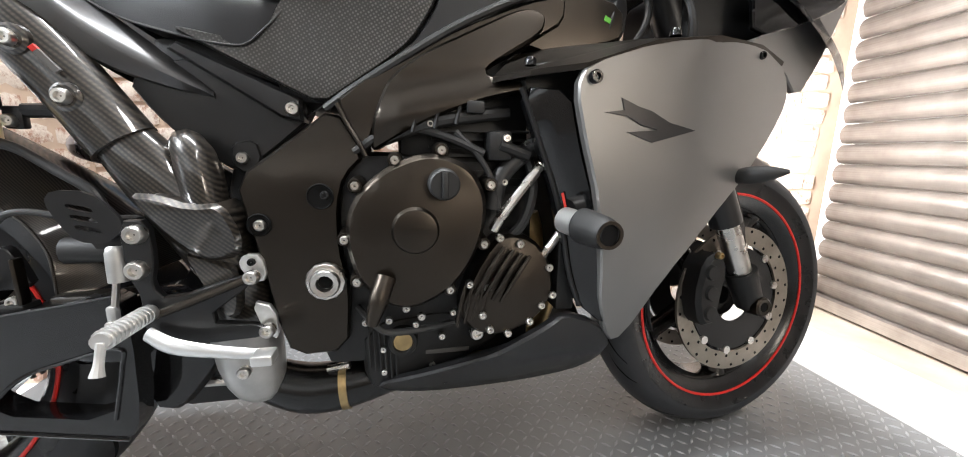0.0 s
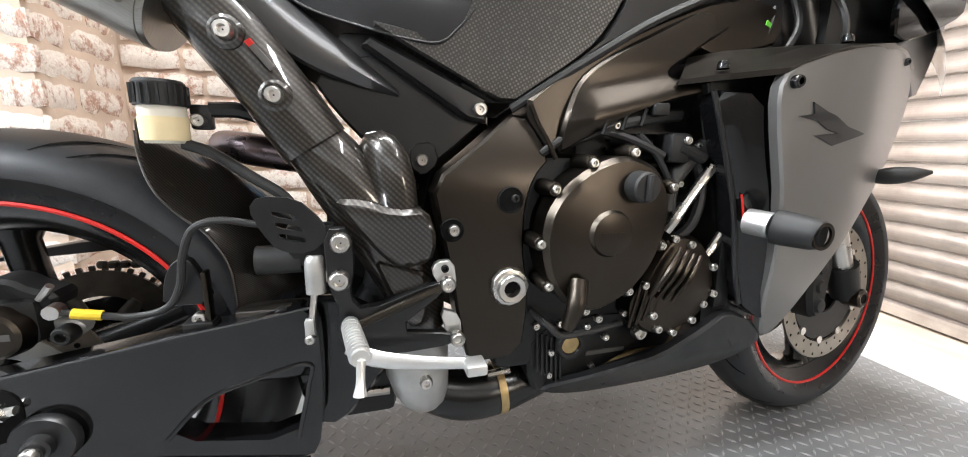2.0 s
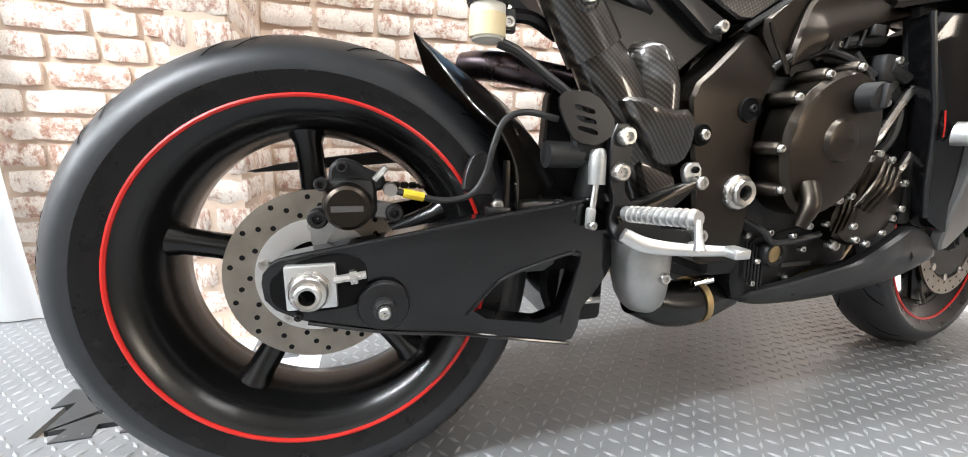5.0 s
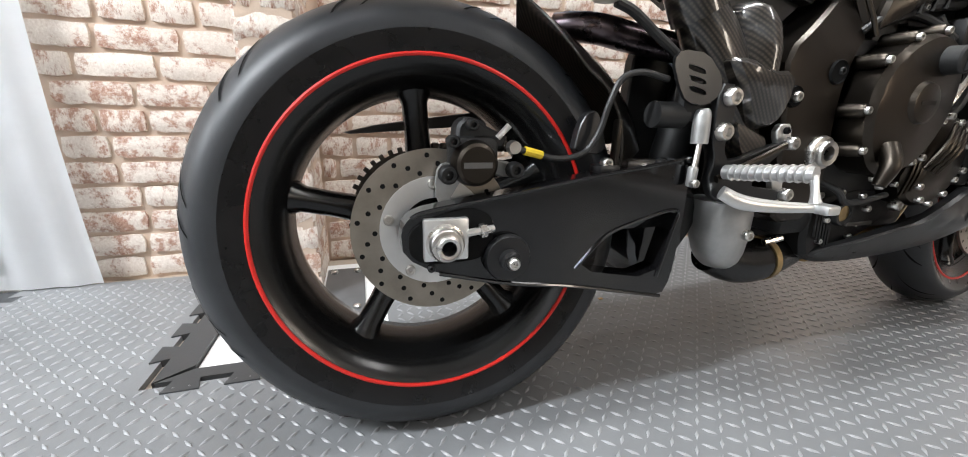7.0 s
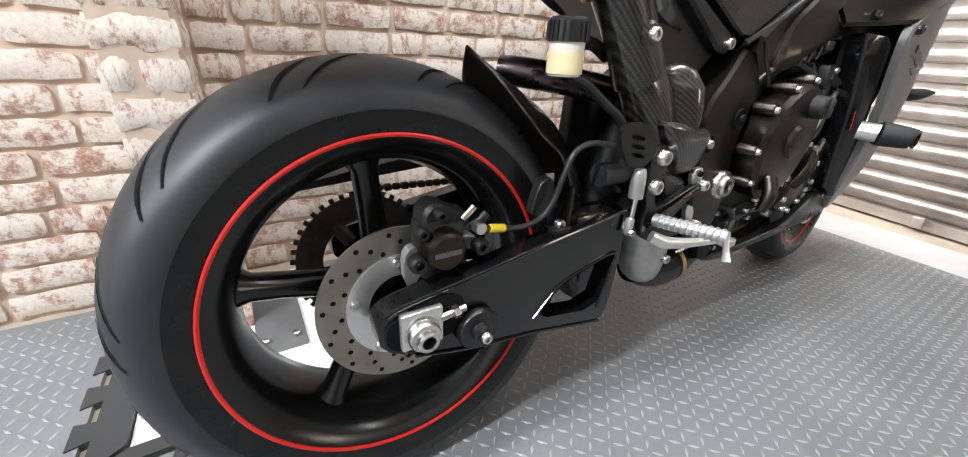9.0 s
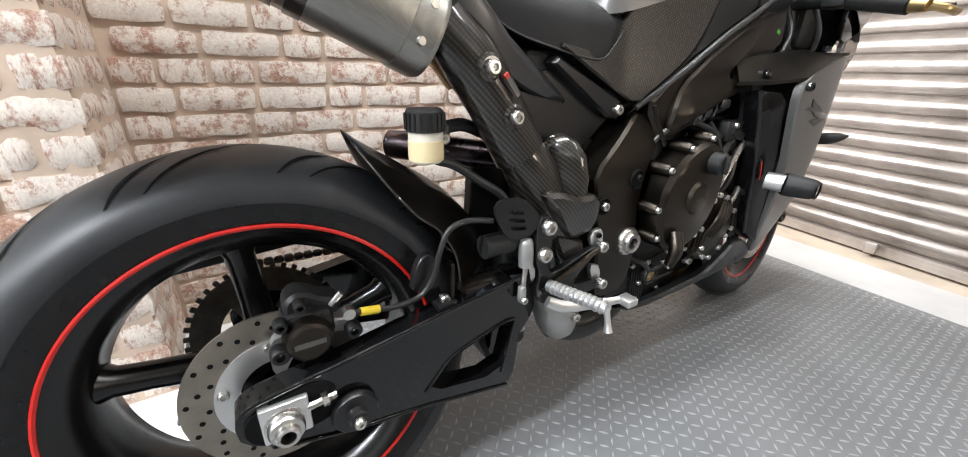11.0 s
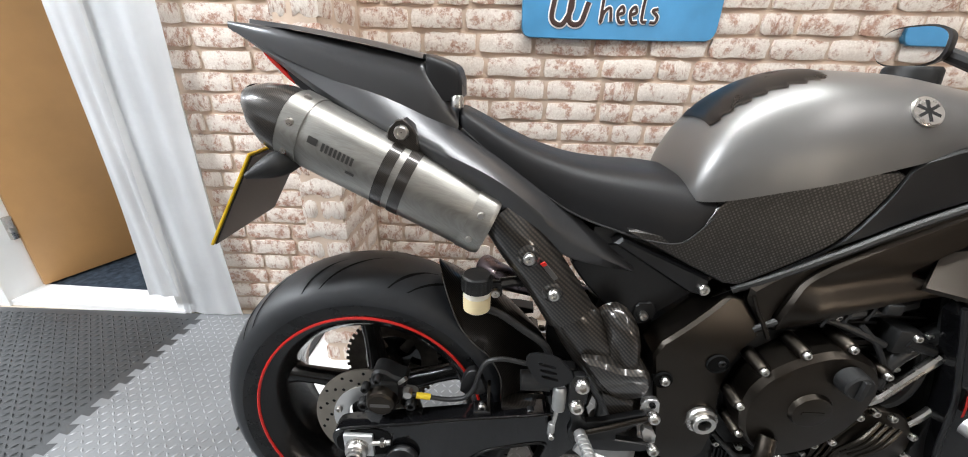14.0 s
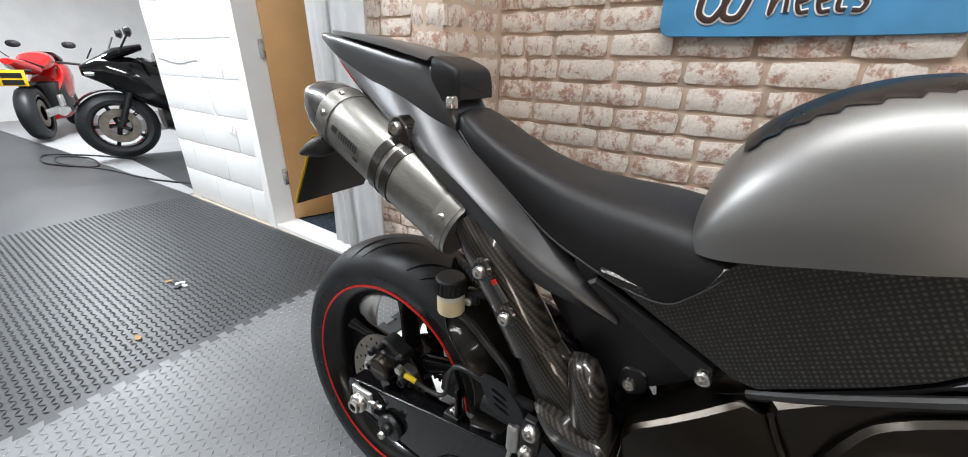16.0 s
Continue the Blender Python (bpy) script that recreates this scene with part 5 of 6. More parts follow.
part("switch_pod", solid(1.085, 1.135, -0.205, -0.160, 0.845, 0.888, bevel=0.01), PLASTIC, bar)
part("kill_switch", solid(1.082, 1.112, -0.198, -0.182, 0.884, 0.895, bevel=0.003), RED, bar, "red switch")
part("brake_lever", tube([(1.135, -0.165, 0.865), (1.165, -0.220, 0.858), (1.160, -0.300, 0.842), (1.145, -0.345, 0.835)], 0.007, 10), MATT_BLACK, bar)
part("lever_guard", tube([(1.092, -0.325, 0.836), (1.110, -0.345, 0.830), (1.150, -0.350, 0.828)], 0.0075, 10), BRASS, bar, "gold and black lever guard")
part("handlebar_far", tube([(1.115, 0.105, 0.865), (1.095, 0.33, 0.84)], 0.018, 12, 2), HOSE, bike, "black clip-on bar, far side")
yoke = part("top_yoke", panel([(1.07, 0.885), (1.18, 0.885), (1.18, 0.905), (1.07, 0.905)], -0.135, 0.27, edge=0.004), CAST, bike, "dark cast top yoke")
part("fork_cap", turned([(0.0, 0.935), (0.016, 0.935), (0.018, 0.928), (0.026, 0.926), (0.026, 0.90)], (1.145, -0.102, 0), 20, "Z"), ALLOY, yoke)
res = part("brake_reservoir", turned([(0.0, 0.925), (0.019, 0.925), (0.021, 0.930), (0.023, 0.963)], (1.075, -0.095, 0), 24, "Z"), MILKY, bike, "milky front brake fluid reservoir")
part("cap", turned([(0.0, 0.984), (0.022, 0.984), (0.025, 0.981), (0.025, 0.963), (0.0, 0.963)], (1.075, -0.095, 0), 24, "Z"), PLASTIC, res, "black screw cap")
part("stem", tube([(1.075, -0.095, 0.925), (1.085, -0.10, 0.900), (1.10, -0.11, 0.885)], 0.010, 10), ALLOY, res, "bright alloy stem")
for k, pts in enumerate(([(1.12, -0.09, 0.86), (1.10, -0.12, 0.80), (1.06, -0.12, 0.74)], [(1.15, -0.13, 0.86), (1.16, -0.15, 0.80), (1.18, -0.13, 0.72)], [(1.06, -0.10, 0.86), (1.04, -0.12, 0.80), (1.03, -0.10, 0.74)])):
    part("cable", tube(pts, 0.0055, 8), HOSE, bike)
part("inner_trim", panel([(0.955, 0.780), (0.990, 0.860), (1.060, 0.880), (1.075, 0.800), (1.050, 0.755), (0.98, 0.750)], -0.118, 0.03, edge=0.006), MATT_BLACK, bike, "black trim beside the steering head")
near_mirror = part("mirror", tube([(1.475, -0.30, 0.985), (1.490, -0.33, 0.990), (1.500, -0.40, 0.995)], [0.024, 0.034, 0.022], 12, 4, 0.8), PLASTIC, bike, "black folding mirror")
part("arm", tube([(1.43, -0.13, 0.87), (1.45, -0.22, 0.93), (1.478, -0.31, 0.985)], 0.010, 8), PLASTIC, near_mirror)
far_mirror = part("mirror", loft([[(x, 0.352 + w * math.copysign(abs(math.cos(a)) ** 0.7, math.cos(a)), 1.033 + h * math.copysign(abs(math.sin(a)) ** 0.7, math.sin(a))) for a in (2 * math.pi * k / 32 for k in range(32))] for x, w, h in ((1.166, 0.078, 0.040), (1.168, 0.084, 0.044), (1.185, 0.078, 0.040), (1.205, 0.055, 0.026), (1.215, 0.020, 0.010))]), PLASTIC, bike, "black folding mirror with a bright glass")
part("mirror_glass", loft([[(x, 0.352 + 0.080 * math.copysign(abs(math.cos(a)) ** 0.7, math.cos(a)), 1.033 + 0.040 * math.copysign(abs(math.sin(a)) ** 0.7, math.sin(a))) for a in (2 * math.pi * k / 32 for k in range(32))] for x in (1.1635, 1.1662)]), MIRROR, far_mirror, "mirror glass")
part("arm", tube([(1.195, 0.300, 1.020), (1.240, 0.240, 0.985), (1.300, 0.150, 0.930)], [0.014, 0.016, 0.020], 10), PLASTIC, far_mirror)

# ---- tank, pads, seat ----
def arch(x, zb, zt, hw, n=24, p=2.15):
    """A tank or seat section: flat below, rounded above."""
    out = []
    for k in range(n + 1):
        a = math.pi * k / n
        c, s = math.cos(a), math.sin(a)
        out.append((x, -hw * math.copysign(abs(c) ** (2 / p), c), zb + (zt - zb) * s ** (2 / p)))
    return out


def swept(rows, steps=5, **kw):
    """Sections blended along the length: rows of (x, low z, high z, half width)."""
    q = [Vector(r[:3]) for r in rows], [Vector((r[3], 0, 0)) for r in rows]
    a, b = spline(q[0], steps), spline(q[1], steps)
    return loft([arch(u[0], u[1], u[2], w[0], **kw) for u, w in zip(a, b)])


TANK = [(0.530, 0.800, 0.825, 0.080), (0.541, 0.800, 0.868, 0.098), (0.563, 0.803, 0.911, 0.109), (0.597, 0.812, 0.944, 0.117), (0.642, 0.825, 0.968, 0.124), (0.70, 0.840, 0.980, 0.129), (0.80, 0.868, 0.978, 0.124), (0.86, 0.885, 0.969, 0.116), (0.93, 0.900, 0.955, 0.102), (0.985, 0.905, 0.938, 0.080)]
tank = part("fuel_tank", swept(TANK, p=2.5), GREY, bike, "matt metallic grey fuel tank", 50)
part("filler_cap", turned([(0.0, 0.989), (0.030, 0.989), (0.034, 0.984), (0.036, 0.960)], (0.86, 0, 0), 28, "Z"), CAST, tank, "black fuel filler cap")
EMBLEM = Matrix.Translation((0.797, -0.1085, 0.934)) @ Matrix.Rotation(radians(-34), 4, "X")
bm = turned([(0.0, -0.0030), (0.019, -0.0030), (0.021, -0.0015), (0.021, 0.004)], (0, 0, 0), 32)
bmesh.ops.transform(bm, matrix=EMBLEM, verts=bm.verts)
em = part("emblem", bm, STEEL, tank, "round silver emblem")
for k in range(3):
    bm = solid(-0.015, 0.015, -0.0036, -0.0028, -0.002, 0.002)
    bmesh.ops.transform(bm, matrix=EMBLEM @ Matrix.Rotation(radians(30 + 60 * k), 4, "Y"), verts=bm.verts)
    part("emblem_bar", bm, CAST, em)
TOP = part("tank_front_cover", swept([(0.93, 0.84, 0.935, 0.125), (0.99, 0.85, 0.930, 0.118), (1.05, 0.84, 0.900, 0.09)]), MATT_BLACK, bike, "satin black cover before the tank", 50)
# jagged dark guard on the back of the tank
def tank_pad(u0, u1, w0, w1, teeth, material, lift, name, label):
    """A thin skin over the back of the tank between two widths, saw-toothed along its edge."""
    src = [(r[0], r[2], r[3]) for r in TANK[1:7]]
    pts = spline([Vector(s) for s in src], 14)
    rows = []
    for i, q in enumerate(pts):
        u = i / (len(pts) - 1)
        if not u0 <= u <= u1:
            continue
        v = (u - u0) / (u1 - u0)
        saw = (v * teeth) % 1.0
        w = min(q[2] * 0.80, (w0 + (w1 - w0) * v) * (0.86 + 0.14 * saw))
        rows.append([(q[0] - 0.0015, w * j / 7, q[1] + lift - (q[1] - 0.80) * (1 - max(0.0, 1 - abs(w * j / 7 / q[2]) ** 2.5) ** (1 / 2.5))) for j in range(-7, 8)])
    bm = loft(rows, caps=False, closed=False)
    bmesh.ops.solidify(bm, geom=bm.faces[:], thickness=0.0008)
    return part(name, bm, material, tank, label, 50)


tank_pad(0.16, 0.80, 0.056, 0.070, 7, DECAL, 0.0022, "tank_pad", "jagged glossy black tank pad")
PAD = [(0.430, 0.757), (0.500, 0.722), (0.560, 0.692), (0.618, 0.664), (0.660, 0.692), (0.705, 0.722), (0.740, 0.750), (0.768, 0.790), (0.786, 0.830), (0.797, 0.860), (0.733, 0.854), (0.660, 0.836), (0.600, 0.818), (0.572, 0.800), (0.556, 0.768), (0.540, 0.745), (0.500, 0.748)]
def flank_y(x, z):
    return -0.104 - 0.020 * max(0.0, min(1.0, (x - 0.58) / 0.20)) - 0.006 * max(0.0, min(1.0, (0.80 - z) / 0.10)) + 0.15 * max(0.0, x - 0.90)


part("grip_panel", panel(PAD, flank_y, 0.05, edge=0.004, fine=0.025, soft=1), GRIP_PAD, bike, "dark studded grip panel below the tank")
part("side_cover", panel([(0.660, 0.689), (0.735, 0.738), (0.82, 0.786), (0.92, 0.832), (1.02, 0.875), (1.03, 0.905), (0.94, 0.912), (0.86, 0.892), (0.800, 0.868), (0.789, 0.830), (0.771, 0.789), (0.743, 0.748), (0.708, 0.719)], flank_y, 0.05, edge=0.004, soft=1), MATT_BLACK, bike, "satin black cover between tank and fairing")
part("seal_strip", tube([(0.622, -0.110, 0.659), (0.665, -0.122, 0.688), (0.74, -0.130, 0.735), (0.82, -0.132, 0.782), (0.92, -0.128, 0.828), (1.02, -0.11, 0.868)], 0.006, 8), HOSE, bike)
seat = part("rider_seat", swept([(0.183, 0.893, 0.910, 0.034), (0.192, 0.888, 0.916, 0.048), (0.226, 0.862, 0.900, 0.061), (0.264, 0.836, 0.880, 0.067), (0.315, 0.800, 0.858, 0.072), (0.37, 0.768, 0.842, 0.082), (0.43, 0.750, 0.834, 0.096), (0.485, 0.738, 0.831, 0.106), (0.525, 0.737, 0.826, 0.108), (0.550, 0.757, 0.820, 0.107), (0.576, 0.786, 0.806, 0.102)], p=3.4), LEATHER, bike, "black vinyl rider seat", 50)
part("seat_piping", tube([(0.192, -0.050, 0.887), (0.226, -0.063, 0.861), (0.264, -0.069, 0.835), (0.315, -0.074, 0.799), (0.37, -0.084, 0.767), (0.43, -0.098, 0.749), (0.485, -0.108, 0.737), (0.525, -0.110, 0.736), (0.550, -0.109, 0.756), (0.577, -0.103, 0.786)], 0.0016, 8), HOSE, seat)

# ---- tail ----
part("tail_cowl", swept([(-0.165, 1.020, 1.030, 0.010), (-0.10, 0.992, 1.024, 0.034), (-0.02, 0.960, 1.012, 0.044), (0.06, 0.930, 0.998, 0.052), (0.125, 0.905, 0.986, 0.056), (0.150, 0.895, 0.960, 0.056), (0.185, 0.88, 0.905, 0.050)], p=5), TAIL_GREY, bike, "matt dark grey pointed tail cowl", 40)
part("cowl_top", loft([[(x, y * w, z) for y, z in ((-1, zt - 0.006), (-0.8, zt), (0.8, zt), (1, zt - 0.006))] for x, zt, w in ((-0.13, 1.033, 0.012), (-0.05, 1.024, 0.040), (0.05, 1.008, 0.052), (0.135, 0.990, 0.054))]), TAIL_GREY, bike)
part("hump_pad", swept([(0.138, 0.930, 0.988, 0.046), (0.143, 0.928, 0.990, 0.052), (0.180, 0.928, 0.976, 0.050), (0.190, 0.930, 0.958, 0.044)], p=8), LEATHER, bike, "black padded stop behind the seat", 30)
part("seat_lock", turned([(0.0, 0.936), (0.007, 0.936), (0.009, 0.932), (0.009, 0.92)], (0.185, -0.058, 0), 12, "Z"), STEEL, bike, "bright seat bolt")


def tail_rail(side):
    """A band along the tail: inner line, crest, outer edge and lower lip, from the tip to the wing."""
    rows = [(-0.165, 0.004, 1.028, 0.008, 1.024, 0.006), (-0.10, 0.018, 1.016, 0.030, 0.992, 0.012), (-0.02, 0.028, 0.985, 0.048, 0.945, 0.020), (0.08, 0.040, 0.940, 0.078, 0.898, 0.026), (0.165, 0.046, 0.897, 0.103, 0.866, 0.036), (0.24, 0.060, 0.854, 0.122, 0.836, 0.046), (0.30, 0.066, 0.812, 0.124, 0.795, 0.052), (0.36, 0.070, 0.770, 0.112, 0.742, 0.040), (0.42, 0.078, 0.724, 0.098, 0.705, 0.024), (0.474, 0.084, 0.678, 0.088, 0.674, 0.004)]
    a = spline([Vector(r[:3]) for r in rows], 6)
    b = spline([Vector(r[3:]) for r in rows], 6)
    rings = []
    for (x, yi, zi), (yo, zo, h) in zip(a, b):
        m = (yi + yo) / 2
        pts = [(yi, zi), (yi + (yo - yi) * 0.35, zi - (zi - zo) * 0.25), (yi + (yo - yi) * 0.85, zi - (zi - zo) * 0.80), (yo, zo - h * 0.08), (yo + 0.001, zo - h * 0.25), (yo - 0.006, zo - h * 0.9), (yo - 0.012, zo - h), (m - 0.004, zi - h * 0.6 - 0.006), (yi - 0.004, zi - 0.012)]
        rings.append([(x, side * y, z) for y, z in pts])
    return loft(rings)


wing = part("tail_side_panel", tail_rail(-1), TAIL_GREY, bike, "matt dark grey tail side panel with a downward wing", 38)
part("tail_side_panel_far", tail_rail(1), TAIL_GREY, bike, "matt dark grey tail side panel, far side", 38)
part("under_tail", loft([[(x, y * w, z) for y, z in ((-1, zt), (-0.9, zb), (0.9, zb), (1, zt))] for x, zt, zb, w in ((-0.08, 0.975, 0.950, 0.02), (0.05, 0.900, 0.860, 0.045), (0.20, 0.840, 0.790, 0.055), (0.36, 0.740, 0.690, 0.060), (0.44, 0.720, 0.650, 0.06))]), MATT_BLACK, bike, "black under-tail tray")
part("seat_base", solid(0.40, 0.565, -0.078, 0.078, 0.690, 0.748, bevel=0.012), PLASTIC, bike, "black plastic base under the seat")
part("tail_vent", panel([(0.215, 0.815), (0.265, 0.790), (0.270, 0.775), (0.220, 0.800)], -0.116, 0.01, edge=0.001, soft=0), PRINT, bike, "dark vent grille")
part("tail_lamp", panel([(-0.120, 1.000), (-0.104, 0.985), (-0.068, 0.945), (-0.074, 0.943), (-0.110, 0.980)], -0.020, 0.04, edge=0.002), LENS_RED, bike, "red tail lamp")
# plate and indicator
hold = part("plate_bracket", tube([(0.03, 0.0, 0.88), (-0.06, 0.0, 0.845), (-0.115, 0.0, 0.835)], [0.025, 0.018, 0.012], 10), MATT_BLACK, bike)
plate = part("number_plate", solid(-0.090, 0.090, -0.0015, 0.0015, -0.175, 0.0, bevel=0.0008, seg=1), MATT_BLACK, bike, "number plate in a black holder, yellow towards the rear")
plate_pose = Matrix.Translation((-0.120, 0.0, 0.845)) @ Matrix.Rotation(radians(32), 4, "Y") @ Matrix.Rotation(radians(-90), 4, "Z")
plate.matrix_basis = plate_pose
yp = part("plate_face", solid(-0.093, 0.093, -0.0055, -0.0018, -0.178, 0.003, bevel=0.0008, seg=1), YELLOW, plate, "yellow reflective face")
for k in range(2):
    part("lettering", solid(-0.07, 0.07, -0.0068, -0.0057, -0.155 + 0.075 * k, -0.095 + 0.075 * k), DECAL, plate, "plain dark bar")
ir = part("rear_indicator", tube([(-0.050, -0.050, 0.848), (-0.055, -0.085, 0.846), (-0.075, -0.112, 0.838), (-0.112, -0.125, 0.824)], [0.010, 0.016, 0.018, 0.004], 12), PLASTIC, bike, "slim black rear indicator")
part("rear_indicator_far", tube([(-0.050, 0.050, 0.848), (-0.055, 0.085, 0.846), (-0.075, 0.112, 0.838), (-0.112, 0.125, 0.824)], [0.010, 0.016, 0.018, 0.004], 12), PLASTIC, bike, "slim black rear indicator")

# subframe covers
sub = part("subframe_cover", panel([(0.367, 0.690), (0.42, 0.722), (0.50, 0.715), (0.585, 0.680), (0.600, 0.650), (0.540, 0.598), (0.495, 0.566), (0.44, 0.600), (0.393, 0.650)], -0.082, 0.03, edge=0.005), MATT_BLACK, bike, "satin black subframe cover")
rail = part("subframe_rail", panel([(0.430, 0.728), (0.442, 0.738), (0.590, 0.672), (0.590, 0.640), (0.562, 0.645)], -0.104, 0.03, edge=0.006, soft=0), MATT_BLACK, bike, "satin black subframe rail")
bolt(rail, 0.579, -0.106, 0.657, 0.0095)
ear = part("mount_ear", panel([(0.488, 0.610), (0.520, 0.615), (0.528, 0.585), (0.505, 0.565), (0.486, 0.580)], -0.086, 0.02, edge=0.003), MATT_BLACK, bike)
bolt(ear, 0.503, -0.087, 0.589, 0.0085)

# ---- exhaust ----
A, B = Vector((0.238, -0.092, 0.752)), Vector((-0.058, -0.070, 0.893))
d = (B - A).normalized()
up = (Vector((0, 0, 1)) - d * d.z).normalized()
sidev = d.cross(up)


def oval(c, w, h, n=36, p=2.25):
    return [c + sidev * w * math.copysign(abs(math.cos(a)) ** (2 / p), math.cos(a)) + up * h * math.copysign(abs(math.sin(a)) ** (2 / p), math.sin(a)) for a in (2 * math.pi * k / n for k in range(n))]


L = (B - A).length
MW, MH = 0.050, 0.052
can = part("silencer", loft([oval(A + d * t, MW * s, MH * s) for t, s in ((0.0, 0.97), (0.004, 1.0), (L - 0.004, 1.0), (L, 0.98))]), TITANIUM, bike, "brushed titanium silencer with carbon end cap", 50)
for t0, t1 in ((0.006, 0.036), (L - 0.034, L - 0.004)):
    part("band", loft([oval(A + d * t, MW * s, MH * s) for t, s in ((t0, 1.004), (t0, 1.026), (t1, 1.026), (t1, 1.004))]), TITANIUM, can, "riveted titanium band")
part("end_cap", loft([oval(B + d * t - up * q, MW * s, MH * s * r) for t, s, r, q in ((-0.002, 1.0, 1.0, 0), (0.022, 0.96, 0.95, 0.0), (0.045, 0.86, 0.80, -0.004), (0.060, 0.70, 0.55, -0.010), (0.066, 0.55, 0.38, -0.014))]), CARBON_FINE, can, "carbon fibre end cap")
part("outlet", loft([oval(B + d * t + up * 0.012, MW * 0.45, MH * 0.28) for t in (0.060, 0.0675)]), GROOVE, can)
for off in (-0.017, 0.017):
    m = A + d * (L * 0.47 + off * 0.8)
    part("clamp_strap", loft([oval(m + d * t, MW * s, MH * s) for t, s in ((-0.0085, 1.003), (-0.0085, 1.035), (0.0085, 1.035), (0.0085, 1.003))]), CARBON_FINE, can, "carbon clamp strap")
hang = part("hanger", panel([(0.085, 0.888), (0.108, 0.910), (0.130, 0.892), (0.136, 0.855), (0.110, 0.845), (0.092, 0.862)], -0.098, 0.022, edge=0.003, soft=1), CARBON_FINE, can)
bolt(hang, 0.110, -0.098, 0.888, 0.0105)
for t, a in ((0.021, 205), (0.021, 160), (0.021, 250), (L - 0.019, 150), (L - 0.019, 200), (L - 0.019, 250)):
    c, s = math.cos(radians(a)), math.sin(radians(a))
    p = A + d * t + sidev * (-MW * 1.02 * abs(c)) * (1 if sidev.y > 0 else -1) + up * MH * 1.02 * (-s if a > 180 else -s)
    part("rivet", tube([p - Vector((0, 0.000, 0)), p + Vector((0, -0.004, 0))], [0.006, 0.0045], 12, 2), STEEL, can)
# plain bars in place of the maker's lettering
s1 = 1 if sidev.y < 0 else -1
for t0, t1, h0, h1 in [(0.266, 0.280, 0.004, 0.014)] + [(0.212 + 0.0062 * k, 0.2158 + 0.0062 * k, 0.001, 0.013) for k in range(8)] + [(0.205, 0.218, -0.012, -0.008)]:
    bm = bmesh.new()
    rows = []
    for k in range(5):
        h = h0 + (h1 - h0) * k / 4
        w = MW * (1 - abs(h / MH) ** 2.25) ** (1 / 2.25) + 0.0012
        rows.append([A + d * t + sidev * s1 * w + up * h for t in (t0, t1)])
    bm = loft(rows, caps=False, closed=False)
    bmesh.ops.solidify(bm, geom=bm.faces[:], thickness=0.0006)
    part("print", bm, PRINT, can, "plain dark bar")

link_pipe = part("link_pipe", tube([(0.255, -0.085, 0.752), (0.27, -0.086, 0.735), (0.29, -0.088, 0.71)], 0.030, 16), BRASS, bike, "discoloured exhaust link pipe")
shield = part("heat_shield", tube([(0.250, -0.098, 0.775), (0.287, -0.104, 0.730), (0.329, -0.106, 0.672), (0.372, -0.106, 0.605)], [0.033, 0.039, 0.039, 0.041], 24, 6, 0.85), CARBON, bike, "glossy carbon exhaust heat shield", 60)
for bx, by, bz in ((0.297, -0.143, 0.720), (0.338, -0.141, 0.659)):
    part("bolt_boss", turned([(0.0, by - 0.001), (0.013, by - 0.001), (0.017, by + 0.002), (0.018, by + 0.012)], (bx, 0, bz), 20), CARBON, shield)
    bolt(shield, bx, by - 0.001, bz, 0.0095)
part("badge", panel([(0.318, 0.706), (0.324, 0.710), (0.342, 0.688), (0.336, 0.684)], -0.1455, 0.003, edge=0.0005, soft=0), PRINT, shield, "small plain badge with a red end")
part("badge_red", panel([(0.314, 0.711), (0.320, 0.715), (0.324, 0.710), (0.318, 0.706)], -0.1456, 0.003, edge=0.0005, soft=0), RED, shield)
lower = part("lower_shield", tube([(0.362, -0.104, 0.620), (0.394, -0.106, 0.577), (0.432, -0.104, 0.520), (0.462, -0.102, 0.465), (0.486, -0.098, 0.410), (0.492, -0.09, 0.350)], [0.034, 0.042, 0.046, 0.045, 0.042, 0.040], 24, 6, 0.8), CARBON, bike, "glossy carbon exhaust collector shield", 60)
part("lobe", loft([[(x + w * math.cos(a) * 0.85 + 0.35 * w * math.sin(a), -0.112 - dy * max(-0.4, math.sin(a)), z + 0.25 * w * math.cos(a)) for a in (2 * math.pi * k / 20 for k in range(20))] for x, z, w, dy in ((0.440, 0.624, 0.012, 0.012), (0.444, 0.614, 0.024, 0.030), (0.452, 0.592, 0.031, 0.040), (0.458, 0.560, 0.034, 0.044), (0.462, 0.515, 0.034, 0.042))]), CARBON, lower, "", 60)
part("step", panel([(0.392, 0.546), (0.404, 0.525), (0.445, 0.469), (0.467, 0.450), (0.507, 0.458), (0.514, 0.490), (0.500, 0.534), (0.462, 0.531), (0.426, 0.545)], lambda x, z: -0.166 + 0.30 * max(0.0, 0.520 - z) + 0.25 * max(0.0, 0.43 - x), 0.06, edge=0.009, fine=0.012, soft=1), CARBON, lower)
part("lower_fold", panel([(0.430, 0.470), (0.470, 0.456), (0.505, 0.440), (0.500, 0.375), (0.480, 0.365), (0.455, 0.410)], lambda x, z: -0.138 - 0.10 * (x - 0.43), 0.05, edge=0.008, fine=0.015), CARBON, lower)
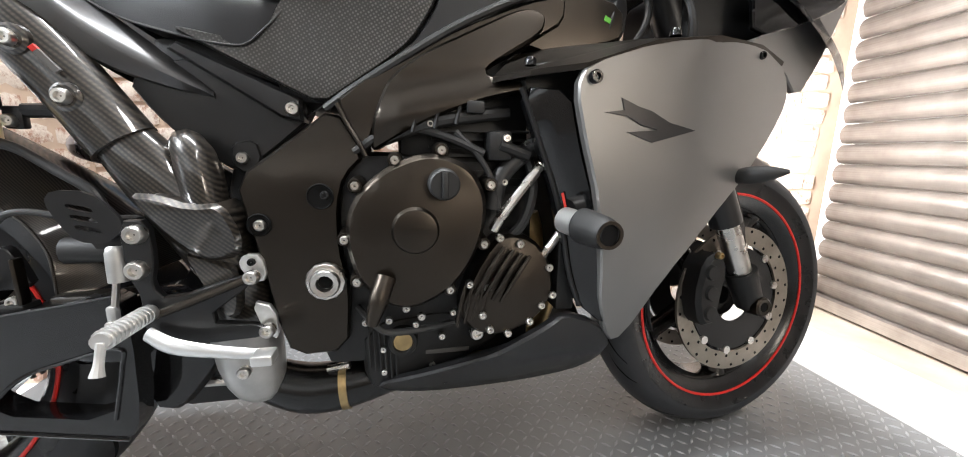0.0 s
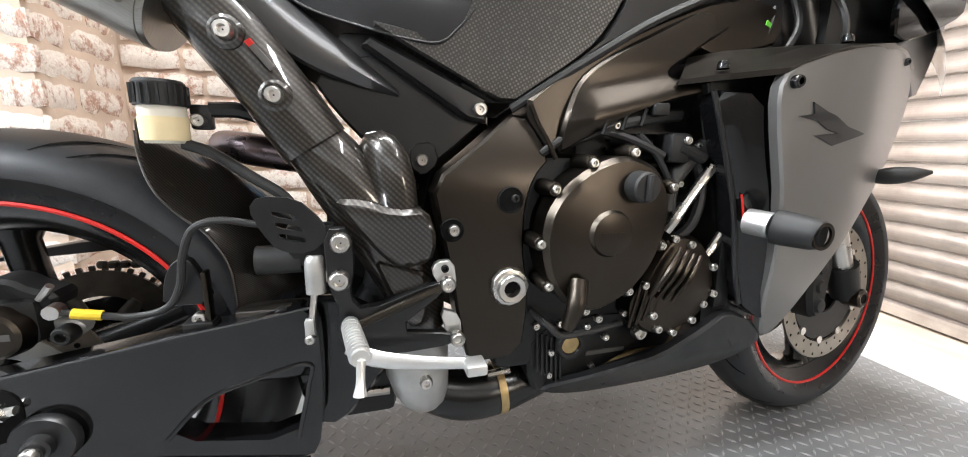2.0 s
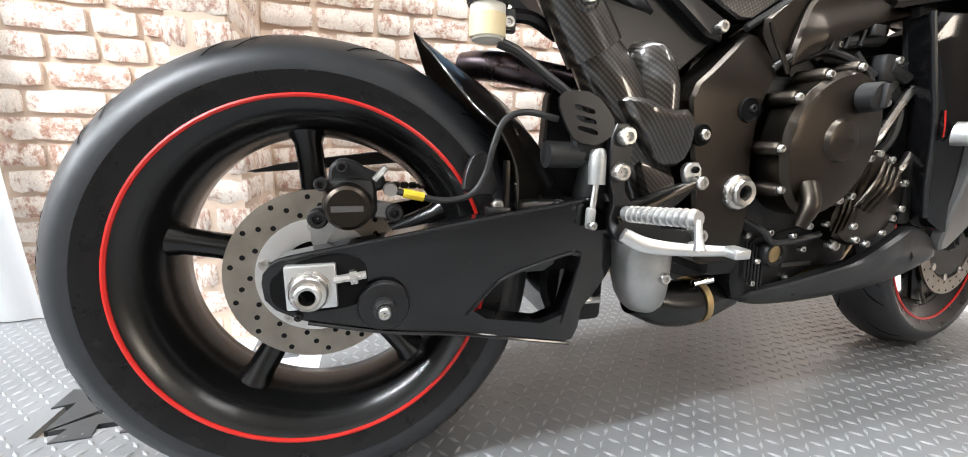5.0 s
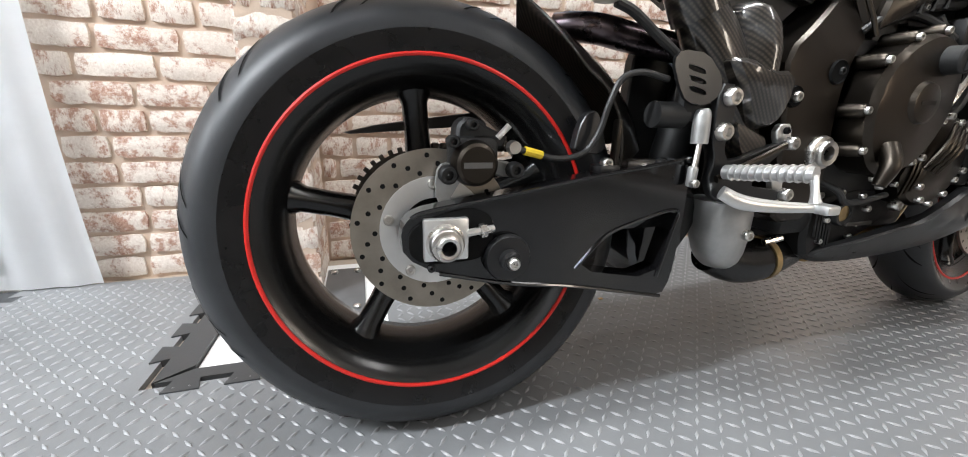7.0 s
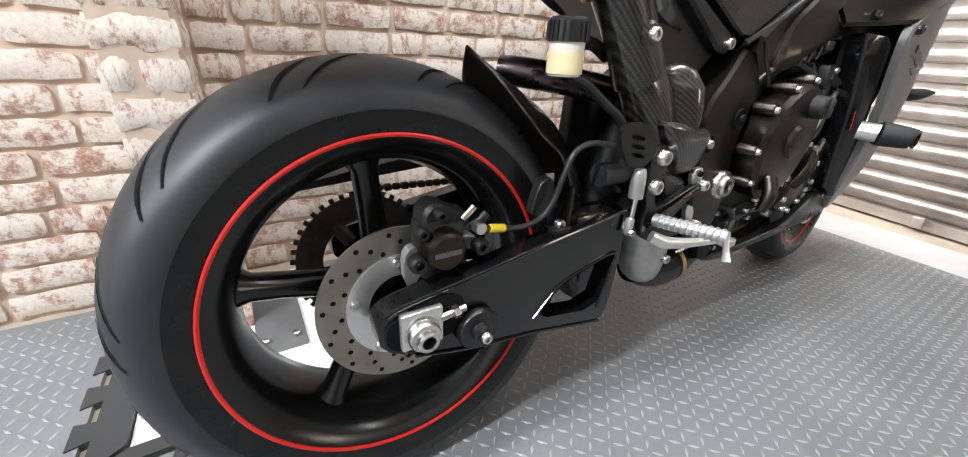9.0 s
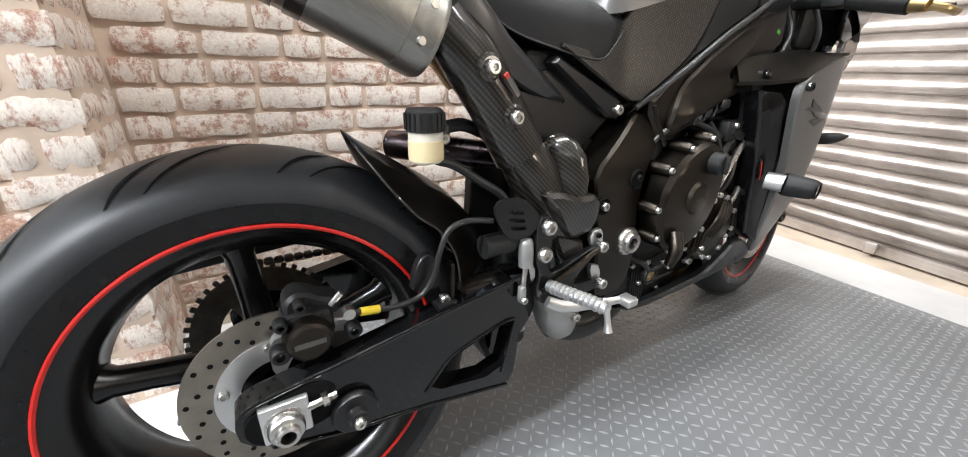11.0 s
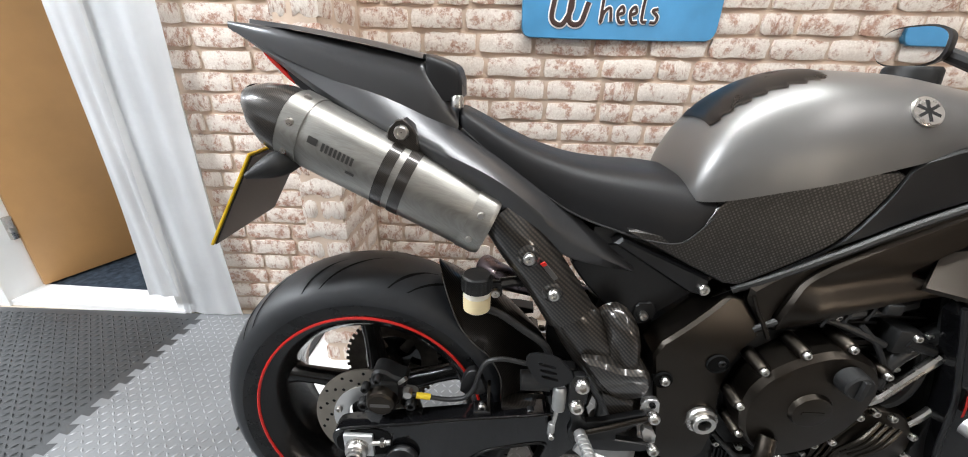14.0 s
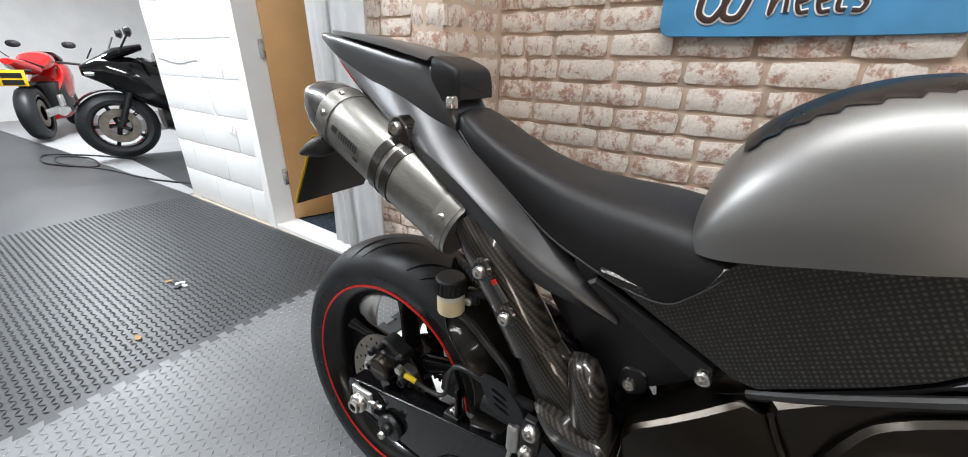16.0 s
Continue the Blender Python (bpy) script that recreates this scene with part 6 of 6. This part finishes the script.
joint = part("exhaust_joint", loft([[(x + r * math.cos(2 * math.pi * k / 28), -0.096 + r * math.sin(2 * math.pi * k / 28), z) for k in range(28)] for x, z, r in ((0.487, 0.338, 0.046), (0.488, 0.318, 0.048), (0.491, 0.280, 0.046), (0.495, 0.250, 0.041), (0.498, 0.232, 0.034), (0.500, 0.221, 0.024), (0.501, 0.216, 0.010))]), DULL, bike, "sand-cast alloy exhaust cover", 50)
bolt(joint, 0.497, -0.144, 0.288, 0.009)
part("collector", tube([(0.50, -0.075, 0.235), (0.56, -0.08, 0.215), (0.62, -0.08, 0.215), (0.70, -0.07, 0.225)], [0.034, 0.040, 0.040, 0.034], 20), BARREL, bike, "dark exhaust collector")
cl = part("exhaust_clamp", tube([(0.618, -0.08, 0.216), (0.630, -0.08, 0.217)], 0.0425, 24, 2), BRASS, bike, "brass-coloured exhaust clamp")
part("clamp_screw", tube([(0.600, -0.10, 0.255), (0.635, -0.105, 0.262)], 0.006, 8, 2), STEEL, cl)
part("shock_linkage", solid(0.36, 0.46, -0.05, 0.05, 0.18, 0.28, bevel=0.012), CAST, bike, "dark suspension linkage")
part("tie_rod", tube([(0.35, -0.05, 0.225), (0.45, -0.05, 0.222)], 0.008, 8, 2), STEEL, bike)
part("shock", tube([(0.42, 0.0, 0.26), (0.50, 0.0, 0.60)], 0.035, 14, 2), CAST, bike, "dark rear shock absorber")
part("coil", tube([(0.44 + 0.06 * k / 40, 0.048 * math.cos(k * 0.9), 0.34 + 0.22 * k / 40 + 0.048 * 0.2 * math.sin(k * 0.9)) for k in range(41)], 0.006, 6, 2), CAST, bike)
part("inner_guard", panel([(0.37, 0.60), (0.42, 0.58), (0.52, 0.50), (0.56, 0.36), (0.52, 0.30), (0.40, 0.32), (0.36, 0.42)], 0.02, 0.02, edge=0.004), CAST, bike)

# ---- right foot controls ----
SLOTS = [[(0.324 + 0.003 * k, 0.534 - 0.013 * k), (0.352 + 0.003 * k, 0.528 - 0.013 * k), (0.354 + 0.003 * k, 0.521 - 0.013 * k), (0.326 + 0.003 * k, 0.527 - 0.013 * k)] for k in range(3)]
heel = part("heel_guard", panel([(0.302, 0.536), (0.312, 0.550), (0.352, 0.548), (0.380, 0.520), (0.384, 0.500), (0.362, 0.482), (0.330, 0.486), (0.314, 0.508)], lambda x, z: -0.150 - 0.06 * (x - 0.31), 0.005, edge=0.0, fine=0.05, soft=1, holes=SLOTS), MATT_BLACK, bike, "black anodised heel guard with slots")
rs = part("rearset_plate", panel([(0.378, 0.512), (0.410, 0.512), (0.412, 0.460), (0.404, 0.425), (0.420, 0.405), (0.520, 0.438), (0.530, 0.428), (0.455, 0.372), (0.535, 0.362), (0.540, 0.345), (0.45, 0.340), (0.400, 0.352), (0.385, 0.380), (0.392, 0.410), (0.380, 0.440)], -0.156, 0.010, edge=0.002, soft=1), MATT_BLACK, bike, "black billet rearset plate")
for bx, bz in ((0.398, 0.495), (0.394, 0.449)):
    bolt(rs, bx, -0.156, bz, 0.0125)
tab = part("mount_tab", panel([(0.505, 0.448), (0.512, 0.462), (0.535, 0.462), (0.540, 0.425), (0.520, 0.422)], -0.150, 0.008, edge=0.0015), ALLOY, bike, "bare alloy mounting tab")
bolt(tab, 0.525, -0.160, 0.434, 0.010)
bolt(tab, 0.523, -0.151, 0.452, 0.005, GROOVE)
tab2 = part("mount_tab_low", panel([(0.515, 0.395), (0.545, 0.385), (0.548, 0.335), (0.530, 0.345)], -0.148, 0.008, edge=0.0015), ALLOY, bike)
bolt(tab2, 0.538, -0.159, 0.356, 0.010)
part("top_strut", tube([(0.395, -0.160, 0.383), (0.450, -0.161, 0.404), (0.520, -0.160, 0.432)], 0.0055, 8, 6, 0.8), COVER, rs)
peg = part("foot_peg", tube([(0.404, -0.165, 0.394), (0.409, -0.205, 0.398), (0.415, -0.245, 0.403), (0.419, -0.272, 0.406)], [0.0105, 0.0100, 0.0092, 0.0088], 12, 3), ALLOY, bike, "knurled bright alloy foot peg")
for k in range(11):
    u = k / 10
    c = Vector((0.405, -0.176, 0.395)).lerp(Vector((0.418, -0.264, 0.405)), u)
    part("knurl", turned([(0.0090, -0.0016), (0.0115, -0.0010), (0.0115, 0.0010), (0.0090, 0.0016)], c, 12), ALLOY, peg)
part("feeler", tube([(0.419, -0.270, 0.404), (0.418, -0.276, 0.385), (0.417, -0.280, 0.372)], [0.0048, 0.0045, 0.0068], 10, 4), ALLOY, peg)
lev = part("brake_pedal", tube([(0.400, -0.168, 0.366), (0.430, -0.178, 0.352), (0.480, -0.190, 0.346), (0.545, -0.205, 0.344)], [0.010, 0.011, 0.009, 0.007], 12, 5, 0.6), ALLOY, bike, "bright alloy brake pedal")
part("toe_tip", solid(0.536, 0.562, -0.226, -0.198, 0.337, 0.351, bevel=0.003), ALLOY, lev, "knurled toe tip")
part("push_rod", tube([(0.357, -0.155, 0.382), (0.365, -0.150, 0.440)], 0.004, 8, 2), STEEL, bike)
clev = part("clevis", solid(0.351, 0.363, -0.160, -0.148, 0.372, 0.402, bevel=0.004), DULL, bike, "alloy clevis")
bolt(clev, 0.357, -0.160, 0.378, 0.006)
part("master_cylinder", tube([(0.366, -0.148, 0.432), (0.366, -0.146, 0.470), (0.366, -0.145, 0.478)], [0.0115, 0.0115, 0.008], 14, 2), DULL, bike, "grey rear master cylinder")
part("master_body", solid(0.335, 0.392, -0.142, -0.118, 0.462, 0.515, bevel=0.008), CAST, bike)
part("brake_light_switch", tube([(0.30, -0.125, 0.470), (0.35, -0.125, 0.470)], 0.018, 12, 2), PLASTIC, bike)

# rear brake reservoir
rr = part("rear_reservoir", turned([(0.0, 0.606), (0.019, 0.606), (0.021, 0.610), (0.022, 0.645), (0.0, 0.645)], (0.220, -0.112, 0), 24, "Z"), MILKY, bike, "milky rear brake reservoir half full of amber fluid")
part("fluid_band", turned([(0.0223, 0.609), (0.0225, 0.612), (0.0227, 0.634), (0.022, 0.634)], (0.220, -0.112, 0), 24, "Z"), FLUID, rr, "amber brake fluid")
part("cap", turned([(0.0, 0.672), (0.021, 0.672), (0.0235, 0.669), (0.0245, 0.645), (0.0, 0.645)], (0.220, -0.112, 0), 24, "Z"), PLASTIC, rr, "black ribbed cap")
for k in range(20):
    a = 2 * math.pi * k / 20
    part("cap_rib", solid(0.220 + 0.0245 * math.cos(a) - 0.0012, 0.220 + 0.0245 * math.cos(a) + 0.0012, -0.112 + 0.0245 * math.sin(a) - 0.0012, -0.112 + 0.0245 * math.sin(a) + 0.0012, 0.647, 0.667), PLASTIC, rr)
bk = part("reservoir_bracket", solid(0.240, 0.262, -0.100, -0.088, 0.622, 0.650, bevel=0.003), MATT_BLACK, bike)
bolt(bk, 0.250, -0.101, 0.632, 0.008)
part("bracket_arm", tube([(0.258, -0.092, 0.645), (0.29, -0.085, 0.645), (0.33, -0.075, 0.63)], 0.009, 8), MATT_BLACK, bike)
part("reservoir_hose", tube([(0.235, -0.110, 0.606), (0.262, -0.112, 0.596), (0.300, -0.116, 0.570), (0.335, -0.120, 0.545), (0.350, -0.124, 0.515)], 0.0065, 10), HOSE, bike, "black reservoir hose")
part("blued_pipe", tube([(0.228, 0.045, 0.603), (0.250, 0.020, 0.602), (0.280, 0.0, 0.598), (0.33, -0.005, 0.590), (0.42, -0.02, 0.576)], 0.023, 16), paint("blued_titanium", (0.16, 0.13, 0.14), 0.28, 1.0, 0.4, 25, 300, 0.0), bike, "heat-blued exhaust pipe")

# ---- the two motorcycles at the far end ----
def far_wheel(parent, x, r, w, name, turn=0.0):
    h = w / 2
    wheel = part(name, turned([(r * 0.62, -h * 0.8), (r * 0.68, -h * 0.8), (r * 0.68, h * 0.8), (r * 0.62, h * 0.8), (r * 0.60, 0)], (x, 0, r), 32, close=True), GLOSS, parent)
    prof = [(r * 0.68, -h * 0.85), (r * 0.78, -h), (r * 0.90, -h * 0.8), (r * 0.97, -h * 0.4), (r, 0), (r * 0.97, h * 0.4), (r * 0.90, h * 0.8), (r * 0.78, h), (r * 0.68, h * 0.85)]
    part("tyre", turned(prof, (x, 0, r), 40), RUBBER, wheel, "black rubber tyre")
    for k in range(5):
        a = 2 * math.pi * k / 5
        part("spoke", tube([(x, 0, r), (x + r * 0.62 * math.cos(a), 0, r + r * 0.62 * math.sin(a))], [0.022, 0.015], 8, 2), GLOSS, wheel)
    for s in (-1, 1):
        part("brake_disc", turned([(r * 0.28, s * h * 0.75), (r * 0.5, s * h * 0.75), (r * 0.5, s * h * 0.7), (r * 0.28, s * h * 0.7)], (x, 0, r), 28, close=True), DISC, wheel, "steel brake disc")
    return wheel


def ring_at(x, zc, hw, hh, n=14, power=2.4):
    out = []
    for k in range(n):
        a = 2 * math.pi * k / n
        c, s = math.cos(a), math.sin(a)
        out.append((x, hw * math.copysign(abs(c) ** (2 / power), c), zc + hh * math.copysign(abs(s) ** (2 / power), s)))
    return out


def far_bike(name, place, heading, body, label, red, grow=1.0):
    b = thing(name, (0, 0, 0), label, "motorcycle")
    far_wheel(b, 0.0, 0.315, 0.19, "rear_wheel")
    far_wheel(b, 1.41, 0.30, 0.12, "front_wheel")
    part("tail_cowl", loft([ring_at(-0.22, 0.90, 0.05, 0.03), ring_at(0.0, 0.86, 0.10, 0.06), ring_at(0.3, 0.80, 0.13, 0.06)]), body, b)
    part("seat", loft([ring_at(0.10, 0.90, 0.08, 0.02), ring_at(0.3, 0.85, 0.12, 0.03), ring_at(0.52, 0.82, 0.11, 0.03)]), LEATHER, b)
    part("tank", loft([ring_at(0.45, 0.82, 0.09, 0.06), ring_at(0.6, 0.88, 0.15, 0.11), ring_at(0.85, 0.90, 0.15, 0.11), ring_at(1.02, 0.88, 0.09, 0.05)]), body, b)
    part("fairing", loft([ring_at(0.70, 0.52, 0.16, 0.20), ring_at(0.95, 0.58, 0.21, 0.25), ring_at(1.20, 0.70, 0.20, 0.20), ring_at(1.42, 0.78, 0.14, 0.12), ring_at(1.55, 0.78, 0.05, 0.04)]), body, b)
    part("belly_pan", loft([ring_at(0.45, 0.24, 0.08, 0.06), ring_at(0.8, 0.26, 0.15, 0.10), ring_at(1.08, 0.36, 0.15, 0.12)]), body if red else MATT_BLACK, b)
    part("engine", solid(0.42, 0.95, -0.17, 0.17, 0.25, 0.65, bevel=0.03), CAST, b)
    part("swingarm", solid(-0.05, 0.5, -0.13, -0.10, 0.27, 0.36, bevel=0.01), CAST if not red else ALLOY, b)
    part("screen", loft([ring_at(1.10, 0.98, 0.12, 0.03), ring_at(1.30, 0.92, 0.13, 0.05), ring_at(1.46, 0.84, 0.08, 0.03)]), SMOKE, b, "dark windscreen")
    part("hugger", turned([(0.33, -0.09), (0.345, -0.08), (0.345, 0.08), (0.33, 0.09)], (0, 0, 0.315), 10, start=40, end=110), MATT_BLACK, b)
    part("mudguard", turned([(0.315, -0.06), (0.325, -0.05), (0.325, 0.05), (0.315, 0.06)], (1.41, 0, 0.30), 10, start=35, end=140), body, b)
    for s in (-1, 1):
        part("fork_leg", tube([(1.41, s * 0.10, 0.30), (1.16, s * 0.10, 0.86)], 0.026, 10, 2), STEEL if red else CAST, b)
        part("handlebar", tube([(1.12, s * 0.10, 0.88), (1.08, s * 0.34, 0.85)], 0.016, 8, 2), PLASTIC, b)
        mir = part("mirror", loft([ring_at(x, z, w, h, 10) for x, z, w, h in ((1.16, 1.10, 0.02, 0.02), (1.18, 1.10, 0.075, 0.045), (1.21, 1.10, 0.05, 0.03))]), PLASTIC, b)
        mir.matrix_basis = Matrix.Translation((0, s * 0.27, 0))
        part("stalk", tube([(1.30, s * 0.12, 0.93), (1.22, s * 0.22, 1.07)], 0.008, 6, 2), PLASTIC, mir)
        lamp = part("headlight", loft([ring_at(1.42, 0.76, 0.045, 0.03), ring_at(1.535, 0.755, 0.02, 0.015)]), ALLOY, b, "pale headlight lens")
        lamp.matrix_basis = Matrix.Translation((0, s * 0.065, 0))
        ind = part("indicator", tube([(-0.12, s * 0.06, 0.80), (-0.13, s * 0.14, 0.80)], [0.008, 0.018], 8, 2), PLASTIC, b)
    if red:
        plate = part("number_plate", solid(-0.265, -0.257, -0.115, 0.115, 0.64, 0.81, bevel=0.003), YELLOW, b, "yellow number plate")
        for k in range(2):
            part("lettering", solid(-0.2675, -0.2655, -0.085, 0.085, 0.755 - 0.075 * k - 0.03, 0.755 - 0.075 * k + 0.025), DECAL, plate, "plain dark bar")
        part("silencer", tube([(0.55, -0.14, 0.30), (0.30, -0.17, 0.30)], 0.055, 12, 2), ALLOY, b, "bright alloy silencer")
        part("rear_sets", solid(0.34, 0.46, -0.19, -0.15, 0.36, 0.50, bevel=0.01), ALLOY, b)
        part("trellis", tube([(0.45, -0.15, 0.55), (0.75, -0.18, 0.70), (1.0, -0.12, 0.82)], 0.02, 8), REDPAINT, b)
    else:
        part("stripe", tube([(0.85, -0.20, 0.50), (1.05, -0.214, 0.56), (1.25, -0.19, 0.62)], 0.012, 8, 6, 0.3), REDPAINT, b, "dark red stripe")
    b.matrix_world = Matrix.Translation(place) @ Matrix.Rotation(radians(heading), 4, "Z") @ Matrix.Diagonal((grow, grow, grow, 1))
    return b


far_bike("motorcycle_red", (-6.65, 0.56, 0.0), 156, REDPAINT, "red sports motorcycle with a yellow number plate", True)
far_bike("motorcycle_black", (-4.49, 2.32, 0.0), 260, GLOSS, "gloss black sports motorcycle parked behind the block wall", False, 1.08)
quad_slab("floor_mat_bay", [(-4.9, 0.80), (-3.05, 0.70), (-3.05, 2.2), (-4.3, 2.3)], -0.004, 0.0, MAT_DARK, "dark mat under the parked black motorcycle", "floor mat")
quad_slab("floor_mat_bay_far", [(-7.9, 1.15), (-6.6, 1.05), (-6.5, 1.9), (-7.9, 2.0)], -0.004, 0.0, MAT_DARK, "dark mat beside the parked red motorcycle", "floor mat")
cone = part("floor_marker", solid(-7.4, -7.1, 1.35, 1.5, 0.001, 0.05, bevel=0.01), REDPAINT)
tagged(cone, "small orange red block lying on the floor mat", "marker")

# ---- bricks and blocks, last ----
brick_meshes = []
for k in range(7):
    bm = bmesh.new()
    L, H = 1.0, 1.0
    nx, nz = 5, 3
    grid = [[None] * (nz + 1) for _ in range(nx + 1)]
    for i in range(nx + 1):
        for j in range(nz + 1):
            rim = i in (0, nx) or j in (0, nz)
            corner = i in (0, nx) and j in (0, nz)
            dx = random.uniform(-0.02, 0.02) + (0.03 if corner and i == 0 else -0.03 if corner else 0)
            dz = random.uniform(-0.05, 0.05) + (0.06 if corner and j == 0 else -0.06 if corner else 0)
            y = random.uniform(-0.0025, 0.0018) + (0.0045 if rim else 0.0)
            grid[i][j] = bm.verts.new((i / nx - 0.5 + dx * 0.6, y, j / nz - 0.5 + dz))
    for i in range(nx):
        for j in range(nz):
            bm.faces.new((grid[i][j], grid[i][j + 1], grid[i + 1][j + 1], grid[i + 1][j]))
    got = bmesh.ops.extrude_edge_only(bm, edges=[e for e in bm.edges if e.is_boundary])["geom"]
    for v in got:
        if isinstance(v, bmesh.types.BMVert):
            v.co.y = 0.016
    me = mesh_from("brick", bm, BRICK, 60)
    brick_meshes.append(me)

COURSE, JOINT = 0.0672, 0.012
rest = bmesh.new()


def lay_bricks(x_from, x_to, parent, slope, joined_from):
    for row in range(0, 21):
        z = 0.028 + row * COURSE
        x = x_from - random.uniform(0.0, 0.10)
        while x < x_to:
            long = random.choice((0.165, 0.172, 0.160, 0.095))
            a, b = max(x, x_from), min(x + long, x_to)
            x += long + JOINT
            if b - a < 0.025:
                continue
            xc = (a + b) / 2
            m = Matrix.Translation((xc, wall_y(xc) - 0.004 + random.uniform(-0.002, 0.002), z)) @ Matrix.Rotation(math.atan(slope), 4, "Z") @ Matrix.Rotation(random.uniform(-0.012, 0.012), 4, "Y") @ Matrix.Diagonal((b - a, 1.0, COURSE - JOINT, 1))
            me = random.choice(brick_meshes)
            if xc < joined_from and z < 1.24:
                ob = new("brick", me)
                ob.parent = parent
                ob.matrix_parent_inverse = parent.matrix_world.inverted()
                ob.matrix_basis = m
            else:
                n0 = len(rest.verts)
                rest.from_mesh(me)
                rest.verts.ensure_lookup_table()
                bmesh.ops.transform(rest, matrix=m, verts=rest.verts[n0:])


def clad_pier():
    """Bricks on the pier's front and both returns, shorter and longer ones by turns."""
    for row in range(0, 21):
        z = 0.028 + row * COURSE
        for turn, along in ((0, PIER_X1 - PIER_X0), (90, 0.285), (-90, 0.285)):
            cuts = [(0.0, along)] if turn == 0 and row % 2 else [(0.0, along * 0.6), (along * 0.6 + JOINT, along)] if row % 2 else [(0.0, along * 0.36), (along * 0.36 + JOINT, along)]
            for a, b in cuts:
                mid = (a + b) / 2
                p = (PIER_X0 + mid, PIER_Y + 0.004) if turn == 0 else (PIER_X1 - 0.004, PIER_Y + 0.016 + mid) if turn == 90 else (PIER_X0 + 0.004, PIER_Y + 0.016 + mid)
                ob = new("brick", random.choice(brick_meshes))
                ob.parent = pier
                ob.matrix_parent_inverse = pier.matrix_world.inverted()
                ob.matrix_basis = Matrix.Translation((*p, z)) @ Matrix.Rotation(radians(turn), 4, "Z") @ Matrix.Diagonal((b - a, 1.0, COURSE - JOINT, 1))


lay_bricks(-0.83, PIER_X0, wall_a, 0.0, 9)
lay_bricks(PIER_X1, 2.45, wall_b, -0.028, 1.55)
clad_pier()
far = part("bricks", rest, BRICK_FAR, wall_b, angle=60)
tagged(far, "whitewashed bricks further along the wall", "", "", "stuff")

block_meshes = {}
for row in range(11):
    x = -2.935 - (0.22 if row % 2 else 0.0)
    while x < -1.87:
        a, b = max(x, -2.935), min(x + 0.435, -1.865)
        x += 0.44
        if b - a < 0.04:
            continue
        key = round(b - a, 3)
        if key not in block_meshes:
            block_meshes[key] = mesh_from("block", solid(-(b - a) / 2, (b - a) / 2, -0.006, 0.004, -0.1065, 0.1065, bevel=0.005), WHITE, 40)
        ob = new("block", block_meshes[key])
        ob.parent = wall_c
        ob.matrix_parent_inverse = wall_c.matrix_world.inverted()
        ob.matrix_basis = Matrix.Translation(((a + b) / 2, 0.664 + 0.0091 * ((a + b) / 2 + 2.94) - 0.0015, 0.10 + row * 0.218)) @ Matrix.Rotation(0.0091, 4, "Z")
